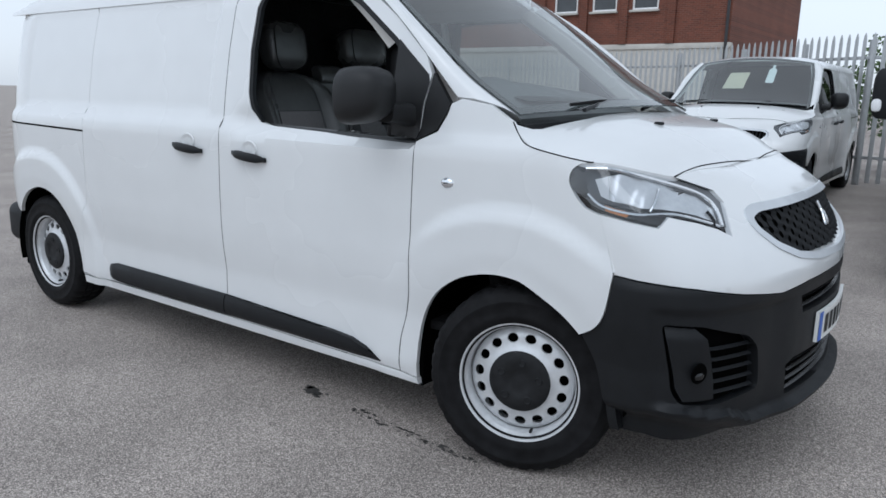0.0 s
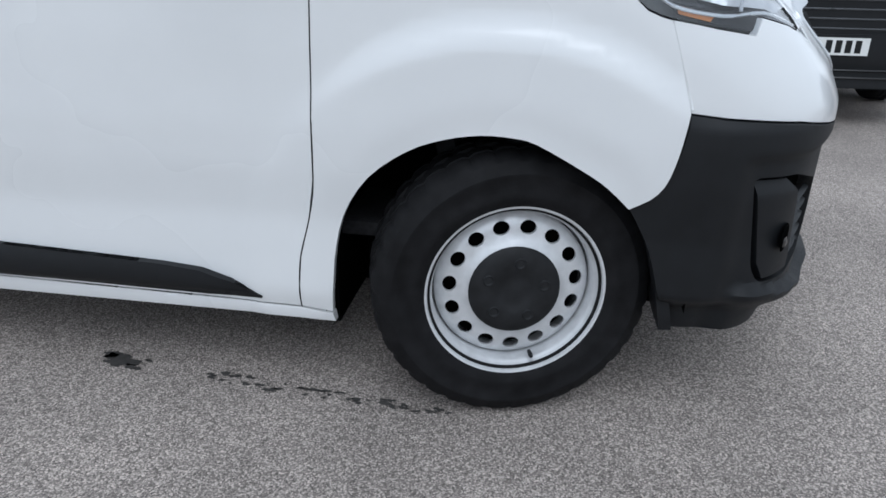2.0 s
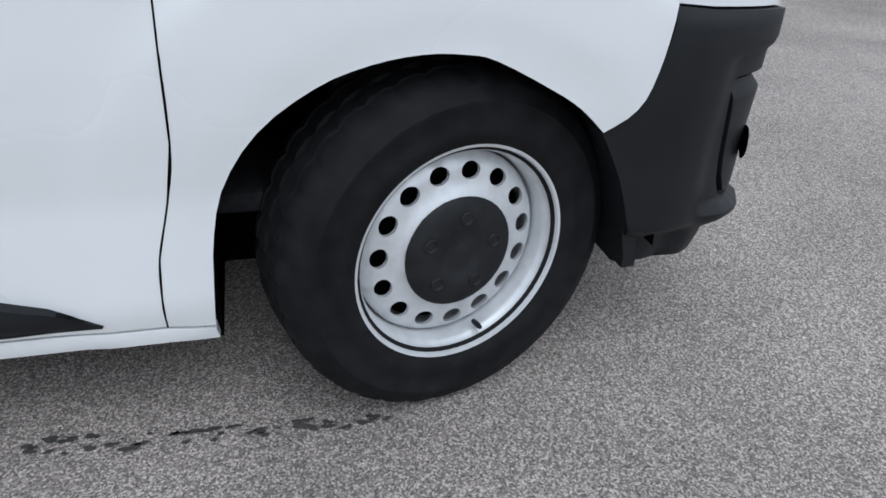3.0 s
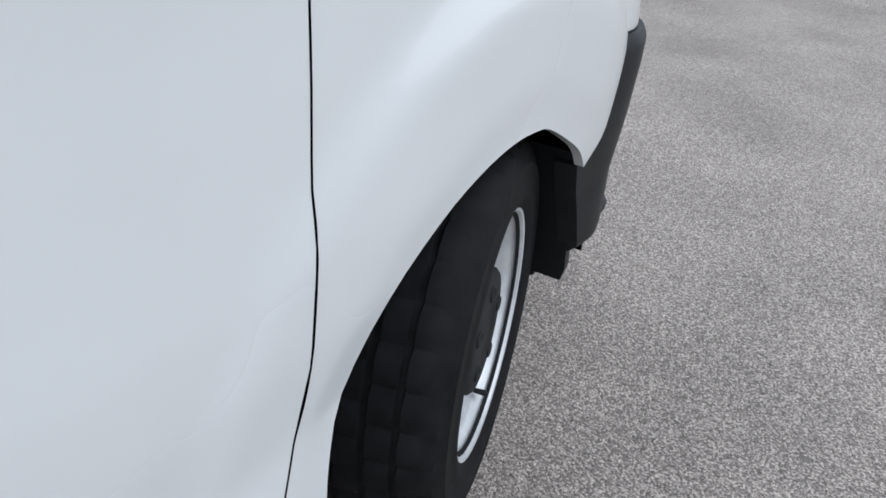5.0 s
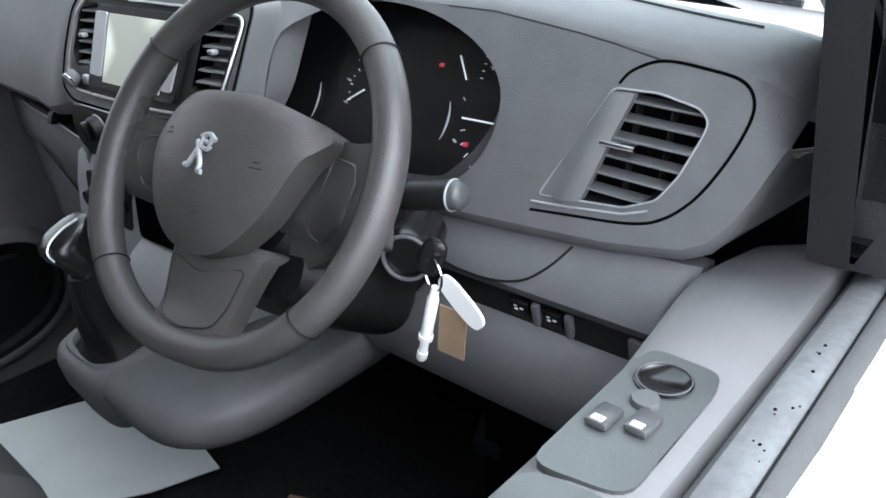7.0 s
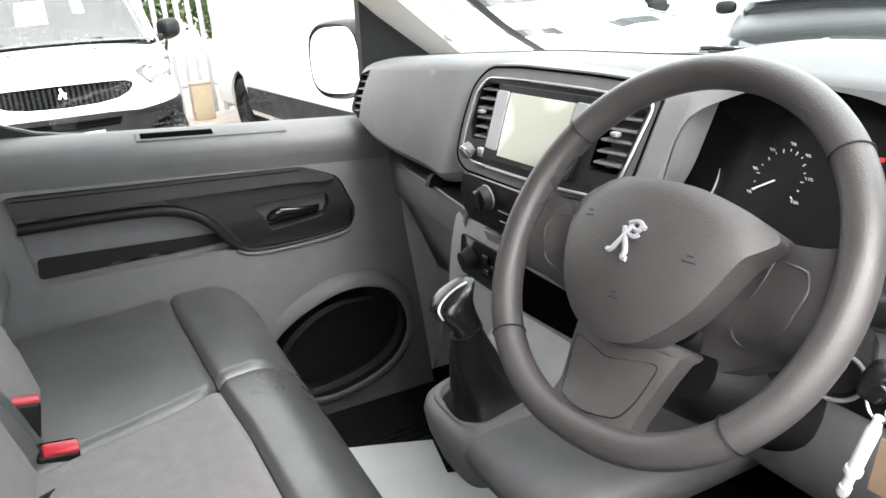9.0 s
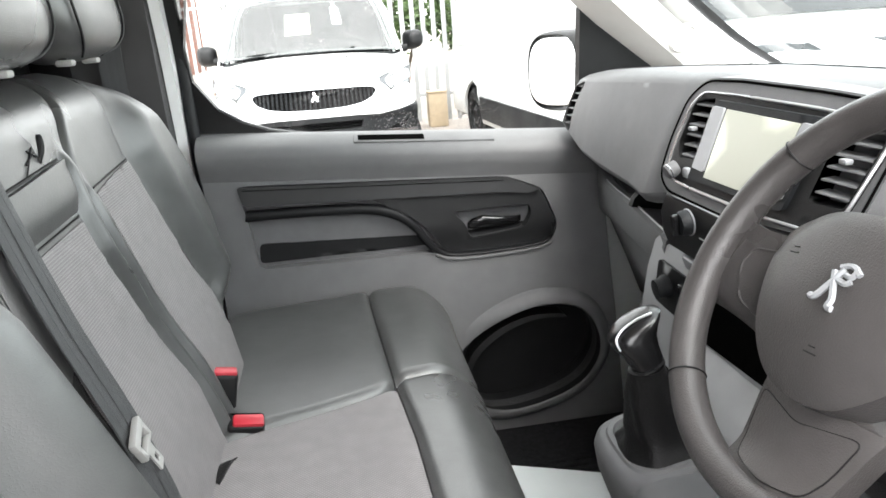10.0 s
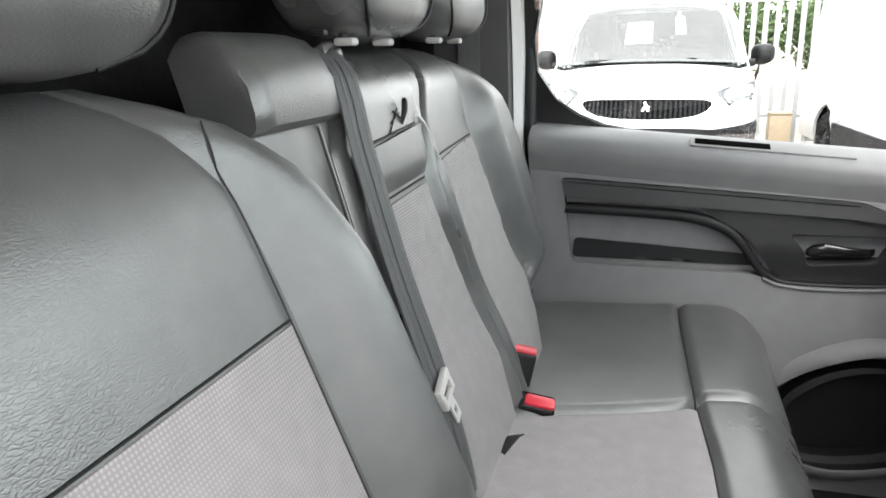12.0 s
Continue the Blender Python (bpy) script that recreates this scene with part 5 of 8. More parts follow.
part("pillar_trim", loft([[(x, y + dx, z) for x, dx in ((-1.577, 0.03), (-1.581, -0.012), (-1.74, -0.035), (-1.84, 0.03))] for y, z in ((0.83, 0.50), (0.82, 0.90), (0.81, 1.20), (0.79, 1.45), (0.76, 1.80))]), HOOD_SKIN, van)
part("belt_anchor", moved(lathe([(0.0005, -0.012), (0.012, -0.012), (0.014, 0.0)], 16), Matrix.Translation((-1.615, 0.772, 1.33))), BLACK, van)
part("hung_belt", loft([[(-1.635, 0.742, z), (-1.68, 0.735, z), (-1.68, 0.738, z), (-1.635, 0.745, z)] for z in (1.75, 1.5, 1.2, 0.95)]), WEB, van, "grey outer seat belt webbing")
part("door_pillar", loft([[(x, -y - dx, z) for x, dx in ((-1.555, 0.05), (-1.556, 0.0), (-1.60, -0.015), (-1.61, 0.05))] for y, z in ((0.85, 0.50), (0.852, 0.90), (0.842, 1.20), (0.808, 1.45), (0.775, 1.60), (0.735, 1.78))]), PAINT, van)
# screen pillar trim with a small speaker grille
for k in (0, 1):
    fix = (lambda b: b) if k else mirrored
    pl = part("pillar_trim", fix(loft([[Vector(p) + Vector(o) for o in ((0.03, 0.03, 0.0), (0.0, -0.045, 0.01), (-0.06, -0.04, -0.02), (-0.10, 0.03, -0.04))] for p in ((-0.22, 0.83, 1.26), (-0.36, 0.815, 1.36), (-0.52, 0.79, 1.49), (-0.70, 0.75, 1.64), (-0.90, 0.70, 1.78))])), TRIM_LIGHT, van, "pale grey pillar trim")
    part("speaker_grille", fix(moved(lathe([(0.0005, -0.004), (0.028, -0.004), (0.032, -0.008), (0.036, -0.004), (0.036, 0.004)], 28), Matrix.Translation((-0.44, 0.765, 1.408)) @ pose(0, 0, 0, 0, -40, 0) @ pose(0, 0, 0, 15, 0, 0) @ Matrix.Diagonal((1.0, 1, 0.75, 1)))), TRIM_LIGHT, pl)
    part("corner_trim", fix(slab([(-0.66, 1.21), (-0.66, 1.49), (-0.60, 1.53), (-0.40, 1.36), (-0.36, 1.25), (-0.45, 1.20)], lambda x, z, d=0: (x, 0.845 - 0.10 * (z - 1.2) + d, z), 0.03, 0.03)), CORNER, van, "dark grey inner corner trim")

# ---- dashboard ----
TOPZ = smooth_table([(-0.803, 1.306), (-0.80, 1.317), (-0.794, 1.327), (-0.785, 1.335), (-0.77, 1.342), (-0.74, 1.349), (-0.69, 1.355), (-0.60, 1.368), (-0.50, 1.382), (-0.33, 1.388), (-0.10, 1.386), (0.16, 1.384), (0.30, 1.378), (0.50, 1.366), (0.74, 1.350), (0.80, 1.343), (0.818, 1.318)], 0.004)
FACE = smooth_table([(-0.803, -0.560), (-0.80, -0.571), (-0.794, -0.581), (-0.785, -0.589), (-0.76, -0.596), (-0.72, -0.598), (-0.50, -0.598), (-0.30, -0.604), (-0.25, -0.620), (-0.23, -0.650), (-0.21, -0.660), (-0.10, -0.668), (0.10, -0.674), (0.155, -0.684), (0.185, -0.712), (0.30, -0.711), (0.50, -0.700), (0.73, -0.684), (0.80, -0.680), (0.818, -0.64)], 0.006)
BOTZ = smooth_table([(-0.803, 1.262), (-0.80, 1.252), (-0.794, 1.236), (-0.785, 1.212), (-0.772, 1.188), (-0.755, 1.168), (-0.735, 1.158), (-0.66, 1.148), (-0.58, 1.145), (-0.40, 1.140), (-0.24, 1.145), (-0.20, 1.20), (0.14, 1.20), (0.22, 1.184), (0.50, 1.182), (0.64, 1.187), (0.74, 1.208), (0.80, 1.225), (0.818, 1.25)], 0.006)
SLOPE = smooth_table([(-0.80, 0.03), (-0.5, 0.05), (-0.26, 0.05), (-0.20, 0.07), (0.14, 0.075), (0.3, 0.045), (0.832, 0.03)], 0.02)


def on_dash(y, z, d=0):
    """A place on the face of the dashboard."""
    t, f, b, s = TOPZ(y) - 0.018, FACE(y), BOTZ(y) + 0.018, SLOPE(y)
    w = min(1.0, max(0.0, (z - b) / max(0.004, t - b)))
    return (f + 0.006 * w ** 3 - s * (1 - w) - 0.004 * math.sin(math.pi * w) + d, y, z)


DASH_YS = [-0.803, -0.80, -0.794, -0.785, -0.772, -0.755, -0.735, -0.71] + lin(-0.68, 0.70, 60) + [0.72, 0.74, 0.76, 0.78, 0.795, 0.805, 0.812, 0.818]


def dash_skin(points):
    """The rows of points along the dashboard, skinned between neighbours."""
    bm = bmesh.new()
    rows = [[bm.verts.new(p) for p in points(y)] for y in DASH_YS]
    for a, b in zip(rows, rows[1:]):
        for i in range(len(a) - 1):
            bm.faces.new((a[i], a[i + 1], b[i + 1], b[i]))
    return bm


def dash_back(y):
    return 0.02 - 0.14 * abs(y / 0.8) ** 2


def dash_top(y):
    t, f = TOPZ(y), FACE(y)
    w = 0.014 * step(-0.60, -0.46, y) * step(-0.16, -0.27, y)
    return [(x, y, z) for x, z in ((dash_back(y) - 0.10, t - 0.14), (-0.30, t - 0.075), (f + 0.16, t - 0.006 + 0.8 * w), (f + 0.10, t + 0.004 + w), (f + 0.06, t + 0.003 + 0.7 * w), (f + 0.034, t - 0.001), (f + 0.018, t - 0.007), (f + 0.010, t - 0.012), (f + 0.006, t - 0.018))]


def dash_under(y):
    b, f = BOTZ(y), FACE(y) - SLOPE(y)
    return [(x, y, z) for x, z in ((f, b + 0.018), (f + 0.003, b + 0.011), (f + 0.010, b + 0.004), (f + 0.022, b), (f + 0.04, b - 0.001), (-0.45, b - 0.02), (dash_back(y) - 0.12, b - 0.05))]


VENT_R = rounded([(-0.646, 1.306), (-0.689, 1.306), (-0.728, 1.298), (-0.738, 1.288), (-0.735, 1.275), (-0.722, 1.240), (-0.706, 1.216), (-0.676, 1.203), (-0.586, 1.198)], 0.006, 5)
VENT_L = rounded([(0.735, 1.335), (0.802, 1.318), (0.800, 1.242), (0.742, 1.226)], 0.014, 5)
HOOD_OUT = bend([(-0.226, 1.20), (-0.226, 1.26), (-0.227, 1.31), (-0.238, 1.340), (-0.28, 1.360), (-0.335, 1.366), (-0.41, 1.359), (-0.478, 1.336), (-0.518, 1.304), (-0.527, 1.27), (-0.516, 1.230), (-0.486, 1.195), (-0.450, 1.178), (-0.36, 1.172), (-0.26, 1.174), (-0.226, 1.20)], 3)[:-1]
HOOD_IN = bend([(-0.156, 1.21), (-0.150, 1.26), (-0.153, 1.311), (-0.190, 1.342), (-0.257, 1.354), (-0.33, 1.357), (-0.406, 1.350), (-0.466, 1.329), (-0.504, 1.300), (-0.513, 1.27), (-0.502, 1.234), (-0.475, 1.203), (-0.445, 1.188), (-0.36, 1.183), (-0.24, 1.184), (-0.156, 1.21)], 3)[:-1]
FACE_EDGE = [(y, BOTZ(y) + 0.018) for y in DASH_YS] + [(y, TOPZ(y) - 0.018) for y in reversed(DASH_YS)]
dash = part("dashboard", joined(dash_skin(dash_top), dash_skin(dash_under)), TRIM_DARK, van, "dark grey moulded dashboard")
part("dash_face", sheet(FACE_EDGE, on_dash, 0.004, 0.016, [VENT_R, VENT_L, HOOD_OUT]), TRIM_DARK, dash)


def vent(o, host, slats, tilt, mat):
    """A louvred air vent set into the dash face: thin bezel, black throat with the shade in its colour, cross blades
    and slats.
    """
    wall = loft([[Vector(on_dash(y, z, d)) for y, z in o] for d in (-0.001, 0.004, 0.034)], cap=False)
    v = part("air_vent", wall, VINYL, host, "black louvred air vent")
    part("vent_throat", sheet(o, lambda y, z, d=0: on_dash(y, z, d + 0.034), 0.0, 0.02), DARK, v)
    part("vent_bezel", tube([on_dash(y, z, -0.0006) for y, z in o], 0.0011, 6, True), mat, v)
    zs = [p[1] for p in o]
    z0, z1 = min(zs), max(zs)
    for i in range(slats):
        z = z0 + (z1 - z0) * (i + 0.75) / (slats + 0.5)
        ys = []
        for a, b in zip(o, o[1:] + o[:1]):
            if (a[1] > z) != (b[1] > z):
                ys.append(a[0] + (b[0] - a[0]) * (z - a[1]) / (b[1] - a[1]))
        if len(ys) >= 2:
            m = (min(ys) + max(ys)) / 2
            ends = [on_dash(y, z + tilt * (y - m), 0.004) for y in (min(ys), max(ys))]
            part("slat", loft([[(c[0] + x, c[1], c[2] + h) for x, h in ((-0.0004, 0.0002), (0.0006, 0.0016), (0.018, 0.0026), (0.018, 0.0004), (0.0006, -0.0008))] for c in ends]), TRIM_DARK, v)
    for k in range(1, 4):
        y = min(p[0] for p in o) + (max(p[0] for p in o) - min(p[0] for p in o)) * (k + 0.2) / 4.4
        part("cross_blade", loft([[on_dash(y + e, z, d) for e, d in ((-0.0008, 0.020), (0.0008, 0.020), (0.0008, 0.032), (-0.0008, 0.032))] for z in (z0 + 0.006, z1 - 0.006)]), VINYL, v)
    return v


dv = vent(VENT_R, dash, 6, 0.06, GREYBTN)
part("vent_tab", loft([oval(on_dash(y, 1.258 + 0.05 * (y + 0.662), -0.0005), (1, 0, 0), (0, 0, 1), 0.006, 0.0032, 3, 12) for y in (-0.645, -0.648, -0.676, -0.679)]), CHROME, dv)
part("vent_blade", sheet(rounded([(-0.647, 1.304), (-0.668, 1.304), (-0.632, 1.200), (-0.588, 1.1985)], 0.003), lambda y, z, d=0: on_dash(y, z, d - 0.0015 - 0.006 * math.sin(math.pi * min(1, max(0, (y + 0.668 - 0.35 * (1.304 - z)) / 0.03)))), 0.010, 0.008), TRIM_DARK, dv)
GROOVE = curve([(y, z, 0) for y, z in ((-0.650, 1.310), (-0.660, 1.322), (-0.686, 1.332), (-0.725, 1.329), (-0.756, 1.322), (-0.769, 1.306), (-0.768, 1.284), (-0.757, 1.254), (-0.738, 1.222), (-0.712, 1.199), (-0.680, 1.189), (-0.62, 1.184), (-0.578, 1.181))], 6)
part("vent_groove", tube([on_dash(p.x, p.y, 0.0002) for p in GROOVE], 0.0016, 6), DARK, dash)
part("vent_lip", tube([on_dash(y, z, -0.001) for y, z in ((-0.579, 1.190), (-0.62, 1.192), (-0.676, 1.197), (-0.70, 1.205))], 0.0014, 6), GREYBTN, dash)
# Dark tube draws the shadow gap between the top roll and the face.
part("brow_groove", tube([Vector(on_dash(y, z, 0.0006)) for y, z in [(y, min(TOPZ(y) - 0.019, z)) for y, z in ((-0.686, 1.332), (-0.64, 1.342), (-0.60, 1.350), (-0.555, 1.360), (-0.50, 1.364), (-0.44, 1.370))]], 0.0012, 8), HOOD_SKIN, dash)
vent(VENT_L, dash, 6, -0.05, VINYL)
part("top_seam", tube([(FACE(y) + 0.085, y, TOPZ(y) + 0.0035) for y in lin(-0.74, 0.78, 40)], 0.0022, 6), VINYL, dash)
part("demist_grille", sheet(rounded([(-0.33, -0.45), (-0.25, -0.45), (-0.25, 0.45), (-0.33, 0.45)], 0.02), lambda x, y, d=0: (x, y, TOPZ(y) - 0.064 - 0.22 * (x + 0.30) - d), 0.003, 0.05), VINYL, dash)

# instruments deep under the brow
panel_x = lambda y, z: max(-0.612 + 0.55 * (z - 1.25), FACE(y) - SLOPE(y) + 0.012 if y < -0.26 else -0.66)
on_panel = lambda y, z, d=0: (panel_x(y, z) - d, y, z)
hood = part("instrument_hood", loft([[on_dash(y, z, -0.0006) for y, z in HOOD_OUT], [on_dash(y, z, 0.002) for y, z in HOOD_OUT]] + [[Vector(on_dash(*p, 0.002)).lerp(Vector(on_panel(*q)), k) for p, q in zip(HOOD_OUT, HOOD_IN)] for k in (0.3, 0.65, 1.0)], cap=False), HOOD_SKIN, dash, "dark instrument hood")
clock = part("instrument_panel", sheet(HOOD_IN, on_panel, 0.0, 0.012), BLACK_SMOOTH, hood, "black instrument panel with dials")


def on_clock(cy, cz, r, a, d=0.0015):
    y, z = cy - r * math.cos(a), cz + r * math.sin(a)
    return Vector(on_panel(y, z, d))


def text_mesh(body, size, m, name, host):
    cu = bpy.data.curves.new("tmp", "FONT")
    cu.body, cu.size, cu.align_x, cu.align_y, cu.extrude = body, size, "CENTER", "CENTER", 0.0002
    ob = bpy.data.objects.new("tmp", cu)
    scene.collection.objects.link(ob)
    bpy.context.view_layer.update()
    me = bpy.data.meshes.new_from_object(ob.evaluated_get(bpy.context.evaluated_depsgraph_get()))
    bpy.data.objects.remove(ob)
    me.transform(m)
    me.materials.clear()
    me.materials.append(DIAL)
    t = new(name, me)
    t.parent = host
    return t


FACING = pose(0, 0, 0, 0, -29, 0) @ Matrix(((0, 0, -1, 0), (-1, 0, 0, 0), (0, 1, 0, 0), (0, 0, 0, 1)))


def dial(cy, cz, r, count, first, sweep, marks, needle, size):
    for i in range(count):
        a = radians(first - sweep * i / (count - 1))
        part("tick", tube([on_clock(cy, cz, r, a), on_clock(cy, cz, r * (0.93 if i % 2 else 0.88), a)], 0.0005, 5), DIAL, clock)
    for i, s in enumerate(marks):
        a = radians(first - sweep * i / (len(marks) - 1))
        text_mesh(s, size, Matrix.Translation(on_clock(cy, cz, r * 1.16, a)) @ FACING, "numeral", clock)
    p, q = on_clock(cy, cz, r * 0.1, radians(needle), 0.004), on_clock(cy, cz, r * 0.98, radians(needle), 0.004)
    part("needle", tube([p, q], 0.0011, 6), DIAL, clock)


dial(-0.317, 1.264, 0.031, 15, 212, 244, ("10", "30", "50", "70", "90", "110", "130"), 210, 0.0068)
dial(-0.520, 1.253, 0.050, 9, 195, -130, (), 180, 0.008)
for i, s in enumerate(("0", "1", "2", "3")):
    text_mesh(s, 0.0085, Matrix.Translation(on_clock(-0.520, 1.253, 0.057, radians(205 - 42 * i))) @ FACING, "numeral", clock)
part("needle", tube([on_clock(-0.444, 1.311, 0, 0, 0.003), on_clock(-0.461, 1.289, 0, 0, 0.003)], 0.0011, 6), DIAL, clock)
for i in range(4):
    part("tick", tube([on_clock(-0.478, 1.292 + 0.007 * i, 0, 0), on_clock(-0.481, 1.292 + 0.007 * i, 0, 0)], 0.0006, 5), DIAL, clock)
for cy, cz, h in ((-0.238, 1.242, 0.020), (-0.452, 1.247, 0.019)):
    part("dial_crescent", tube([on_clock(cy + 0.004 * ((k - 3) / 3) ** 2, cz + h * (k - 3) / 3, 0, 0, 0.003) for k in range(7)], lambda f: 0.0012 * math.sin(math.pi * min(0.97, max(0.03, f))) + 0.0003, 6), GREYBTN, clock)
for cy, cz in ((-0.420, 1.299), (-0.483, 1.228)):
    part("warning_lamp", moved(box((0.002, 0.007, 0.005), 0.001), Matrix.Translation(on_clock(cy, cz, 0, 0, 0.001)) @ pose(0, 0, 0, 0, 30, 0)), RED, clock, "red warning lamp")

# centre: screen flanked by vents inside one chrome-edged bezel
on_face = lambda y, z, d=0: (-0.718 - 0.45 * (1.345 - z) + 0.07 * (0.045 - y) + d, y, z)
BEZEL = rounded([(-0.218, 1.352), (-0.10, 1.358), (0.06, 1.361), (0.128, 1.360), (0.146, 1.340), (0.145, 1.290), (0.138, 1.256), (0.112, 1.243), (0.06, 1.240), (-0.08, 1.237), (-0.180, 1.240), (-0.203, 1.260)], 0.014)
STACK = rounded([(-0.228, 1.372), (-0.10, 1.378), (0.06, 1.381), (0.140, 1.378), (0.172, 1.350), (0.172, 1.290), (0.160, 1.240), (0.125, 1.222), (-0.08, 1.215), (-0.205, 1.222), (-0.222, 1.26)], 0.02)
stack = part("stack_surround", sheet(STACK, lambda y, z, d=0: on_face(y, z, d + 0.004), 0.09, 0.016, [BEZEL]), TRIM_DARK, dash)
part("stack_groove", tube([on_face(y, z, 0.004) for y, z in inset(STACK, 0.004)], 0.0018, 6, True), DARK, stack)
VENT_C = rounded([(0.140, 1.352), (0.094, 1.354), (0.086, 1.275), (0.122, 1.272), (0.138, 1.290)], 0.006)
VENT_D = rounded([(-0.146, 1.345), (-0.209, 1.344), (-0.198, 1.268), (-0.146, 1.266)], 0.006)
bezel = part("centre_console", sheet(BEZEL, on_face, 0.05, 0.012, [VENT_C, VENT_D]), VINYL, dash, "black console bezel with touch screen")
part("bezel_edge", tube([on_face(y, z, -0.0008) for y, z in BEZEL], 0.0022, 8, True), SATIN, bezel)
for o in (VENT_C, VENT_D):
    v = part("air_vent", loft([[Vector(on_face(y, z, d)) for y, z in o] for d in (0.0, 0.030)], cap=False), VINYL, bezel, "black louvred air vent")
    # Black backing paints the shade deep inside the vent.
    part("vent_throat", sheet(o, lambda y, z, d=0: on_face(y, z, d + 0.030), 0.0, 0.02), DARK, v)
    y0, y1 = min(p[0] for p in o) + 0.002, max(p[0] for p in o) - 0.002
    for i in range(6):
        z = 1.276 + 0.0132 * i
        lo = y0 if o is VENT_D else max(y0, 0.088 + 0.10 * (z - 1.275))
        hi = y1 if o is VENT_D else min(y1, 0.120 + 0.35 * (z - 1.272))
        lo = max(lo, -0.207 + 0.13 * (1.344 - z)) if o is VENT_D else lo
        part("slat", loft([[Vector(on_face(y, z, x)) + Vector((0, 0, h)) for x, h in ((0.002, 0.0), (0.003, 0.0016), (0.018, 0.0030), (0.018, 0.001), (0.003, -0.0010))] for y in (lo, hi)]), TRIM_DARK, v)
    part("vent_tab", moved(box((0.010, 0.012, 0.006), 0.002), Matrix.Translation(on_face((y0 + y1) / 2 + 0.004, 1.312, -0.001))), GREYBTN, v)
unit = part("touch_screen", sheet(rounded([(-0.128, 1.350), (0.086, 1.353), (0.074, 1.252), (-0.122, 1.250)], 0.006), lambda y, z, d=0: on_face(y, z, d - 0.006), 0.010, 0.02), BLACK, bezel, "touch screen with a painted pale sheen in a dark frame")
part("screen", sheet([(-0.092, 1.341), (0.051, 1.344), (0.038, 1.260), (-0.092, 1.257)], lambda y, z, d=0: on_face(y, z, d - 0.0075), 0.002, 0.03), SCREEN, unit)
part("screen_bar", sheet(rounded([(0.055, 1.345), (0.082, 1.346), (0.070, 1.268), (0.043, 1.266)], 0.003), lambda y, z, d=0: on_face(y, z, d - 0.009), 0.004, 0.02), GREYBTN, unit)
part("screen_bar", sheet(rounded([(-0.096, 1.343), (-0.120, 1.342), (-0.116, 1.262), (-0.096, 1.263)], 0.003), lambda y, z, d=0: on_face(y, z, d - 0.009), 0.004, 0.02), GREYBTN, unit)
turned = pose(0, 0, 0, 0, -24, 0) @ pose(0, 0, 0, 0, 0, -90)
part("radio_knob", moved(lathe([(0.0115, 0.0), (0.0115, -0.014), (0.0095, -0.017), (0.0005, -0.017)], 24), Matrix.Translation(on_face(0.114, 1.260, -0.002)) @ turned), TRIM_DARK, bezel)
part("knob_ring", moved(tube([(0.0115 * math.cos(t), -0.013, 0.0115 * math.sin(t)) for t in lin(0, 2 * math.pi, 24)[:-1]], 0.0009, 6, True), Matrix.Translation(on_face(0.114, 1.260, -0.002)) @ turned), CHROME, bezel)
part("bezel_button", moved(box((0.010, 0.016, 0.014), 0.003), Matrix.Translation(on_face(0.082, 1.258, -0.003))), GREYBTN, bezel)
# heater panel, fascia, cubby and tray
heater = part("heater_panel", loft([[(-0.745, y, 1.236), (-0.772, y, 1.218), (-0.778, y, 1.195), (-0.774, y, 1.165), (-0.764, y, 1.142), (-0.70, y, 1.138), (-0.68, y, 1.23)] for y in (-0.195, -0.19, 0.0, 0.10, 0.125, 0.130)]), VINYL, dash, "black heater panel")
for z in (1.222, 1.184, 1.168, 1.152):
    x = float(np.interp(z, (1.142, 1.165, 1.195, 1.218), (-0.764, -0.774, -0.778, -0.772)))
    part("heater_line", tube([(x - 0.0005, y, z) for y in ((0.122, -0.19) if z > 1.2 else (0.016, -0.19))], 0.0012, 6), SATIN if z == 1.168 else GREYBTN, heater)
for y in (0.042, -0.13):
    m = Matrix.Translation((-0.778, y, 1.200)) @ pose(0, 0, 0, 0, -6, 0) @ pose(0, 0, 0, 0, 0, -90)
    k = part("heater_knob", moved(lathe([(0.0175, 0.0), (0.0175, -0.010), (0.0150, -0.016), (0.0005, -0.016)], 28), m), BLACK, heater)
    part("knob_grip", moved(box((0.007, 0.014, 0.030), 0.003), m @ Matrix.Translation((0, -0.019, 0))), BLACK_SMOOTH, k)
    part("knob_ring", moved(tube([(0.0180 * math.cos(t), -0.002, 0.0180 * math.sin(t)) for t in lin(0, 2 * math.pi, 28)[:-1]], 0.0011, 6, True), m), GREYBTN, k)
shelf = part("console_fascia", loft([[(-0.735, y, 1.140), (-0.752, y, 1.128), (-0.764, y, 1.085), (-0.772, y, 1.03), (-0.780, y, 0.96), (-0.69, y, 0.95), (-0.68, y, 1.13)] for y in (-0.195, -0.19, 0.0, 0.165, 0.195, 0.205)]), SATIN_GREY, dash, "silver-grey console fascia")
part("fascia_panel", sheet(rounded([(0.170, 1.108), (0.032, 1.104), (0.034, 1.040), (0.165, 1.045)], 0.010), lambda y, z, d=0: (-0.7655 - 0.14 * (1.085 - z) + d, y, z), 0.004, 0.02), VINYL, shelf)
fm = Matrix.Translation((-0.768, 0.125, 1.078)) @ pose(0, 0, 0, 0, -8, 0) @ pose(0, 0, 0, 0, 0, -90)
part("fascia_knob", joined(moved(lathe([(0.0185, 0.0), (0.0185, -0.006), (0.0155, -0.010), (0.0145, -0.020), (0.0005, -0.021)], 28), fm)), BLACK, shelf)
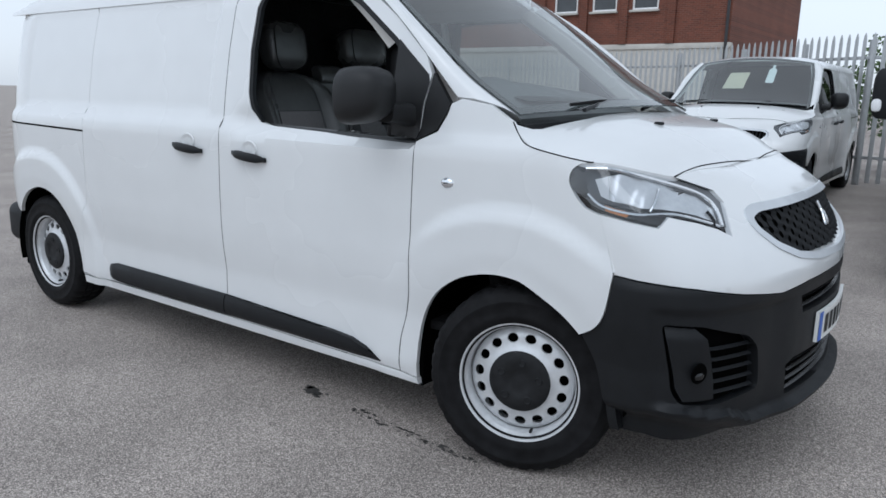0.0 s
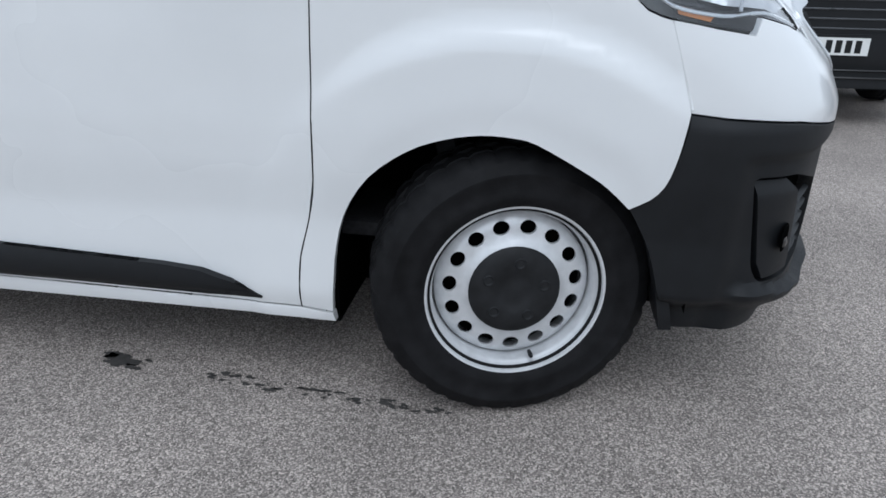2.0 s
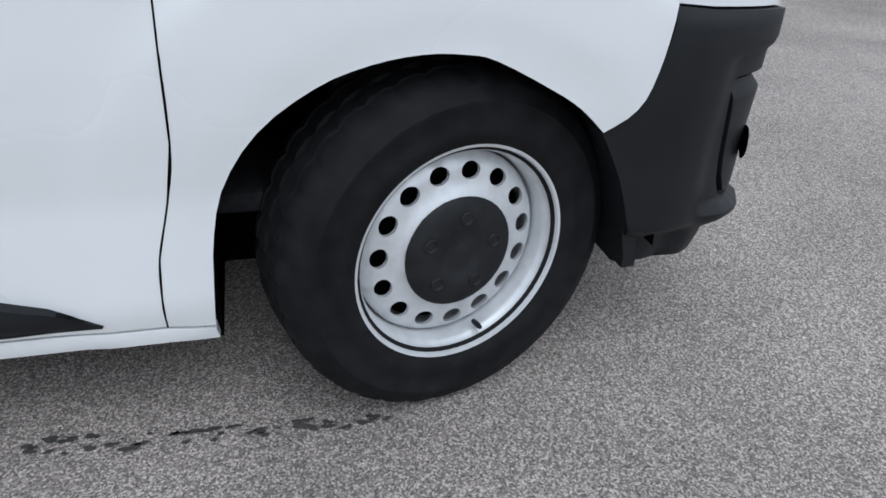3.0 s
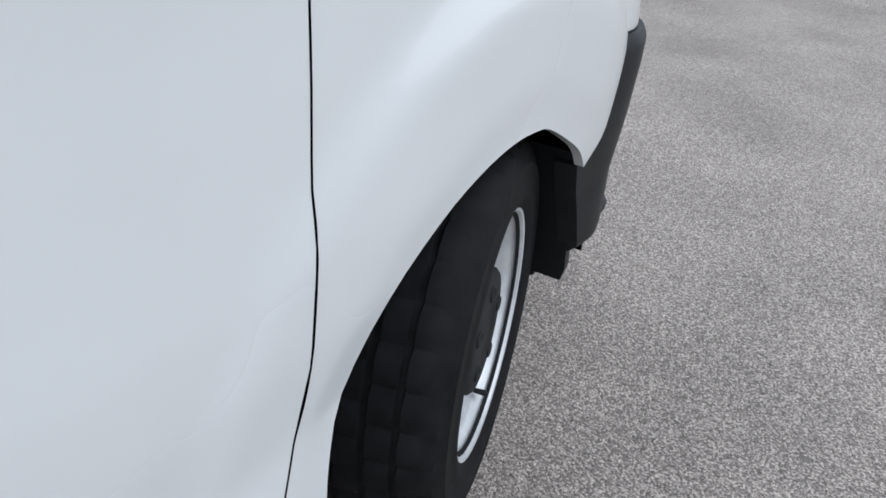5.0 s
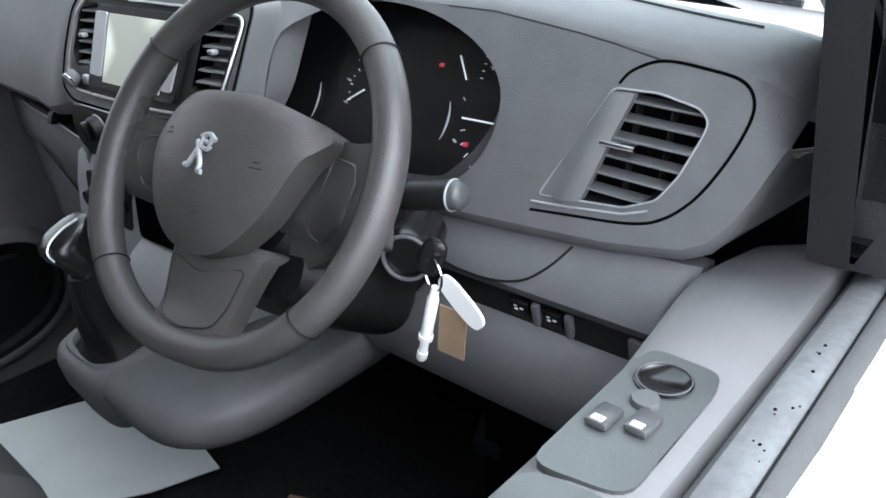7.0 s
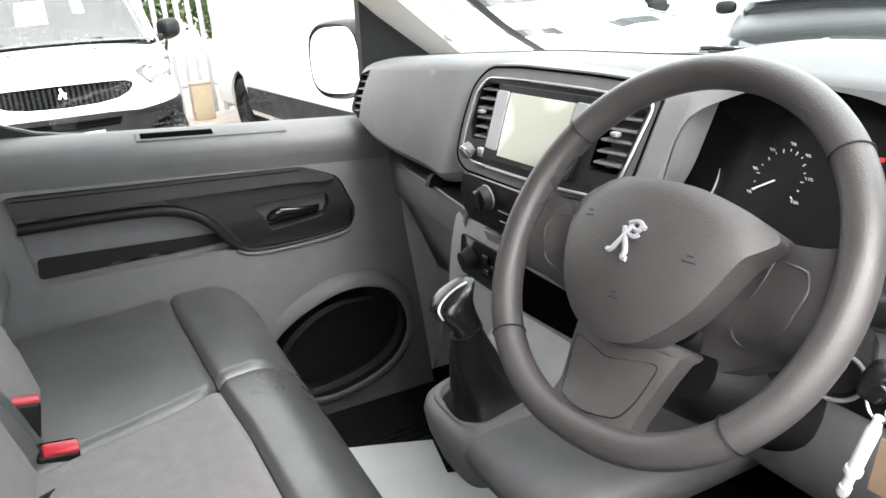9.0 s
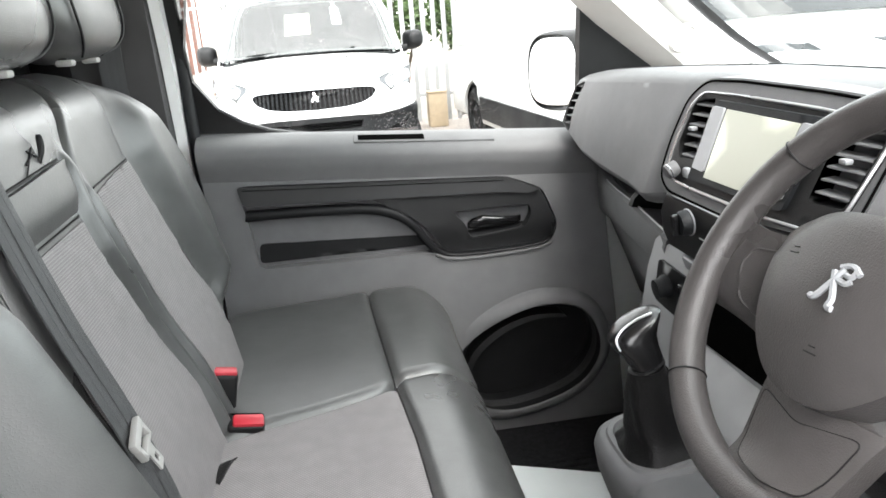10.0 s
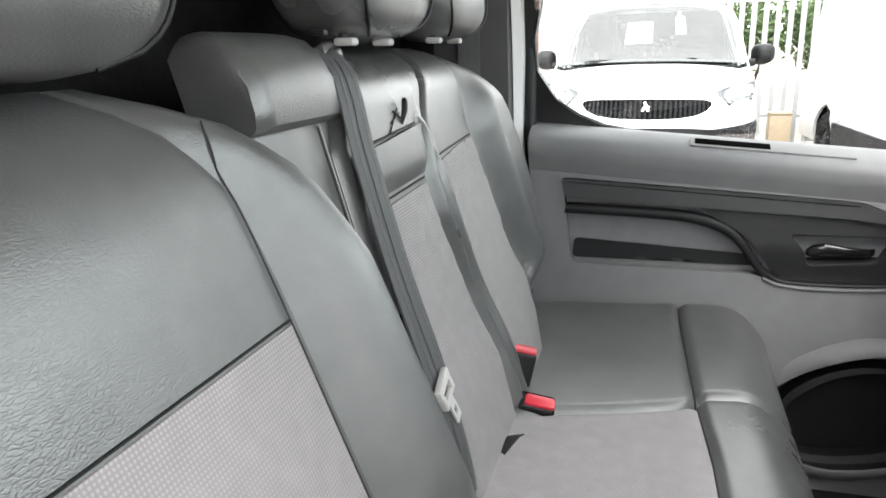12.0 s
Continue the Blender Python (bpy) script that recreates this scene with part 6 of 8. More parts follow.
for y, z in ((0.078, 1.088), (0.078, 1.064), (0.052, 1.076)):
    part("fascia_switch", moved(box((0.006, 0.018, 0.016), 0.003), Matrix.Translation((-0.769, y, z)) @ pose(0, 0, 0, 0, -8, 0)), BLACK_SMOOTH, shelf)
part("fascia_switch", moved(box((0.010, 0.046, 0.022), 0.004), Matrix.Translation((-0.756, 0.070, 1.126)) @ pose(0, 0, 0, 0, -22, 0)), GREYBTN, shelf)
part("switch_slot", moved(box((0.004, 0.050, 0.005), 0.001), Matrix.Translation((-0.754, 0.070, 1.142)) @ pose(0, 0, 0, 0, -22, 0)), DARK, shelf)
# No hollow here: a flat black sheet paints the shade of an open cubby.
part("cubby", sheet(rounded([(0.018, 1.106), (-0.185, 1.100), (-0.185, 1.046), (0.010, 1.040)], 0.012), lambda y, z, d=0: (-0.7672 - 0.14 * (1.085 - z) + d, y, z), 0.003, 0.02), DARK, shelf)
part("tray_ramp", loft([[(-0.768, y, 1.038), (-0.79, y, 1.022), (-0.81, y, 0.990), (-0.822, y, 0.962), (-0.82, y, 0.93), (-0.76, y, 0.93)] for y in (-0.20, -0.195, -0.10, 0.005, 0.012)]), SATIN_GREY, dash, "silver-grey tray beside the gear lever")
# passenger's shelf lip running down to the console
LIP_UP = smooth_table([(0.16, 1.141), (0.19, 1.139), (0.43, 1.127), (0.62, 1.112), (0.76, 1.106), (0.82, 1.15)], 0.03)
LIP_LOW = smooth_table([(0.16, 1.068), (0.235, 1.065), (0.41, 1.050), (0.62, 1.030), (0.80, 1.008)], 0.03)
lip_x = lambda y: -0.62 - (0.79 - y) * 0.202
part("shelf_lip", loft([[(lip_x(y) + 0.05, y, LIP_UP(y) - 0.012), (lip_x(y) + 0.012, y, LIP_UP(y) - 0.003), (lip_x(y) + 0.004, y, LIP_UP(y)), (lip_x(y) - 0.006, y, LIP_UP(y) - 0.004), (lip_x(y) - 0.010, y, LIP_UP(y) - 0.018), (lip_x(y) - 0.006, y, LIP_LOW(y) + 0.016), (lip_x(y) + 0.004, y, LIP_LOW(y) + 0.003), (lip_x(y) + 0.03, y, LIP_LOW(y)), (lip_x(y) + 0.05, y, LIP_LOW(y))] for y in lin(0.165, 0.815, 24)]), TRIM_MID, dash, "grey shelf lip")
part("lip_line", tube([(lip_x(y) + 0.002, y, LIP_UP(y) + 0.0005) for y in lin(0.18, 0.74, 20)], 0.0016, 6), GREYBTN, dash)
part("shelf", loft([[(lip_x(y) + 0.02, y, LIP_UP(y) - 0.016), (-0.50, y, 1.10), (-0.48, y, 1.18), (-0.47, y, 1.10), (lip_x(y) + 0.02, y, LIP_UP(y) - 0.03)] for y in (0.165, 0.5, 0.80)]), VINYL, dash)
part("shelf_divider", loft([[(x, y, z) for x, z in ((-0.71, 1.13), (-0.705, 1.145), (-0.69, 1.158), (-0.60, 1.175), (-0.60, 1.11))] for y in (0.40, 0.404, 0.412, 0.416)]), VINYL, dash)
part("glove_panel", loft([[(lip_x(y) + 0.012, y, LIP_LOW(y) + 0.006), (lip_x(y) + 0.022, y, 0.99), (lip_x(y) + 0.06, y, 0.90), (-0.52, y, 0.80), (-0.40, y, 0.70), (-0.40, y, 1.05)] for y in lin(0.20, 0.80, 8)]), TRIM_DARK, dash)

# driver's knee pad and switch strip
pad_rings = []
for y in [-0.748, -0.745, -0.740, -0.732] + lin(-0.72, -0.30, 12):
    e = step(-0.750, -0.728, y)
    pad_rings.append([(-0.58, y, 1.150), (-0.606 - 0.010 * e, y, 1.152 + 0.003 * e), (-0.616 - 0.014 * e, y, 1.143), (-0.622 - 0.020 * e, y, 1.128), (-0.628 - 0.024 * e, y, 1.110), (-0.630 - 0.026 * e, y, 1.095), (-0.628 - 0.022 * e, y, 1.084), (-0.620 - 0.014 * e, y, 1.076), (-0.60, y, 1.072), (-0.55, y, 1.10)])
knee = part("knee_pad", loft(pad_rings), TRIM_DARK, dash, "dark grey padded lower dash")
pad_x = table([(1.076, -0.634), (1.084, -0.650), (1.095, -0.656), (1.110, -0.652), (1.128, -0.642), (1.143, -0.630), (1.155, -0.616)])
part("pad_line", tube([(pad_x(p.y) - 0.0004, p.x, p.y) for p in curve([(-0.46, 1.099, 0), (-0.502, 1.094, 0), (-0.545, 1.096, 0), (-0.580, 1.106, 0), (-0.606, 1.126, 0), (-0.622, 1.146, 0)], 6)], 0.0015, 6), VINYL, knee)
part("switch_strip", loft([[(-0.636, y, 1.082), (-0.644, y, 1.046), (-0.62, y, 1.035), (-0.60, y, 1.07)] for y in (-0.745, -0.38)]), VINYL, knee, "black strip of blank switches")
for y, w in ((-0.592, 0.010), (-0.633, 0.010), (-0.715, 0.030)):
    part("strip_divider", moved(box((0.008, w, 0.032), 0.003), Matrix.Translation((-0.644, y, 1.063)) @ pose(0, 0, 0, 0, -14, 0)), TRIM_DARK, knee)
for y in (-0.612, -0.570):
    b = part("blank_switch", moved(box((0.008, 0.026, 0.026), 0.003), Matrix.Translation((-0.642, y, 1.064)) @ pose(0, 0, 0, 0, -14, 0)), BLACK_SMOOTH, knee)
    part("switch_mark", joined(*[moved(box((0.001, 0.004, 0.0015), 0.0), Matrix.Translation((-0.6468, y + dy, 1.066 + dz))) for dy, dz in ((0.004, 0.002), (0.003, -0.002), (-0.004, 0.0))]), DIAL, b)
part("lower_panel", loft([[(-0.644, y, 1.050), (-0.656, y, 1.040), (-0.668, y, 1.00), (-0.668, y, 0.955), (-0.655, y, 0.932), (-0.62, y, 0.925), (-0.50, y, 0.93), (-0.50, y, 1.04)] for y in (-0.78, -0.40, -0.20)]), TRIM_DARK, dash)
for y, z in ((-0.36, 0.64), (-0.47, 0.64), (-0.58, 0.62)):
    pedal = part("pedal", moved(box((0.02, 0.06, 0.08), 0.008), Matrix.Translation((-0.42, y, z)) @ pose(0, 0, 0, 0, 30, 0)), BLACK, van, "black rubber pedal")
    part("pedal_arm", tube([(-0.41, y, z), (-0.33, y, z + 0.2)], 0.008, 8), BLACK, pedal)

# smooth lower dash sweeping from the gear console under the column
part("lower_dash", loft([oval((-0.70, (yl + yr) / 2, z), (1, 0, 0), (0, 1, 0), 0.70 - 0.453 + reach, (yl - yr) / 2, 3.4, 44) for z, yl, yr, reach in
                         ((0.952, 0.00, -0.33, -0.09), (0.948, 0.008, -0.336, -0.05), (0.940, 0.012, -0.340, -0.026), (0.928, 0.010, -0.342, -0.016), (0.912, -0.002, -0.338, -0.014), (0.892, -0.030, -0.328, -0.020), (0.875, -0.065, -0.312, -0.04), (0.86, -0.10, -0.29, -0.08))]), TRIM_DARK, dash, "dark grey lower dash moulding")
# gear lever on its console
CT = ((1, 0, 0.18), (0, 1, 0))
CC = (-0.862, -0.072)
console = part("gear_console", loft([oval((*CC, z), *CT, a, b, 3.6, 40) for z, a, b in ((0.86, 0.060, 0.070), (0.910, 0.076, 0.080), (0.938, 0.080, 0.083), (0.950, 0.077, 0.080), (0.955, 0.071, 0.074))]), TRIM_DARK, van, "dark grey gear lever console")
part("console_ring", loft([oval((*CC, z), *CT, a, b, 3.6, 40) for z, a, b in ((0.953, 0.067, 0.070), (0.9585, 0.064, 0.067), (0.9585, 0.058, 0.061), (0.954, 0.055, 0.058))]), TRIM_MID, console, "grey ring round the gaiter")
folds = []
for i, (c, a, b, k) in enumerate((((-0.868, -0.080, 0.954), 0.056, 0.056, 3), ((-0.870, -0.082, 0.964), 0.048, 0.046, 2.6), ((-0.875, -0.084, 0.976), 0.041, 0.038, 2.4), ((-0.880, -0.086, 0.992), 0.038, 0.034, 2.3), ((-0.885, -0.087, 1.010), 0.033, 0.030, 2.2), ((-0.889, -0.088, 1.030), 0.030, 0.027, 2.1), ((-0.893, -0.088, 1.052), 0.025, 0.023, 2), ((-0.895, -0.088, 1.064), 0.022, 0.021, 2))):
    ring = oval(c, (1, 0, 0.15), (0, 1, 0), a, b, k, 48)
    mid = Vector(c)
    folds.append([mid + (p - mid) * (1 + 0.07 * math.sin(j * 0.79 + i * 0.9) * (1 if 0 < i < 6 else 0.2)) for j, p in enumerate(ring)])
part("gear_boot", loft(folds), BOOT, console, "black leather gear lever gaiter")
GK = Vector((-0.897, -0.082, 1.070))
head = (((0.004, -0.004, -0.006), 0.018, 0.018), ((0.003, -0.002, 0.002), 0.0205, 0.0195), ((-0.002, 0.002, 0.014), 0.022, 0.020), ((-0.008, 0.008, 0.026), 0.0275, 0.023), ((-0.008, 0.012, 0.036), 0.031, 0.0245), ((-0.004, 0.015, 0.045), 0.031, 0.0240), ((0.002, 0.017, 0.052), 0.026, 0.020), ((0.006, 0.018, 0.056), 0.015, 0.012), ((0.007, 0.018, 0.057), 0.005, 0.004))
part("gear_knob", loft([oval(GK + Vector(o), (0.95, 0, 0.32), (0, 1, 0), a, b, 2.5, 28) for o, a, b in head]), BLACK_SMOOTH, console, "glossy black gear knob")
part("knob_collar", loft([oval(GK + Vector((0.004, -0.004, z)), (0.95, 0, 0.32), (0, 1, 0), a, a, 2.4, 28) for z, a in ((-0.007, 0.0195), (-0.004, 0.0212), (-0.001, 0.0205))]), BLACK_SMOOTH, console)
part("knob_inlay", tube(curve([GK + Vector(o) for o in ((-0.030, -0.006, 0.020), (-0.034, -0.002, 0.032), (-0.026, 0.000, 0.044), (-0.008, 0.002, 0.054), (0.012, 0.003, 0.060))], 5), 0.0016, 6), SATIN, console)

# ---- steering wheel ----
C0 = Vector((-0.850, -0.383, 1.250))
U, V, N = Vector((0.1066, -0.9929, 0.0518)), Vector((0.5380, 0.1014, 0.8368)), Vector((-0.8362, -0.0614, 0.5450))
at = lambda u, v, n=0.0: C0 + U * u + V * v + N * n


def rim_at(t, out=0.0, n=0.0):
    """A place on the rim, t radians clockwise from its top: nearly round, flatter below."""
    r = 0.1823 + 0.0014 * math.cos(t) - 0.0037 * math.cos(2 * t) + 0.0011 * math.cos(3 * t) - 0.0006 * math.cos(4 * t) - 0.002 * step(2.75, math.pi, abs(math.remainder(t, 2 * math.pi))) + out
    return at(r * math.sin(t), r * math.cos(t), n)


sw = part("steering_wheel", tube([rim_at(t) for t in lin(0, 2 * math.pi, 96)[:-1]], 0.0158, 20, True, 1.1), WHEEL_SKIN, van, "worn dark grey steering wheel")
for deg in (53, 131, -53, -131):
    a = radians(deg)
    ring = [rim_at(a, 0.0165 * math.cos(t), 0.0180 * math.sin(t)) for t in lin(0, 2 * math.pi, 24)[:-1]]
    part("rim_seam", tube(ring, 0.0010, 5, True), VINYL, sw)
PADO = rounded(bend([(0.0, 0.062), (0.045, 0.061), (0.085, 0.052), (0.112, 0.041)], 3) + [(0.116, 0.034)] + bend([(0.100, 0.012), (0.088, -0.020), (0.070, -0.052), (0.036, -0.082), (0.0, -0.090)], 3)
               + [(-u, v) for u, v in reversed(bend([(0.100, 0.012), (0.088, -0.020), (0.070, -0.052), (0.036, -0.082), (0.0, -0.090)], 3)[:-1])] + [(-0.116, 0.034)] + [(-u, v) for u, v in reversed(bend([(0.0, 0.062), (0.045, 0.061), (0.085, 0.052), (0.112, 0.041)], 3)[1:])], 0.006, 3)


def on_pad(u, v, d=0):
    fall = min(1.0, max(0.0, (math.hypot(u / 0.118, (v + 0.012) / 0.082) - 0.80) / 0.25))
    return at(u, v, 0.036 - 2.3 * u * u - 1.9 * (v - 0.005) ** 2 - 0.008 * fall ** 2 - d)


part("airbag_cover", sheet(PADO, on_pad, 0.03, 0.009), WHEEL_SKIN, sw, "grey airbag cover")
for sgn in (1, -1):
    arm = [(0.040, 0.046), (0.085, 0.048), (0.118, 0.038), (0.150, 0.036), (0.180, 0.044), (0.184, -0.046), (0.160, -0.047), (0.135, -0.052), (0.100, -0.066), (0.070, -0.080), (0.040, -0.080)]
    on_arm = lambda u, v, d=0, sgn=sgn: at(sgn * u, v, -0.026 + 0.022 * step(0.085, 0.165, u) - 0.012 * step(0.04, 0.055, abs(v - 0.0)) - 0.35 * max(0.0, -v - 0.02) - d)
    part("spoke", sheet(rounded(arm, 0.010), on_arm, 0.022, 0.009), WHEEL_SKIN, sw)
    well = rounded([(0.108, 0.024), (0.146, 0.016), (0.152, 0.0), (0.140, -0.034), (0.092, -0.052), (0.082, -0.046), (0.100, -0.004)], 0.006)
    part("spoke_panel", sheet(well, lambda u, v, d=0, f=on_arm: f(u, v, d - 0.0022), 0.003, 0.008), WHEEL_SKIN, sw)
    part("spoke_edge", tube([on_arm(u, v, -0.0015) for u, v in well], 0.0016, 6, True), WHEEL_SKIN, sw)
LOW = [(-0.066, -0.070), (0.066, -0.070), (0.056, -0.110), (0.048, -0.145), (0.056, -0.166), (-0.056, -0.166), (-0.048, -0.145), (-0.056, -0.110)]
on_low = lambda u, v, d=0: at(u, v, 0.002 - 0.020 * step(-0.085, -0.066, v) + 0.006 * step(-0.13, -0.16, v) - 3.0 * u * u - d)
part("lower_spoke", sheet(rounded(LOW, 0.012), on_low, 0.020, 0.010), WHEEL_SKIN, sw, "grey lower spoke")
FACE_LOW = rounded([(-0.052, -0.092), (0.0, -0.104), (0.052, -0.092), (0.045, -0.125), (0.036, -0.150), (0.0, -0.157), (-0.036, -0.150), (-0.045, -0.125)], 0.008)
part("spoke_plate", sheet(FACE_LOW, lambda u, v, d=0: on_low(u, v, d - 0.002), 0.004, 0.010), WHEEL_SKIN, sw)
part("plate_edge", tube([on_low(u, v, -0.0016) for u, v in FACE_LOW], 0.0007, 5, True), VINYL, sw)
part("emblem", joined(*[tube(curve([on_pad(u * 0.37, v * 0.37 + 0.002, -0.0015) for u, v in line], 4), rad, 6) for line, rad in (([(-0.046, -0.036), (-0.032, -0.036), (-0.006, 0.004), (0.008, 0.034)], 0.0027), ([(-0.014, 0.026), (-0.004, 0.004), (0.012, -0.030), (0.010, -0.048), (0.022, -0.050)], 0.0027),
                       ([(-0.004, 0.036), (0.016, 0.044), (0.034, 0.038), (0.030, 0.022), (0.014, 0.024)], 0.0024), ([(0.004, 0.010), (0.024, 0.006), (0.034, 0.014)], 0.0024), ([(0.034, 0.038), (0.046, 0.030)], 0.0024))]), GREYBTN, sw, "silver emblem")
for u, v in ((-0.064, 0.018), (0.064, -0.004), (0.004, -0.052)):
    part("cover_mark", joined(*[tube([on_pad(u - w, v + e, -0.0004), on_pad(u + w, v + e, -0.0004)], 0.0006, 5) for w, e in ((0.006, 0.0), (0.003, 0.005))]), VINYL, sw)
column = part("column_shroud", loft([oval(at(0.0, -0.020, n), U, V, a, b, 3, 28) for n, a, b in ((-0.045, 0.050, 0.055), (-0.06, 0.062, 0.070), (-0.12, 0.072, 0.082), (-0.20, 0.070, 0.080), (-0.30, 0.06, 0.07))]), VINYL, van, "black steering column shroud")
for sgn in (1, -1):
    a, b = at(sgn * 0.06, 0.000, -0.090), at(sgn * 0.196, 0.018, -0.084)
    d = (b - a).normalized()
    st = part("stalk", tube([a.lerp(b, t) for t in lin(0, 1, 10)], lambda f: 0.009 + 0.005 * step(0.25, 0.6, f), 16), VINYL, column, "black column stalk")
    part("stalk_collar", tube([a.lerp(b, 0.62), a.lerp(b, 0.66)], 0.0146, 16), BLACK_SMOOTH, st)
    part("stalk_tip", tube([b - d * 0.002, b + d * 0.006, b + d * 0.010, b + d * 0.012], lambda f: (0.0135, 0.0135, 0.011, 0.005)[min(3, int(f * 3 + 0.1))], 18), SWITCH, st)
    part("tip_ring", tube([b + U * 0 + V * (0.0142 * math.cos(t)) + N * (0.0142 * math.sin(t)) for t in lin(0, 2 * math.pi, 24)[:-1]], 0.0012, 6, True), GREYBTN, st)
ign = Vector((-0.735, -0.500, 1.150))
barrel = part("ignition_lock", moved(lathe([(0.026, 0.05), (0.0285, -0.012), (0.0265, -0.019), (0.022, -0.020), (0.020, -0.013), (0.0005, -0.012)], 28), Matrix.Translation(ign) @ pose(0, 0, 0, 0, 0, -62)), BLACK_SMOOTH, column, "black ignition lock")
part("lock_ring", moved(tube([(0.0235 * math.cos(t), -0.020, 0.0235 * math.sin(t)) for t in lin(0, 2 * math.pi, 32)[:-1]], 0.0022, 8, True), Matrix.Translation(ign) @ pose(0, 0, 0, 0, 0, -62)), TRIM_DARK, barrel)
part("radio_remote", moved(pillow(Matrix(), (0.018, 0.022, 0.04), 3, 4, 20, 8), Matrix.Translation((-0.765, -0.465, 1.165)) @ pose(0, 0, 0, 20, 20, 0)), BLACK_SMOOTH, column)
part("lower_shroud", loft([oval(at(0.02, -0.085, n), U, V, a, b, 2.6, 24) for n, a, b in ((-0.055, 0.052, 0.030), (-0.08, 0.070, 0.045), (-0.15, 0.075, 0.050), (-0.22, 0.07, 0.05))]), VINYL, column)

# ---- seats ----
bench = part("bench_seat", moved(box((0.42, 0.82, 0.34), 0.04), Matrix.Translation((-1.31, 0.27, 0.63))), VINYL, van, "dark leather double bench seat with grey fabric")
TILT = pose(0, 0, 0, 0, 4, 0)
SPLIT = smooth_table([(-1.52, 0.135), (-1.42, 0.150), (-1.385, 0.180), (-1.29, 0.240), (-1.18, 0.290), (-1.05, 0.318), (-1.02, 0.322)], 0.03)
FRONT_SEAM = table([(-0.14, -1.157), (0.11, -1.165), (0.29, -1.180), (0.65, -1.198), (0.78, -1.200)])
FAR_EDGE = smooth_table([(-1.52, 0.655), (-1.47, 0.668), (-1.32, 0.722), (-1.20, 0.752), (-1.10, 0.762), (-1.02, 0.758)], 0.04)


def cushion(host, name, left, right, a, b, top, mat, label, roll_a=0.012, roll_b=0.012, low=0.74, n=26):
    """A stuffed cushion between two edge lines y(x) and two x-ends, whose rims roll over into the seams."""
    rows = []
    for i in range(n + 1):
        f = i / n
        row = []
        for j in range(41):
            g = j / 40
            e = 0.5 - 0.5 * math.cos(math.pi * (0.02 + 0.96 * g))
            xm = a(0.3) + (b(0.3) - a(0.3)) * f
            y = left(xm) + (right(xm) - left(xm)) * e
            x = a(y) + (b(y) - a(y)) * (0.5 - 0.5 * math.cos(math.pi * f))
            da, db = x - a(y), b(y) - x
            ds = min(y - left(xm), right(xm) - y)
            z = top(x, y)
            z -= roll_a * max(0.0, 1 - da / (1.6 * roll_a)) ** 2 + roll_b * max(0.0, 1 - db / (1.6 * roll_b)) ** 2 + 0.013 * max(0.0, 1 - ds / 0.020) ** 2
            row.append((x, y, z))
        rows.append(row)
    bm = bmesh.new()
    vs = [[bm.verts.new(p) for p in r] for r in rows]
    for r, s in zip(vs, vs[1:]):
        for j in range(40):
            bm.faces.new((r[j], r[j + 1], s[j + 1], s[j]))
    for e in [e for e in bm.edges if len(e.link_faces) == 1]:
        e.tag = True
    rim = [e for e in bm.edges if e.tag]
    down = {}
    for e in rim:
        for w in e.verts:
            if w not in down:
                down[w] = bm.verts.new((w.co.x, w.co.y, low))
    for e in rim:
        bm.faces.new((e.verts[0], e.verts[1], down[e.verts[1]], down[e.verts[0]]))
    return part(name, bm, mat, host, label, angle=60)


BACK_END = lambda y: -1.505
NOSE_END = lambda y: -1.030 + 0.012 * step(0.5, 0.76, y)
seat_top = lambda x, y: 0.903 + 0.010 * step(-1.25, -1.50, x) + 0.006 * step(0.55, 0.74, y)
nose_top = lambda x, y: 0.906 - 0.016 * step(-1.12, -1.05, x) - 0.055 * max(0.0, (x + 1.10) / 0.075) ** 2.6
near_edge = lambda x: -0.150
gap_l, gap_r = (lambda x: SPLIT(x) - 0.0015), (lambda x: SPLIT(x) + 0.0015)
cushion(bench, "seat_cushion", near_edge, gap_l, BACK_END, lambda y: FRONT_SEAM(y) - 0.001, seat_top, FABRIC_SEAT, "grey fabric seat cushion")
cushion(bench, "seat_cushion", gap_r, FAR_EDGE, BACK_END, lambda y: FRONT_SEAM(y) - 0.001, seat_top, LEATHER, "dark leather seat cushion")
cushion(bench, "cushion_front", near_edge, gap_l, lambda y: FRONT_SEAM(y) + 0.001, NOSE_END, nose_top, LEATHER, "dark leather cushion front", roll_b=0.002, low=0.62)
cushion(bench, "cushion_front", gap_r, FAR_EDGE, lambda y: FRONT_SEAM(y) + 0.001, NOSE_END, nose_top, LEATHER, "dark leather cushion front", roll_b=0.002, low=0.62)


def lean_at(y, z, f=0.0):
    """A place on the bench's leaning back plane, f proud of it."""
    return Vector((-1.470 - 0.28 * (z - 0.92) + 0.963 * f, y, z + 0.27 * f))


def bump_line(d, w):
    return math.exp(-(d / w) ** 2)


BACK_SPLIT = smooth_table([(0.88, 0.205), (1.05, 0.205), (1.25, 0.180), (1.34, 0.190), (1.40, 0.240), (1.46, 0.300), (1.50, 0.300)], 0.03)
CENTRE_L = table([(0.88, -0.115), (1.34, -0.110), (1.38, -0.080), (1.42, -0.03), (1.46, 0.0), (1.5, 0.0)])
OUTER_R = smooth_table([(0.88, 0.47), (0.98, 0.52), (1.06, 0.63), (1.14, 0.685), (1.24, 0.690), (1.32, 0.655), (1.39, 0.595), (1.43, 0.545), (1.46, 0.50), (1.49, 0.44)], 0.02)
FAB2_L, FAB2_R = table([(0.9, 0.245), (1.1, 0.240), (1.30, 0.214)]), table([(0.9, 0.455), (1.04, 0.490), (1.19, 0.458), (1.31, 0.425), (1.46, 0.455)])
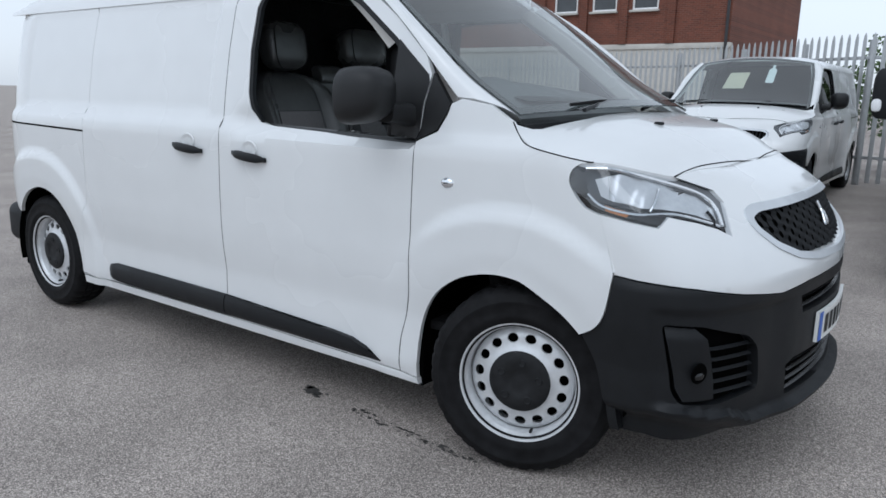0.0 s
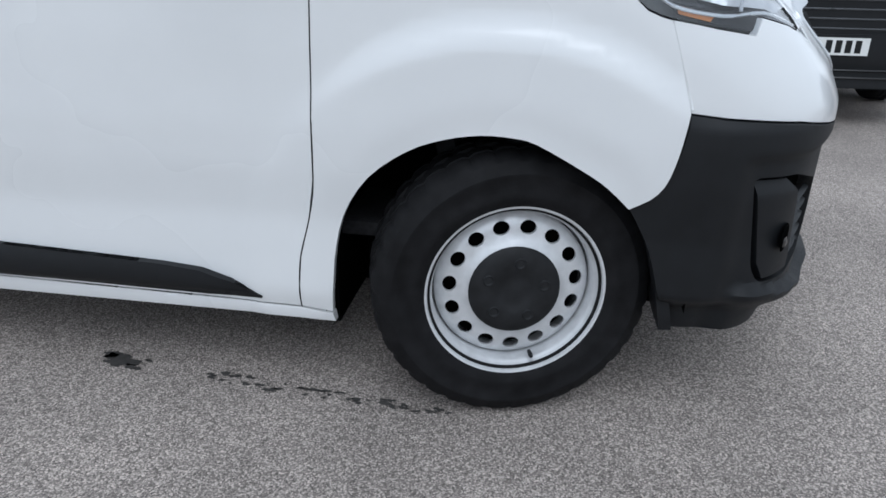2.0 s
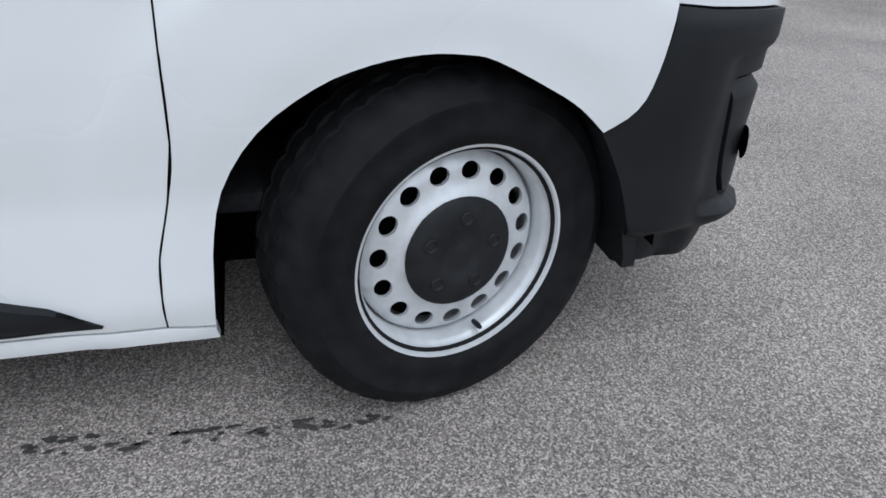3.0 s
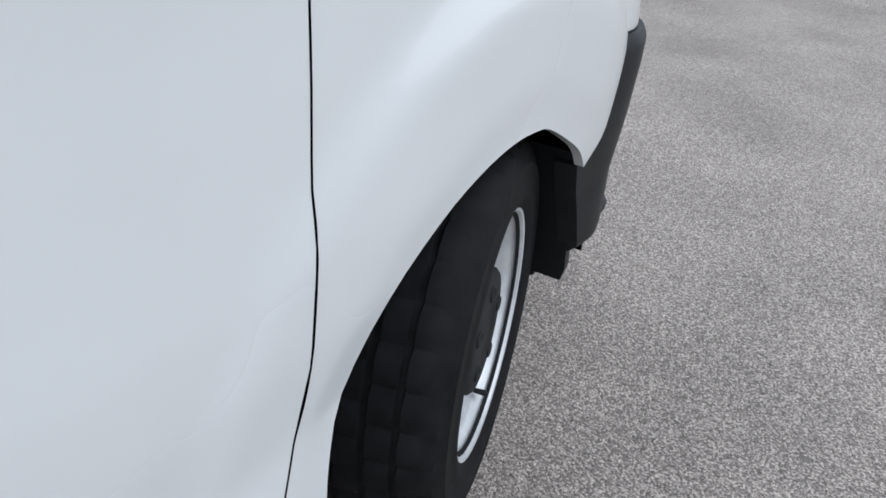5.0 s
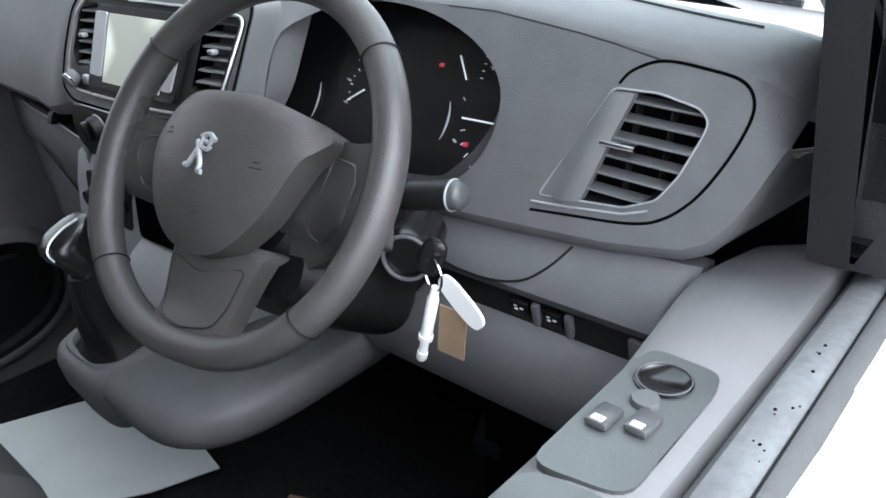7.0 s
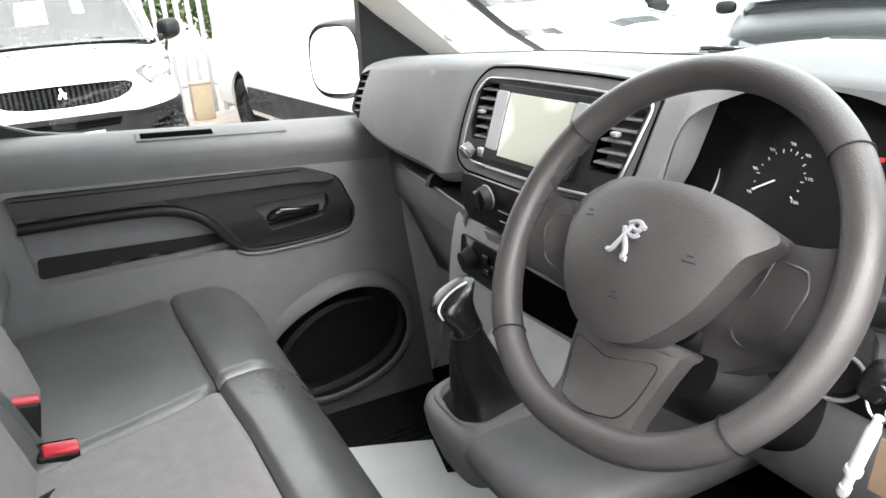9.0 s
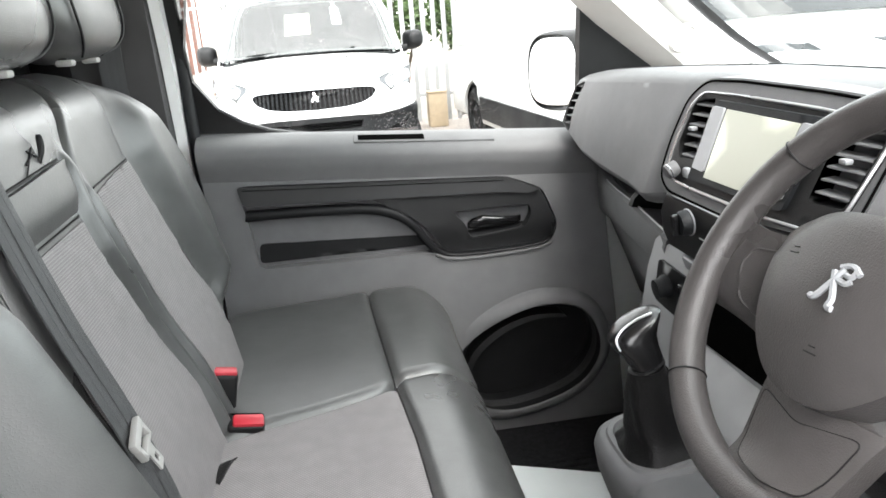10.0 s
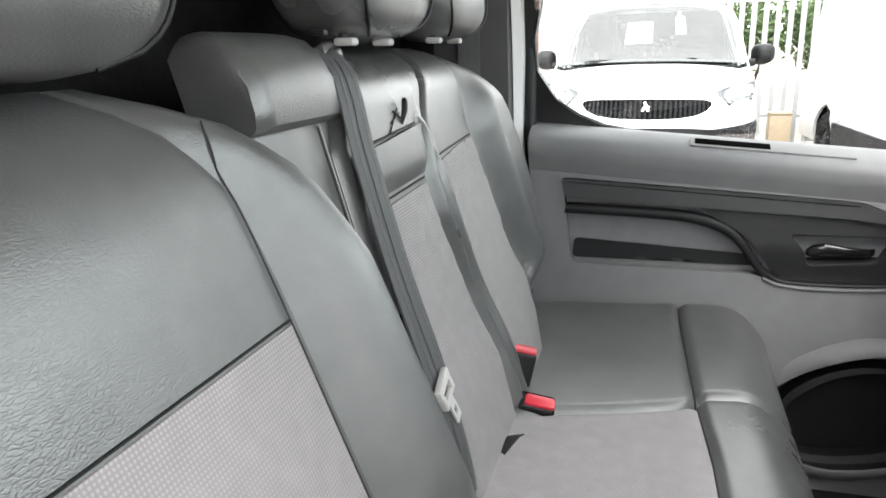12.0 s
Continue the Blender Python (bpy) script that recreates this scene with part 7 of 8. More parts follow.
FAB1_R = table([(0.9, 0.168), (1.0, 0.180), (1.12, 0.168), (1.22, 0.140), (1.28, 0.138), (1.35, 0.155)])


def roll(z):
    """How the backs curve over at the top and in at the waist."""
    return -0.055 * max(0.0, (z - 1.385) / 0.075) ** 2.2 + 0.020 * step(1.12, 0.96, z)


def centre_front(y, z):
    l, r = CENTRE_L(z), BACK_SPLIT(z)
    d = min(y - l, r - y)
    f = roll(z) - 0.016 * max(0.0, 1 - d / 0.020) ** 2
    f += 0.012 * step(0.0, 0.02, y - FAB1_R(z)) * step(1.36, 1.33, z) * step(0.045, 0.02, y - FAB1_R(z)) - 0.006 * bump_line(y - FAB1_R(z), 0.006) * step(1.36, 1.33, z)
    return f


def outer_front(y, z):
    l, r = BACK_SPLIT(z), OUTER_R(z)
    d = min(y - l, r - y)
    f = roll(z) - 0.016 * max(0.0, 1 - (y - l) / 0.020) ** 2 - 0.060 * max(0.0, 1 - (r - y) / 0.075) ** 2.2
    bol = step(0.0, 0.07, y - FAB2_R(z)) * step(1.44, 1.34, z) * step(0.92, 1.06, z)
    f += 0.042 * bol - 0.006 * bump_line(y - FAB2_R(z), 0.006) * step(1.46, 1.42, z) + 0.010 * step(0.0, 0.018, FAB2_L(z) - y) * step(1.32, 1.28, z)
    return f


def back_block(name, front, left, right, z0, z1, label, cols=54, rows=48):
    bm = bmesh.new()
    grid = []
    for z in lin(z0, z1, rows):
        l, r = left(z), right(z)
        line = []
        for j in range(cols + 1):
            e = 0.5 - 0.5 * math.cos(math.pi * j / cols)
            y = l + (r - l) * (0.35 * e + 0.65 * j / cols)
            line.append(bm.verts.new(lean_at(y, z, front(y, z))))
        line.append(bm.verts.new(lean_at(r - 0.01, z, -0.13)))
        line.append(bm.verts.new(lean_at(l + 0.01, z, -0.13)))
        grid.append(line)
    for a, b in zip(grid, grid[1:]):
        m = len(a)
        for j in range(m):
            bm.faces.new((a[j], a[(j + 1) % m], b[(j + 1) % m], b[j]))
    bm.faces.new(grid[-1])
    return part(name, bm, LEATHER, bench, label, angle=70)


def seam(host, points, r=0.0013):
    part("seam", tube(points, r, 5), VINYL, host)


centre = back_block("backrest", centre_front, CENTRE_L, lambda z: BACK_SPLIT(z) - 0.001, 0.88, 1.462, "dark leather centre backrest with fold-down table")
outer = back_block("backrest", outer_front, lambda z: BACK_SPLIT(z) + 0.001, OUTER_R, 0.88, 1.466, "dark leather outer backrest")
on_centre = lambda y, z, d=0: lean_at(y, z, centre_front(y, z) + 0.003 - d)
on_outer = lambda y, z, d=0: lean_at(y, z, outer_front(y, z) + 0.003 - d)
fab1 = [(-0.085, 0.89)] + [(FAB1_R(z) - 0.003, z) for z in lin(0.89, 1.268, 9)] + [(-0.03, 1.264), (-0.085, 1.262)]
part("fabric_panel", sheet(fab1, on_centre, 0.004, 0.02), FABRIC, centre, "grey ribbed fabric panel")
fab2 = [(FAB2_L(0.89) + 0.002, 0.89)] + [(FAB2_R(z) - 0.004, z) for z in lin(0.89, 1.300, 10)] + [(0.32, 1.294)] + [(FAB2_L(z) + 0.003, z) for z in lin(1.285, 0.93, 8)]
part("fabric_panel", sheet(fab2, on_outer, 0.004, 0.02), FABRIC, outer, "grey ribbed fabric panel")
flap = rounded([(-0.085, 1.276), (0.139, 1.281), (0.153, 1.340), (0.145, 1.344), (-0.02, 1.334), (-0.085, 1.332)], 0.006)
part("table_flap", sheet(flap, lambda y, z, d=0: on_centre(y, z, d - 0.009 * step(1.276, 1.30, z)), 0.012, 0.012), LEATHER, centre, "dark leather flap above the fabric")
seam(centre, [on_centre(y, 1.272 + 0.02 * y, 0.001) for y in lin(-0.08, 0.138, 12)])
seam(centre, [on_centre(y, 1.341 + 0.045 * (y - 0.05), 0.001) for y in lin(-0.05, 0.152, 12)], 0.0022)
seam(outer, [on_outer(y, 1.297 + 0.045 * (y - 0.30), 0.001) for y in lin(0.216, 0.424, 12)])
seam(outer, [on_outer(FAB2_R(z), z, 0.002) for z in lin(0.93, 1.455, 30)])
seam(centre, [lean_at(CENTRE_L(z) + 0.028, z, centre_front(CENTRE_L(z) + 0.028, z) + 0.002) for z in lin(1.36, 1.455, 14)], 0.0026)
part("pull_loop", tube(curve([on_centre(0.100, 1.350, 0.004), on_centre(0.104, 1.364, -0.006), on_centre(0.110, 1.377, -0.008), on_centre(0.114, 1.379, -0.004), on_centre(0.108, 1.364, -0.001), on_centre(0.103, 1.350, 0.004)], 5), 0.0028, 8, False, 0.5), VINYL, centre, "black fabric pull loop")
for f in (1.0, 2.0, 3.0):
    seam(centre, [on_centre(0.095 - 0.018 * f * g, 1.352 + 0.006 * f + 0.020 * g * (1.5 - f), 0.0015) for g in lin(0, 1, 5)], 0.001)


def headrest(host, m, half, label, posts, foot):
    """A stuffed headrest with a welt round its front and two posts in collars."""
    a, b, c = half
    hr = part("headrest", pillow(m, half, 3.4, 3.4, 64, 26), LEATHER, host, label)
    for s in (-1, 1):
        line = []
        for t in lin(-1, 1, 26):
            k = max(0.04, (1 - abs(t * 0.985) ** 3.4) ** (1 / 3.4))
            line.append(m @ Vector((a * k * 0.90, s * b * k * 0.80, c * t * 0.985)))
        part("welt", tube(line, 0.0022, 6), VINYL, hr)
    for p in posts:
        top = Vector(p) + Vector((-0.012, 0, 0.06))
        part("headrest_post", tube([p, top], 0.0065, 10), BLACK, hr)
        part("post_collar", moved(box((0.026, 0.022, 0.010), 0.004), Matrix.Translation(Vector(p) + Vector((0.002, 0, 0.004)))), foot, hr)
    return hr


TONGUE = material("pale_grey_plastic", (0.33, 0.33, 0.32), 0.45, var=0.05)
headrest(bench, Matrix.Translation((-1.655, 0.105, 1.562)) @ pose(0, 0, 0, 0, -10, 0), (0.070, 0.172, 0.106), "black leather headrest", [(-1.628, 0.012, 1.452), (-1.628, 0.138, 1.452)], TONGUE)
headrest(bench, Matrix.Translation((-1.655, 0.470, 1.566)) @ pose(0, 0, 0, 0, -10, 0), (0.070, 0.165, 0.106), "black leather headrest", [(-1.630, 0.385, 1.456), (-1.630, 0.515, 1.456)], TONGUE)
# belt housing on the bench's inner shoulder
house = []
for y in [-0.262, -0.258, -0.25, -0.235, -0.21, -0.17, -0.13, -0.10, -0.078, -0.062, -0.054, -0.050]:
    e = max(0.0, (y + 0.11) / 0.06) ** 2.2 if y > -0.11 else max(0.0, (-0.245 - y) / 0.017) ** 2 * 0.25
    house.append([lean_at(y, z - 0.045 * e * (z > 1.42), f - 0.028 * e) for z, f in ((1.376, -0.10), (1.374, 0.000), (1.379, 0.008), (1.392, 0.012), (1.415, 0.013), (1.440, 0.008), (1.458, -0.004), (1.470, -0.024), (1.474, -0.035), (1.474, -0.048), (1.468, -0.055), (1.40, -0.055))])
part("belt_housing", loft(house), LEATHER, bench, "black leather seat belt housing")
part("belt_guide", loft([[lean_at(y, z + dz, f) for y, dz, f in ((-0.062, 0, -0.02), (-0.058, 0.004, -0.006), (-0.03, 0.008, -0.010), (0.004, 0.0, -0.012), (0.008, -0.002, -0.03), (-0.02, 0, -0.05))] for z in (1.36, 1.385, 1.41, 1.435, 1.452)]), BLACK_SMOOTH, bench, "glossy black belt guide")
part("housing_tab", moved(box((0.018, 0.012, 0.006), 0.002), Matrix.Translation(lean_at(-0.085, 1.463, 0.006))), BLACK, bench)
side = [[lean_at(y, z, f) for y, f in ((-0.262, -0.06), (-0.262, -0.03), (-0.250, -0.012), (-0.20, -0.004), (-0.150, -0.006), (-0.122, -0.012), (-0.117, -0.020), (-0.112, -0.012), (-0.085, -0.014), (-0.078, -0.03), (-0.078, -0.06))] for z in lin(0.86, 1.376, 14)]
part("backrest_side", loft(side), LEATHER, bench)
seam(bench, [lean_at(-0.117, z, -0.013) for z in lin(0.90, 1.372, 20)], 0.0016)
belt_line = curve([lean_at(-0.048, 1.452, -0.012), lean_at(-0.060, 1.425, 0.008), lean_at(-0.074, 1.39, 0.016), lean_at(-0.086, 1.33, 0.017), lean_at(-0.091, 1.20, 0.018), lean_at(-0.088, 1.08, 0.022), lean_at(-0.096, 0.98, 0.024), lean_at(-0.10, 0.90, 0.018)], 6)
half_belt = Vector((0.003, 0.0245, 0.0))
belt = part("seat_belt", loft([[p - half_belt, p - half_belt * 0.5 + Vector((0.0012, 0, 0)), p + Vector((-0.0006, 0, 0)), p + half_belt * 0.5 + Vector((0.0012, 0, 0)), p + half_belt, p + half_belt - Vector((0.002, 0, 0)), p - half_belt - Vector((0.002, 0, 0))] for p in belt_line]), WEB, bench, "grey seat belt webbing")
for g in (-0.55, 0.0, 0.55):
    part("web_rib", tube([p + half_belt * g + Vector((0.0006, 0, 0)) for p in belt_line[4:]], 0.0009, 5), WEB, belt)
tg = Matrix.Translation(lean_at(-0.100, 1.064, 0.030)) @ pose(0, 0, 0, 20, -15, 0) @ Matrix.Diagonal((0.8, 0.74, 0.74, 1))
part("belt_tongue", joined(moved(box((0.012, 0.062, 0.017), 0.004), tg @ Matrix.Translation((0, 0, 0.006))), moved(box((0.012, 0.010, 0.030), 0.003), tg @ Matrix.Translation((0, -0.024, -0.012))), moved(box((0.012, 0.010, 0.030), 0.003), tg @ Matrix.Translation((0, 0.024, -0.012))), moved(box((0.010, 0.046, 0.010), 0.003), tg @ Matrix.Translation((0, 0, -0.024)))), TONGUE, belt, "pale grey plastic belt tongue")
part("tongue_blade", sheet(rounded([(-0.012, -0.075), (0.012, -0.075), (0.012, -0.026), (-0.012, -0.026)], 0.003), lambda y, z, d=0: tg @ Vector((0.001 - d, y + 0.004, z)), 0.003, 0.006, [rounded([(-0.006, -0.062), (0.006, -0.062), (0.006, -0.048), (-0.006, -0.048)], 0.002)]), TONGUE, belt)
for x, y, z, h, rx in ((-1.470, 0.262, 0.912, 0.125, 2), (-1.428, 0.205, 0.876, 0.095, 20)):
    m = Matrix.Translation((x, y, z)) @ pose(0, 0, 0, rx, 12, 8)
    bk = part("belt_buckle", joined(moved(box((0.056, 0.034, h), 0.006, seg=3), m), moved(box((0.050, 0.030, 0.012), 0.004), m @ Matrix.Translation((0, 0, -h / 2)))), VINYL, bench, "black belt buckle with a red button")
    part("buckle_button", moved(box((0.047, 0.022, 0.010), 0.004), m @ Matrix.Translation((0.003, -0.003, h / 2))), RED, bk)
    part("buckle_slot", moved(box((0.044, 0.003, 0.004), 0.001), m @ Matrix.Translation((0.0, 0.011, h / 2 - 0.001))), DARK, bk)
    part("buckle_line", moved(box((0.057, 0.035, 0.0016), 0.0), m @ Matrix.Translation((0, 0, -h / 2 + 0.045))), DARK, bk)
    part("buckle_stalk", moved(box((0.028, 0.014, 0.10), 0.004), m @ Matrix.Translation((0, 0, -h / 2 - 0.04))), VINYL, bk)
part("recline_strap", loft([[p + Vector((-0.014, 0, -0.004)), p + Vector((-0.006, 0, 0.0)), p + Vector((0.012, 0.003, 0.004)), p + Vector((0.012, 0.003, 0.007)), p + Vector((-0.006, 0, 0.004)), p + Vector((-0.014, 0, -0.001))] for p in curve([(-1.466, -0.03, 0.870), (-1.456, 0.0, 0.893), (-1.448, 0.04, 0.906), (-1.438, 0.082, 0.909), (-1.432, 0.100, 0.902)], 5)]), VINYL, bench, "black release strap")


def backrest(host, m, wide, height, base, bolster, label):
    """A stuffed backrest in one piece: a flat middle between raised side bolsters, rolled over at the top. Gives its front surface as a function."""
    half = smooth_table([(0, wide * 0.95), (0.3 * height, wide), (0.70 * height, wide), (0.82 * height, wide * 0.955), (0.90 * height, wide * 0.80), (0.96 * height, wide * 0.58), (height, wide * 0.34)], 0.02)
    deep = table([(0, 0.5 * bolster), (0.3 * height, bolster), (0.7 * height, 0.9 * bolster), (0.92 * height, 0.3 * bolster), (height, 0)])

    def front(v, h):
        r = min(1.0, abs(v) / half(h))
        return base(h) + deep(h) * step(0.58, 0.84, r) - 0.004 * step(0.06, 0.0, abs(r - 0.60)) - 0.075 * max(0.0, (r - 0.86) / 0.14) ** 2.2 * (1 if bolster > 0.02 else 0.5)

    rings = []
    for h in lin(0, height, 26):
        w = half(h)
        ring = [(front(w * r, h), w * r, h) for r in lin(-1, 1, 34)]
        rings.append([m @ Vector(p) for p in ring + [(base(h) - 0.13, w * 0.97, h), (base(h) - 0.14, 0, h), (base(h) - 0.13, -w * 0.97, h)]])
    ob = part("backrest", loft(rings), LEATHER, host, label)
    return ob, lambda v, h, d=0: tuple(m @ Vector((front(v, h) + 0.003 - d, v, h)))


seat = part("driver_seat", moved(box((0.48, 0.46, 0.34), 0.05), Matrix.Translation((-1.27, -0.47, 0.635))), VINYL, van, "dark leather driver seat with grey fabric centre")
part("seat_cushion", moved(pillow(Matrix(), (0.24, 0.175, 0.07), 5, 4), Matrix.Translation((-1.26, -0.47, 0.80)) @ TILT), FABRIC_SEAT, seat)
for y in (-0.275, -0.665):
    part("seat_bolster", moved(pillow(Matrix(), (0.25, 0.05, 0.085), 4, 3), Matrix.Translation((-1.26, y, 0.81)) @ TILT), LEATHER, seat)
DL = Matrix.Translation((-1.445, -0.475, 0.86)) @ pose(0, 0, 0, 0, -11, 0)
DRIVER_BASE = table([(0, 0.02), (0.15, 0.02), (0.38, -0.022), (0.50, -0.045), (0.56, -0.07), (0.595, -0.115)])
ob, place = backrest(seat, DL, 0.264, 0.595, DRIVER_BASE, 0.055, "dark leather driver backrest")
part("fabric_panel", sheet([(-0.138, 0.01), (0.138, 0.01), (0.138, 0.382), (-0.138, 0.382)], place, 0.004, 0.025), FABRIC, ob, "ribbed grey fabric panel")
for v in (-0.141, 0.141):
    seam(ob, [place(v, h, 0.0012) for h in lin(0.02, 0.555, 40)], 0.0010)
seam(ob, [place(v, 0.385, 0.0025) for v in lin(-0.141, 0.141, 10)])
headrest(seat, Matrix.Translation((-1.645, -0.480, 1.546)) @ pose(0, 0, 0, 0, -8, 0), (0.066, 0.128, 0.116), "dark leather headrest", [], BLACK)


# ---- paper and tag behind the second van's windscreen ----
M2 = pose(-1.38, 6.75, 0, 0, 0, -90)
CREAM = material("cream_paper", (0.62, 0.58, 0.45), 0.8, var=0.08, scale=14)


def on_second_screen(u, v, d=0):
    return tuple(M2 @ Vector(on_screen(u, v, d)))


tagged(link(grid_sheet(on_second_screen, lin(0.36, 0.68, 5), lin(-0.30, 0.02, 5), 0.02), "paper_sheet", CREAM), "cream paper sheet behind a van windscreen", "paper")
tag = thing("hanging_tag", "white paper tag hanging at a van windscreen", "tag")
part("tag_card", sheet(rounded([(0.50, 0.30), (0.50, 0.42), (0.75, 0.42), (0.78, 0.38), (0.78, 0.34), (0.75, 0.30)], 0.02), lambda u, v, d=0: on_second_screen(u, v, 0.02 + d), 0.002, 0.04), PAPER, tag)
part("tag_hook", sheet(rounded([(0.78, 0.34), (0.78, 0.38), (0.85, 0.38), (0.85, 0.34)], 0.01), lambda u, v, d=0: on_second_screen(u, v, 0.02 + d), 0.002, 0.02), PAPER, tag)


# ---- the large white van facing the yard ----
big = thing("delivery_van", "large white high-roof van with black grille and bumper", "van")
big.matrix_basis = pose(1.83, 2.78, 0, 0, 0, -86.7)
LAMP_DULL = material("dull_lamp_glass", (0.16, 0.165, 0.175), 0.15, metal=0.3, var=0.2, scale=30)


def on_front(y, z, d=0):
    lean = 0.10 * step(0.85, 1.12, z) + 0.03 * step(0.45, 0.25, z)
    return (-0.34 * (abs(y) / 1.02) ** 3.6 - lean - d, y, z)


def on_hood(x, y, d=0):
    return (x, y, 1.045 + 0.27 * min(1.0, max(0.0, -x - 0.08) / 1.0) ** 0.55 - 0.05 * abs(y) ** 5 + 0.012 * step(0.30, 0.36, abs(y)) * step(0.9, 0.6, abs(y)) - d)


def on_flank(x, z, d=0):
    return (x, -(1.025 - 0.02 * step(0.62, 0.70, z) - 0.03 * step(0.45, 0.25, z) - 0.03 * step(1.0, 1.3, z) - d), z)


GRILLE_BIG = both([(0.0, 0.965), (-0.50, 0.965), (-0.60, 0.90), (-0.56, 0.70), (-0.47, 0.60), (0.0, 0.58)])
LAMP_BIG = [(-0.66, 0.955), (-0.97, 1.045), (-0.99, 0.93), (-0.95, 0.80), (-0.80, 0.79), (-0.68, 0.84)]
FACE_BIG = both([(0.0, 1.05), (-0.60, 1.06), (-0.99, 1.075), (-1.0, 0.70), (-0.72, 0.70), (-0.5, 0.68), (0.0, 0.68)])
cover = part("front_cover", sheet(FACE_BIG, on_front, 0.03, 0.05, [LAMP_BIG, [(-a, b) for a, b in reversed(LAMP_BIG)]]), PAINT, big)
grille_big = part("radiator_grille", sheet(GRILLE_BIG, lambda y, z, d=0: on_front(y, z, d - 0.02), 0.03, 0.05), BLACK, big, "black grille with bright slats")
for z in (0.64, 0.70, 0.76, 0.82, 0.88, 0.93):
    w = 0.46 if z < 0.68 else 0.53
    part("grille_slat", grid_sheet(lambda a, b, d=0: (on_front(b, z + a * 0.007, -0.032 + 0.008 * abs(a))), (-1, 0, 1), lin(-w, w, 16)), LAMPGREY, grille_big)
part("emblem", loft([oval(on_front(0, 0.86, e), (0, 1, 0), (0, 0, 1), 0.085, 0.035, 2, 24) for e in (-0.02, -0.042)]), CHROME, grille_big)
bumper_big = part("front_bumper", sheet(both([(0.0, 0.60), (-0.46, 0.62), (-0.70, 0.72), (-1.0, 0.72), (-1.0, 0.34), (-0.85, 0.26), (0.0, 0.26)]), lambda y, z, d=0: on_front(y, z, d - 0.03 - 0.03 * step(0.36, 0.28, z)), 0.06, 0.05), BLACK, big, "black moulded plastic bumper")
for z in (0.33, 0.38):
    part("intake_bar", grid_sheet(lambda a, b, d=0: (on_front(b, z + a * 0.008, -0.075 + 0.008 * abs(a))), (-1, 0, 1), lin(-0.55, 0.55, 12)), BLACK_SMOOTH, bumper_big)
plate_big = part("number_plate", sheet([(-0.26, 0.585), (0.26, 0.585), (0.26, 0.475), (-0.26, 0.475)], lambda y, z, d=0: on_front(y, z, d - 0.045), 0.012, 0.04), PLATE, big, "white number plate with dark bars")
for i in range(7):
    y0 = 0.21 - 0.062 * i - (0.02 if i > 3 else 0)
    part("plate_bar", sheet([(y0, 0.57), (y0 - 0.04, 0.57), (y0 - 0.04, 0.49), (y0, 0.49)], lambda y, z, d=0: on_front(y, z, d - 0.047), 0.0, 0.04), BLACK, plate_big)
two("headlamp", sheet(LAMP_BIG, lambda y, z, d=0: on_front(y, z, d + 0.006), 0.03, 0.03), LAMP_DULL, big, "grey headlamp")
hood_big = part("bonnet", sheet([(-0.09, -0.55), (-0.09, 0.55), (-0.17, 0.85), (-0.36, 0.985), (-0.86, 1.0), (-0.88, 0.6), (-0.84, 0.0), (-0.88, -0.6), (-0.86, -1.0), (-0.36, -0.985), (-0.17, -0.85)], on_hood, 0.03, 0.06), PAINT, big)
for s in (-1, 1):
    part("bonnet_slot", sheet([(-0.36, 0.24 * s), (-0.36, 0.62 * s), (-0.50, 0.64 * s), (-0.50, 0.22 * s)], lambda x, y, d=0: on_hood(x, y, d - 0.004), 0.01, 0.04), BLACK, hood_big, "black bonnet slot")
FLANK = [(-0.35, 0.70), (-0.36, 1.12), (-0.40, 1.17), (-1.0, 1.28), (-6.6, 1.28), (-6.6, 0.34), (-5.95, 0.34), (-5.90, 0.55), (-5.75, 0.72), (-5.55, 0.78), (-5.35, 0.72), (-5.20, 0.55), (-5.15, 0.30), (-1.50, 0.30), (-1.46, 0.52), (-1.32, 0.70), (-1.12, 0.77), (-0.92, 0.74), (-0.76, 0.62), (-0.70, 0.48), (-0.62, 0.60)]
two("side_panel", sheet(FLANK, on_flank, 0.03, 0.10), PAINT, big)
two("side_cladding", sheet([(-1.52, 0.36), (-1.52, 0.62), (-5.12, 0.62), (-5.12, 0.36)], lambda x, z, d=0: on_flank(x, z, d - 0.018), 0.03, 0.10), BLACK, big, "black plastic side cladding")
part("cab_box", loft([[(x, -w, 1.20), (x, -w, 1.24), (x, -tw - 0.03, zt - 0.25), (x, -tw, zt - 0.08), (x, -tw + 0.12, zt), (x, tw - 0.12, zt), (x, tw, zt - 0.08), (x, tw + 0.03, zt - 0.25), (x, w, 1.24), (x, w, 1.20)]
                      for x, w, tw, zt in ((-0.80, 0.93, 0.90, 1.36), (-1.05, 0.99, 0.90, 1.60), (-1.40, 0.995, 0.87, 2.02), (-1.75, 0.995, 0.85, 2.34), (-2.2, 0.995, 0.84, 2.50), (-2.8, 0.995, 0.84, 2.54), (-6.5, 0.995, 0.84, 2.54), (-6.6, 0.96, 0.80, 2.48))]), PAINT, big, angle=25)
part("windscreen", grid_sheet(lambda u, v, d=0: (-0.80 - 0.93 * u + 0.012, v * (0.80 - 0.07 * u), 1.365 + 0.98 * u + 0.02 * (1 - v * v)), lin(0, 0.95, 6), lin(-1, 1, 8)), BLACK_SMOOTH, big, "dark windscreen")
two("cab_window", sheet([(-1.35, 1.34), (-1.55, 1.62), (-1.8, 1.86), (-2.35, 1.88), (-2.40, 1.36)], lambda x, z, d=0: (x, -(1.003 - 0.13 * (z - 1.24) - 0.008 - d), z), 0.01, 0.08), BLACK_SMOOTH, big, "dark cab side window")
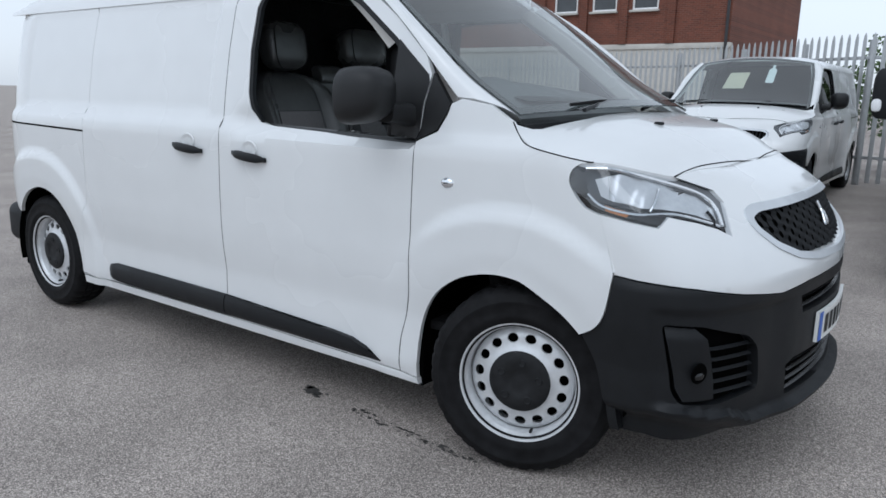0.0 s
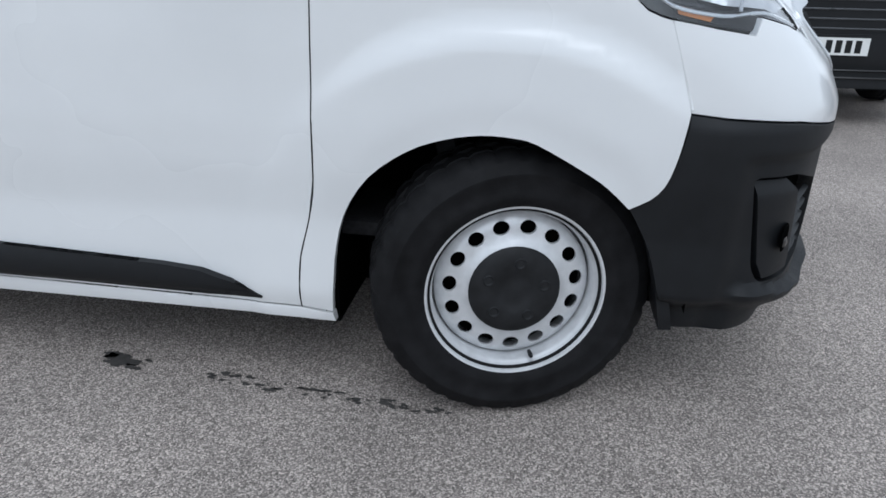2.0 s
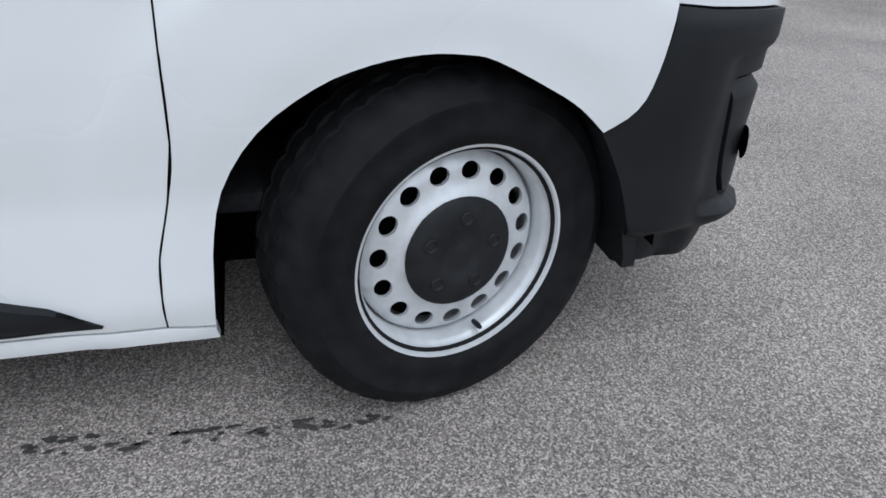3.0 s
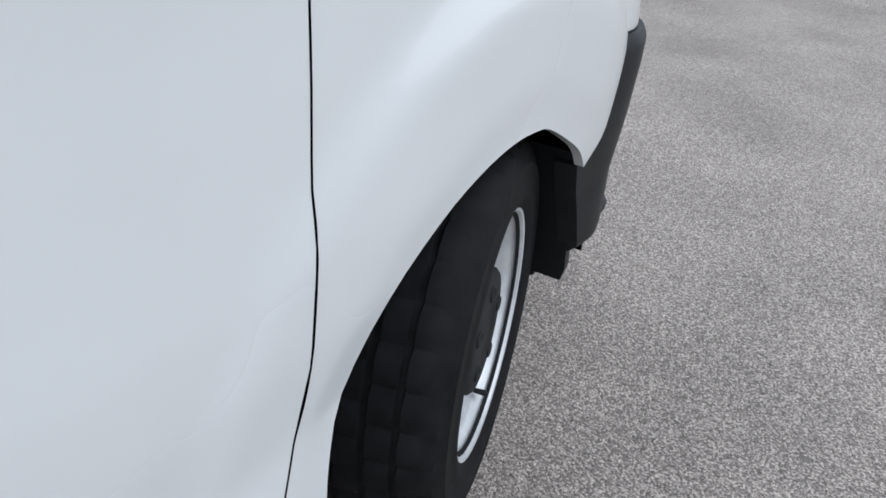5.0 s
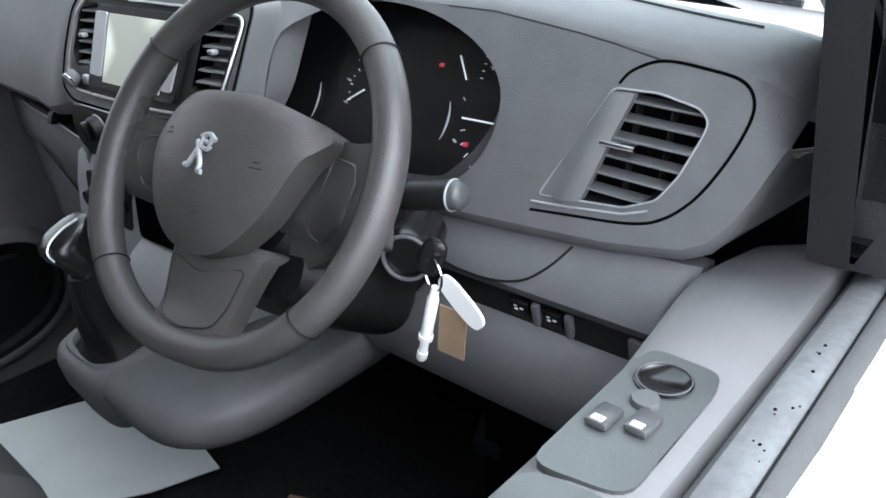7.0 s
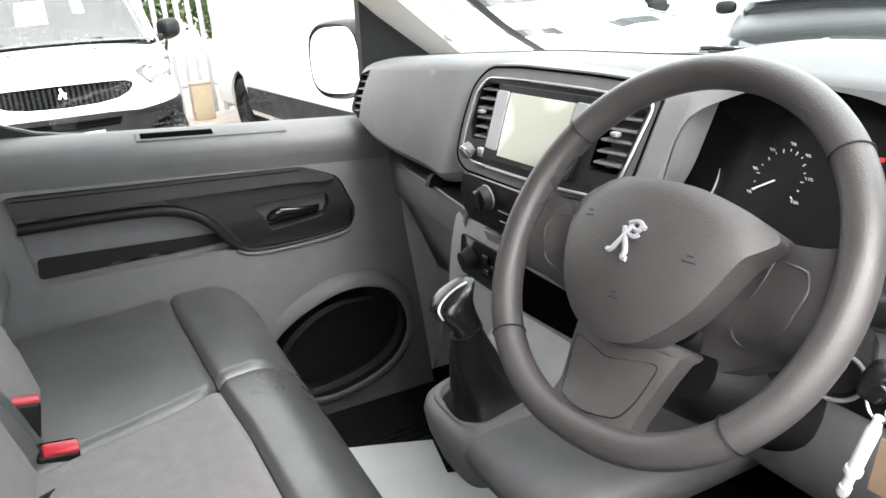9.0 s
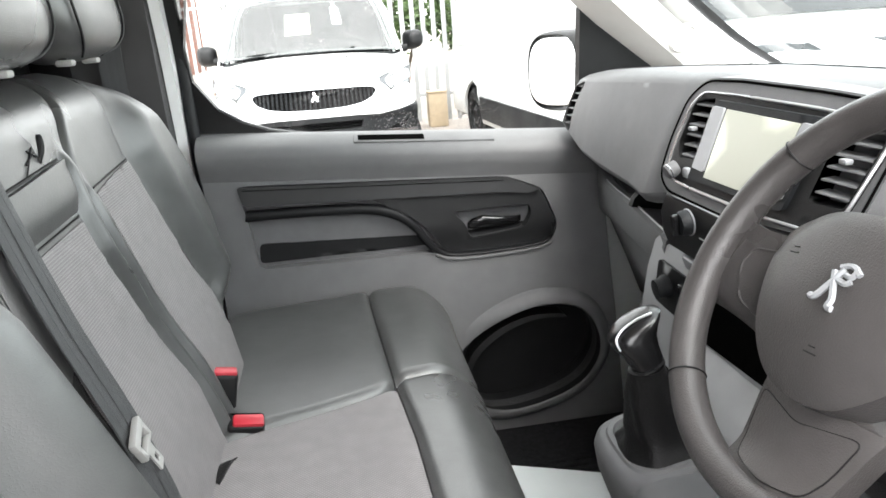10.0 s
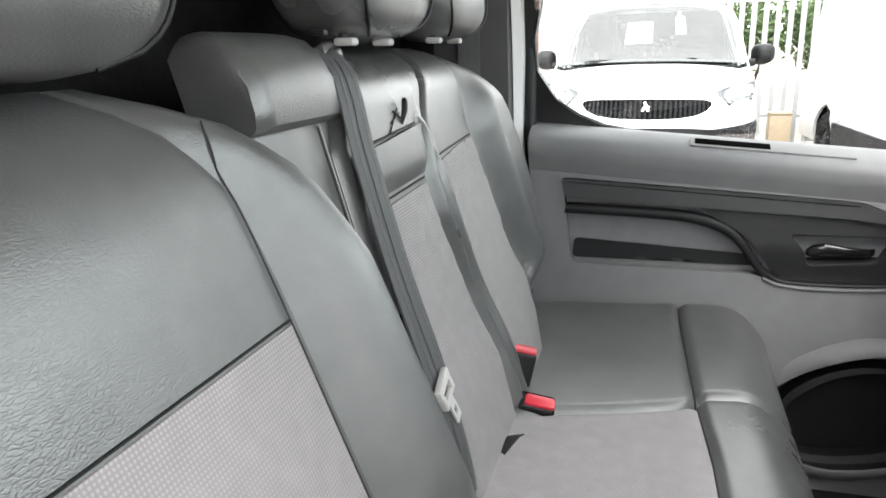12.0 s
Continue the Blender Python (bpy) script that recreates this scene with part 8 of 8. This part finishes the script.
part("floor_pan", moved(box((6.0, 1.7, 0.35), 0.03), Matrix.Translation((-3.5, 0, 0.52))), DARK, big)
part("rear_wall", moved(box((0.04, 1.9, 1.3), 0.02), Matrix.Translation((-6.58, 0, 0.9))), PAINT, big)
for s in (-1, 1):
    head = part("wing_mirror", pillow(Matrix.Translation((-0.98, s * 1.19, 1.40)), (0.055, 0.12, 0.20), 4, 4, 24, 10), BLACK, big, "large black wing mirror")
    part("mirror_arm", tube([(-1.02, s * 0.97, 1.27), (-1.0, s * 1.10, 1.27), (-0.98, s * 1.18, 1.30)], 0.035, 12), BLACK, head)
    part("mirror_lamp", pillow(Matrix.Translation((-0.93, s * 1.27, 1.31)), (0.02, 0.035, 0.05), 3, 3, 16, 6), DIAL, head, "clear mirror indicator")
for x in (-1.11, -5.55):
    for s in (0, 1):
        wheel((x, -0.90 + 1.80 * s, 0.343), 0, s, big, BLACK)


# ---- dark car facing the yard ahead of the van ----
car = thing("parked_car", "dark grey car facing the yard with clear headlamps", "car")
car.matrix_basis = pose(4.62, 3.56, 0, 0, 0, 216)
CAR_PAINT = material("dark_car_paint", (0.0045, 0.0048, 0.0054), 0.4, var=0.08, scale=8, spec=0.2)
CAR_SECTIONS = ((0.00, 0.62, 0.36, 0.62), (-0.06, 0.74, 0.30, 0.80), (-0.16, 0.84, 0.26, 0.90), (-0.40, 0.90, 0.24, 0.97), (-0.80, 0.92, 0.24, 1.02), (-1.15, 0.925, 0.24, 1.06), (-1.25, 0.925, 0.24, 1.08), (-2.2, 0.93, 0.24, 1.10), (-3.6, 0.925, 0.26, 1.10), (-4.2, 0.88, 0.32, 1.06), (-4.42, 0.78, 0.40, 0.98))


def car_ring(x, w, z0, z1):
    return [(x, y, z) for y, z in ((-w * 0.93, z0), (-w, z0 + 0.14), (-w * 1.0, (z0 + z1) / 2), (-w * 0.985, z1 - 0.14), (-w * 0.93, z1 - 0.05), (-w * 0.78, z1 - 0.012), (-w * 0.4, z1 + 0.008), (0, z1 + 0.014), (w * 0.4, z1 + 0.008), (w * 0.78, z1 - 0.012), (w * 0.93, z1 - 0.05), (w * 0.985, z1 - 0.14), (w, (z0 + z1) / 2), (w, z0 + 0.14), (w * 0.93, z0))]


part("body", loft([car_ring(*c) for c in CAR_SECTIONS]), CAR_PAINT, car)
part("cabin", loft([[(x, y * k, z) for y, z in ((-w, 1.04), (-w, 1.09), (-tw, zt - 0.05), (-tw + 0.10, zt), (tw - 0.10, zt), (tw, zt - 0.05), (w, 1.09), (w, 1.04))] for x, w, tw, zt, k in ((-1.10, 0.80, 0.78, 1.11, 1), (-1.55, 0.84, 0.70, 1.38, 1), (-1.95, 0.86, 0.64, 1.57, 1), (-2.6, 0.87, 0.63, 1.62, 1), (-3.5, 0.86, 0.62, 1.58, 1), (-4.2, 0.82, 0.66, 1.20, 1))]), CAR_PAINT, car)
screen_at = lambda u, v, d=0: (-1.12 - 0.83 * u + 0.014, v * (0.76 - 0.13 * u), 1.125 + 0.44 * u + 0.025 * (1 - v * v) + 0.010)
part("windscreen", grid_sheet(screen_at, lin(0.02, 0.97, 8), lin(-1, 1, 12)), LAMP_DULL, car, "dark car windscreen")
part("wiper", tube([screen_at(0.04, 0.45), Vector(screen_at(0.10, 0.0)) + Vector((0.01, 0, 0.015)), Vector(screen_at(0.16, -0.55)) + Vector((0.01, 0, 0.015))], 0.010, 8), BLACK, car)
for s in (-1, 1):
    outline = [(-0.02, s * 0.50), (-0.05, s * 0.66), (-0.15, s * 0.80), (-0.36, s * 0.885)]
    lamp = part("headlamp", loft([[(x + 0.012, y * 1.01, z), (x + 0.004, y * 1.012, z + h * 0.5), (x - 0.05, y * 0.985, z + h), (x - 0.10, y * 0.93, z + h * 0.5), (x - 0.06, y * 0.95, z)] for (x, y), z, h in zip(outline, (0.66, 0.68, 0.71, 0.78), (0.13, 0.16, 0.16, 0.10))]), LAMP_DULL, car, "clear car headlamp")
    for k, (x, y, z) in enumerate(((-0.018, 0.585, 0.735), (-0.065, 0.735, 0.765))):
        part("lamp_bowl", moved(lathe([(0.058, 0.0), (0.052, -0.012), (0.030, -0.004), (0.0005, -0.002)], 20), Matrix.Translation((x, s * y, z)) @ pose(0, 0, 0, 0, 0, 90 + s * (14 + 20 * k)) @ Matrix.Diagonal((1, 1, 0.8, 1))), REFLECTOR, lamp)
    part("wing_mirror", pillow(Matrix.Translation((-1.42, s * 1.01, 1.10)), (0.06, 0.11, 0.07), 3, 3, 20, 8), CAR_PAINT, car, "dark door mirror")
    for x in (-0.86, -3.55):
        wheel((x, s * 0.80, 0.343), 0, 1 if s > 0 else 0, car, STEEL)
part("radiator_grille", loft([[(x, y, z) for y, z in ((-w, 0.50), (-w * 1.1, 0.62), (-w, 0.76), (w, 0.76), (w * 1.1, 0.62), (w, 0.50))] for x, w in ((-0.04, 0.36), (0.008, 0.36), (0.012, 0.34))]), DARK, car, "black radiator grille")
part("emblem", moved(lathe([(0.04, 0.0), (0.038, -0.008), (0.0005, -0.010)], 20), Matrix.Translation((0.006, 0, 0.83)) @ pose(0, 0, 0, 0, 0, 90) @ pose(0, 0, 0, 25, 0, 0)), CHROME, car)
part("lower_intake", loft([[(x, y, z) for y, z in ((-w, 0.32), (-w, 0.42), (w, 0.42), (w, 0.32))] for x, w in ((-0.10, 0.60), (0.004, 0.58), (0.008, 0.56))]), BLACK, car)


# ---- palisade fence ----
GALV = material("galvanised_steel", (0.40, 0.41, 0.415), 0.5, metal=0.35, var=0.14, scale=9, bump=0.1)
FENCE = [(7.5, 10.2), (-0.46, 10.57), (-1.6, 11.4), (-2.9, 12.46), (-4.5, 13.46), (-6.55, 14.2), (-13.0, 15.6)]
fence = tagged(new("palisade_fence"), "galvanised steel palisade fence with pointed pales", "fence", kind="structure")


def pale_mesh():
    """One pale: a W-section strip with a split point."""
    sec = [(-0.034, 0.0), (-0.030, 0.012), (-0.012, 0.012), (0.0, 0.0), (0.012, 0.012), (0.030, 0.012), (0.034, 0.0), (0.0, -0.004)]
    bm = bmesh.new()
    rows = []
    for z, k in ((0.05, 1.0), (2.26, 1.0), (2.34, 0.72), (2.40, 0.12)):
        rows.append([bm.verts.new((a * k, b, z)) for a, b in sec])
    for a, b in zip(rows, rows[1:]):
        for i in range(8):
            bm.faces.new((a[i], a[(i + 1) % 8], b[(i + 1) % 8], b[i]))
    bm.faces.new(rows[-1])
    return bm


first_pale = part("pale", pale_mesh(), GALV, fence, smooth=False)
first_post = part("post", moved(box((0.10, 0.055, 2.30), 0.004), Matrix.Translation((0, 0.10, 1.15))), GALV, fence)
used = [False, False]
for (xa, ya), (xb, yb) in zip(FENCE, FENCE[1:]):
    run = math.hypot(xb - xa, yb - ya)
    turn = math.degrees(math.atan2(yb - ya, xb - xa)) + 180
    for z in (0.45, 2.02):
        part("rail", moved(box((run + 0.02, 0.045, 0.05), 0.004), pose((xa + xb) / 2, (ya + yb) / 2, 0, 0, 0, turn) @ Matrix.Translation((0, 0.045, z))), GALV, fence)
    count = int(run / 0.155)
    for i in range(count):
        f = (i + 0.5) / count
        m = pose(xa + (xb - xa) * f, ya + (yb - ya) * f, 0, 0, 0, turn)
        if used[0]:
            p = new("pale", first_pale.data)
            p.parent = fence
        else:
            p, used[0] = first_pale, True
        p.matrix_basis = m
    for i in range(max(1, int(run / 2.75))):
        f = i / max(1, int(run / 2.75))
        if used[1]:
            p = new("post", first_post.data)
            p.parent = fence
        else:
            p, used[1] = first_post, True
        p.matrix_basis = pose(xa + (xb - xa) * f, ya + (yb - ya) * f, 0, 0, 0, turn)


BEIGE = material("beige_box", (0.45, 0.36, 0.25), 0.7, var=0.1)
crate = thing("utility_box", "small beige utility box at the fence", "box")
part("box_body", moved(box((0.28, 0.24, 0.50), 0.015), Matrix.Translation((0.33, 10.25, 0.25))), BEIGE, crate)
part("box_lid", moved(box((0.30, 0.26, 0.03), 0.01), Matrix.Translation((0.33, 10.25, 0.515))), BEIGE, crate)


# ---- brick building behind the fence ----
def brick_material():
    m = bpy.data.materials.new("dark_red_brick")
    m.use_nodes = True
    n, l = m.node_tree.nodes, m.node_tree.links
    b = n["Principled BSDF"]
    co, mp = n.new("ShaderNodeTexCoord"), n.new("ShaderNodeMapping")
    mp.inputs["Rotation"].default_value = (radians(90), 0, 0)
    br = n.new("ShaderNodeTexBrick")
    br.inputs["Scale"].default_value = 1.0
    br.inputs["Brick Width"].default_value, br.inputs["Row Height"].default_value, br.inputs["Mortar Size"].default_value = 0.225, 0.075, 0.006
    br.inputs["Color1"].default_value, br.inputs["Color2"].default_value, br.inputs["Mortar"].default_value = (0.16, 0.050, 0.028, 1), (0.11, 0.036, 0.022, 1), (0.17, 0.10, 0.075, 1)
    noise = n.new("ShaderNodeTexNoise")
    noise.inputs["Scale"].default_value, noise.inputs["Detail"].default_value = 0.9, 6
    mix = n.new("ShaderNodeMapRange")
    mix.inputs["To Min"].default_value, mix.inputs["To Max"].default_value = 0.6, 1.4
    sc = n.new("ShaderNodeVectorMath")
    sc.operation = "SCALE"
    l.new(co.outputs["Object"], mp.inputs["Vector"]), l.new(mp.outputs[0], br.inputs["Vector"]), l.new(co.outputs["Object"], noise.inputs["Vector"])
    l.new(noise.outputs["Fac"], mix.inputs["Value"]), l.new(br.outputs["Color"], sc.inputs[0]), l.new(mix.outputs[0], sc.inputs["Scale"])
    l.new(sc.outputs[0], b.inputs["Base Color"])
    b.inputs["Roughness"].default_value = 0.85
    return m


BRICK = brick_material()
RENDERED = material("pale_render", (0.50, 0.48, 0.44), 0.85, var=0.12, scale=3)
UPVC = material("white_window_frame", (0.8, 0.8, 0.79), 0.4, var=0.03)
DARK_PANE = material("dark_window_pane", (0.05, 0.055, 0.06), 0.08, var=0.2, scale=2)
PIPE = material("dark_drainpipe", (0.03, 0.03, 0.032), 0.5, var=0.1)
house = thing("office_building", "dark red brick office building with white windows", "building")
XS = [(-10.5, -11.65), (-12.35, -13.5), (-14.2, -15.35), (-16.6, -17.75), (-18.45, -19.6)]
openings = [[(a, 4.95), (a, 6.5), (b, 6.5), (b, 4.95)] for a, b in XS]
part("wall", sheet([(-7.5, 3.55), (-7.5, 9.5), (-30, 9.5), (-30, 3.55)], lambda x, z, d=0: (x, 28 + d, z), 0.30, 1.0, openings), BRICK, house, smooth=False)
part("side_wall", moved(box((0.30, 12, 9.5), 0.0), Matrix.Translation((-7.651, 34.31, 4.75))), BRICK, house)
part("base_wall", moved(box((22.5, 0.28, 3.32), 0.0), Matrix.Translation((-18.75, 28.15, 1.66))), RENDERED, house, "pale rendered lower wall")
part("band", moved(box((22.6, 0.36, 0.22), 0.02), Matrix.Translation((-18.75, 28.12, 3.435))), RENDERED, house, "pale stone band")
part("roof", moved(box((23, 12.6, 0.25), 0.03), Matrix.Translation((-18.7, 34.1, 9.63))), PIPE, house)
for x in (-9.9, -11.98, -13.85, -15.95):
    part("pier", moved(box((0.34, 0.12, 5.9), 0.01), Matrix.Translation((x, 27.94, 6.5))), BRICK, house)
part("downpipe", tube([(-7.62, 27.9, 0.1), (-7.62, 27.9, 9.4)], 0.06, 10), PIPE, house, "dark downpipe")
for a, b in XS:
    c = (a + b) / 2
    win = part("window", joined(*[moved(box(sz, 0.01), Matrix.Translation((c + dx, 28.08, z))) for sz, dx, z in (((1.15, 0.08, 0.08), 0, 4.99), ((1.15, 0.08, 0.08), 0, 6.46), ((0.08, 0.08, 1.4), -0.535, 5.72), ((0.08, 0.08, 1.4), 0.535, 5.72))]), UPVC, house, "white framed window")
    part("pane", moved(box((1.0, 0.02, 1.40), 0.0), Matrix.Translation((c, 28.10, 5.72))), DARK_PANE, win)
    part("window_sill", moved(box((1.28, 0.26, 0.09), 0.02), Matrix.Translation((c, 27.95, 4.90))), RENDERED, win)


# ---- shrubs behind the fence ----
LEAF = material("green_leaves", (0.07, 0.115, 0.035), 0.6, var=0.5, scale=4)
BARK = material("bark", (0.10, 0.075, 0.055), 0.9, var=0.3, scale=12)
rng = random.Random(4)


def shrub(x, y, height, spread):
    ob = thing("shrub", "leafy green shrub behind the fence", "shrub", "shrubs behind the fence", (x, y, 0))
    part("trunk", joined(*[tube([(0, 0, -0.05), (0.1 * math.cos(a), 0.1 * math.sin(a), height * 0.3), (0.5 * spread * math.cos(a), 0.5 * spread * math.sin(a), height * 0.75)], lambda f: 0.05 - 0.035 * f, 7) for a in (0.3, 2.2, 4.4)]), BARK, ob)
    verts, faces = [], []
    lumps = [(rng.uniform(-0.6, 0.6) * spread, rng.uniform(-0.6, 0.6) * spread, height * rng.uniform(0.35, 0.9), rng.uniform(0.25, 0.5) * spread) for _ in range(16)]
    for cx, cy, cz, r in lumps:
        for _ in range(160):
            d = Vector((rng.gauss(0, 1), rng.gauss(0, 1), rng.gauss(0, 1))).normalized() * r * rng.uniform(0.6, 1.1)
            u = Vector((rng.gauss(0, 1), rng.gauss(0, 1), rng.gauss(0, 1))).normalized() * rng.uniform(0.04, 0.07)
            w = u.orthogonal().normalized() * 0.03
            c = Vector((cx, cy, cz)) + d
            k = len(verts)
            verts += [c - u, c + w, c + u, c - w]
            faces.append((k, k + 1, k + 2, k + 3))
    me = bpy.data.meshes.new("crown")
    me.from_pydata([tuple(v) for v in verts], [], faces)
    me.materials.append(LEAF)
    new("crown", me).parent = ob


for x, y, h, s in ((0.1, 12.6, 2.5, 0.9), (1.3, 12.3, 2.3, 0.8), (-1.5, 13.6, 2.0, 0.8), (2.9, 12.6, 2.6, 0.9)):
    shrub(x, y, h, s)


# ---- loose things: keys, paper, oil spots ----
keys = thing("bunch_of_keys", "bunch of keys with white tags in the ignition", "keys")
part("key_head", pillow(Matrix.Translation((-0.762, -0.553, 1.168)) @ pose(0, 0, 0, 20, 0, 25), (0.006, 0.013, 0.020), 3, 3, 16, 8), BLACK_SMOOTH, keys, "black key head")
part("key_ring", tube([(-0.770 + 0.003 * math.sin(t), -0.561 + 0.013 * math.sin(t), 1.155 + 0.016 * math.cos(t)) for t in lin(0, 2 * math.pi, 24)[:-1]], 0.0013, 6, True), CHROME, keys, "steel split ring")
wa, wb = Vector((-0.772, -0.541, 1.055)), Vector((-0.770, -0.563, 1.143))
part("long_tag", tube([wa.lerp(wb, f) for f in (0, 0.03, 0.12, 0.121, 0.30, 0.301, 0.36, 0.361, 0.85, 0.9, 1.0)], lambda f: (0.004, 0.0055, 0.0055, 0.0045, 0.0045, 0.0075, 0.0075, 0.006, 0.006, 0.0045, 0.004)[min(10, int(f * 10 + 0.01))], 14), WHITE_TAG, keys, "white plastic key tag")
ov = Matrix.Translation((-0.768, -0.592, 1.136)) @ pose(0, 0, 0, -52, 0, 0)
part("oval_tag", loft([[ov @ Vector(p) for p in oval((x, 0, 0), (0, 1, 0), (0, 0, 1), 0.0115, 0.030, 3, 24)] for x in (0.0015, -0.0015)]), WHITE_TAG, keys, "white oval key tag")
part("card_tag", moved(box((0.0016, 0.030, 0.052), 0.0), Matrix.Translation((-0.765, -0.577, 1.096)) @ pose(0, 0, 0, 6, 0, 8)), BROWN_TAG, keys, "brown card key tag")

SHEET = [(-0.95, 0.62), (-0.702, 0.516), (-0.730, 0.381), (-0.682, 0.360), (-0.657, 0.25), (-0.681, 0.111), (-0.80, 0.16), (-0.98, 0.28)]
tagged(link(sheet(SHEET, lambda x, y, d=0: (x, y, 0.482 + 0.003 * math.sin(9 * x + 5 * y) - d), 0.004, 0.04), "paper_mat", PAPER), "white protective paper mat on the cab floor", "paper mat")


def blot(x, y, r, n=26):
    """A ragged flat spot of oil."""
    ph = [rng.uniform(0, 6.3) for _ in range(4)]
    ring = []
    for i in range(n):
        t = 2 * math.pi * i / n
        k = r * (1 + 0.28 * math.sin(2 * t + ph[0]) + 0.2 * math.sin(3 * t + ph[1]) + 0.15 * math.sin(7 * t + ph[2]) + rng.uniform(-0.12, 0.12))
        ring.append((x + 1.5 * k * math.cos(t), y + 0.7 * k * math.sin(t), 0.004))
    bm = bmesh.new()
    bm.faces.new([bm.verts.new(p) for p in ring])
    return bm


tagged(link(joined(blot(-1.07, -0.87, 0.040), blot(-1.02, -0.90, 0.016), blot(-1.11, -0.85, 0.018), blot(-0.99, -0.86, 0.008)), "oil_stain", STAIN, False), "dark oil stain on the asphalt", "oil stain")
drops = [(-0.80 + 0.67 * f + rng.uniform(-0.02, 0.02), -0.90 - 0.06 * f + rng.uniform(-0.02, 0.02), rng.uniform(0.003, 0.013)) for f in lin(0, 1, 34)]
tagged(link(joined(*[blot(x, y, r, 12) for x, y, r in drops]), "oil_drops", STAIN, False), "trail of small dark oil drops on asphalt", "oil drops", kind="stuff")

card = link(moved(box((0.10, 0.075, 0.002), 0.0), Matrix.Translation((-0.665, -0.100, 0.4725)) @ pose(0, 0, 0, 0, 0, 24)), "card", BROWN_TAG, False)
tagged(card, "small brown cardboard card lying on the cab floor", "card")
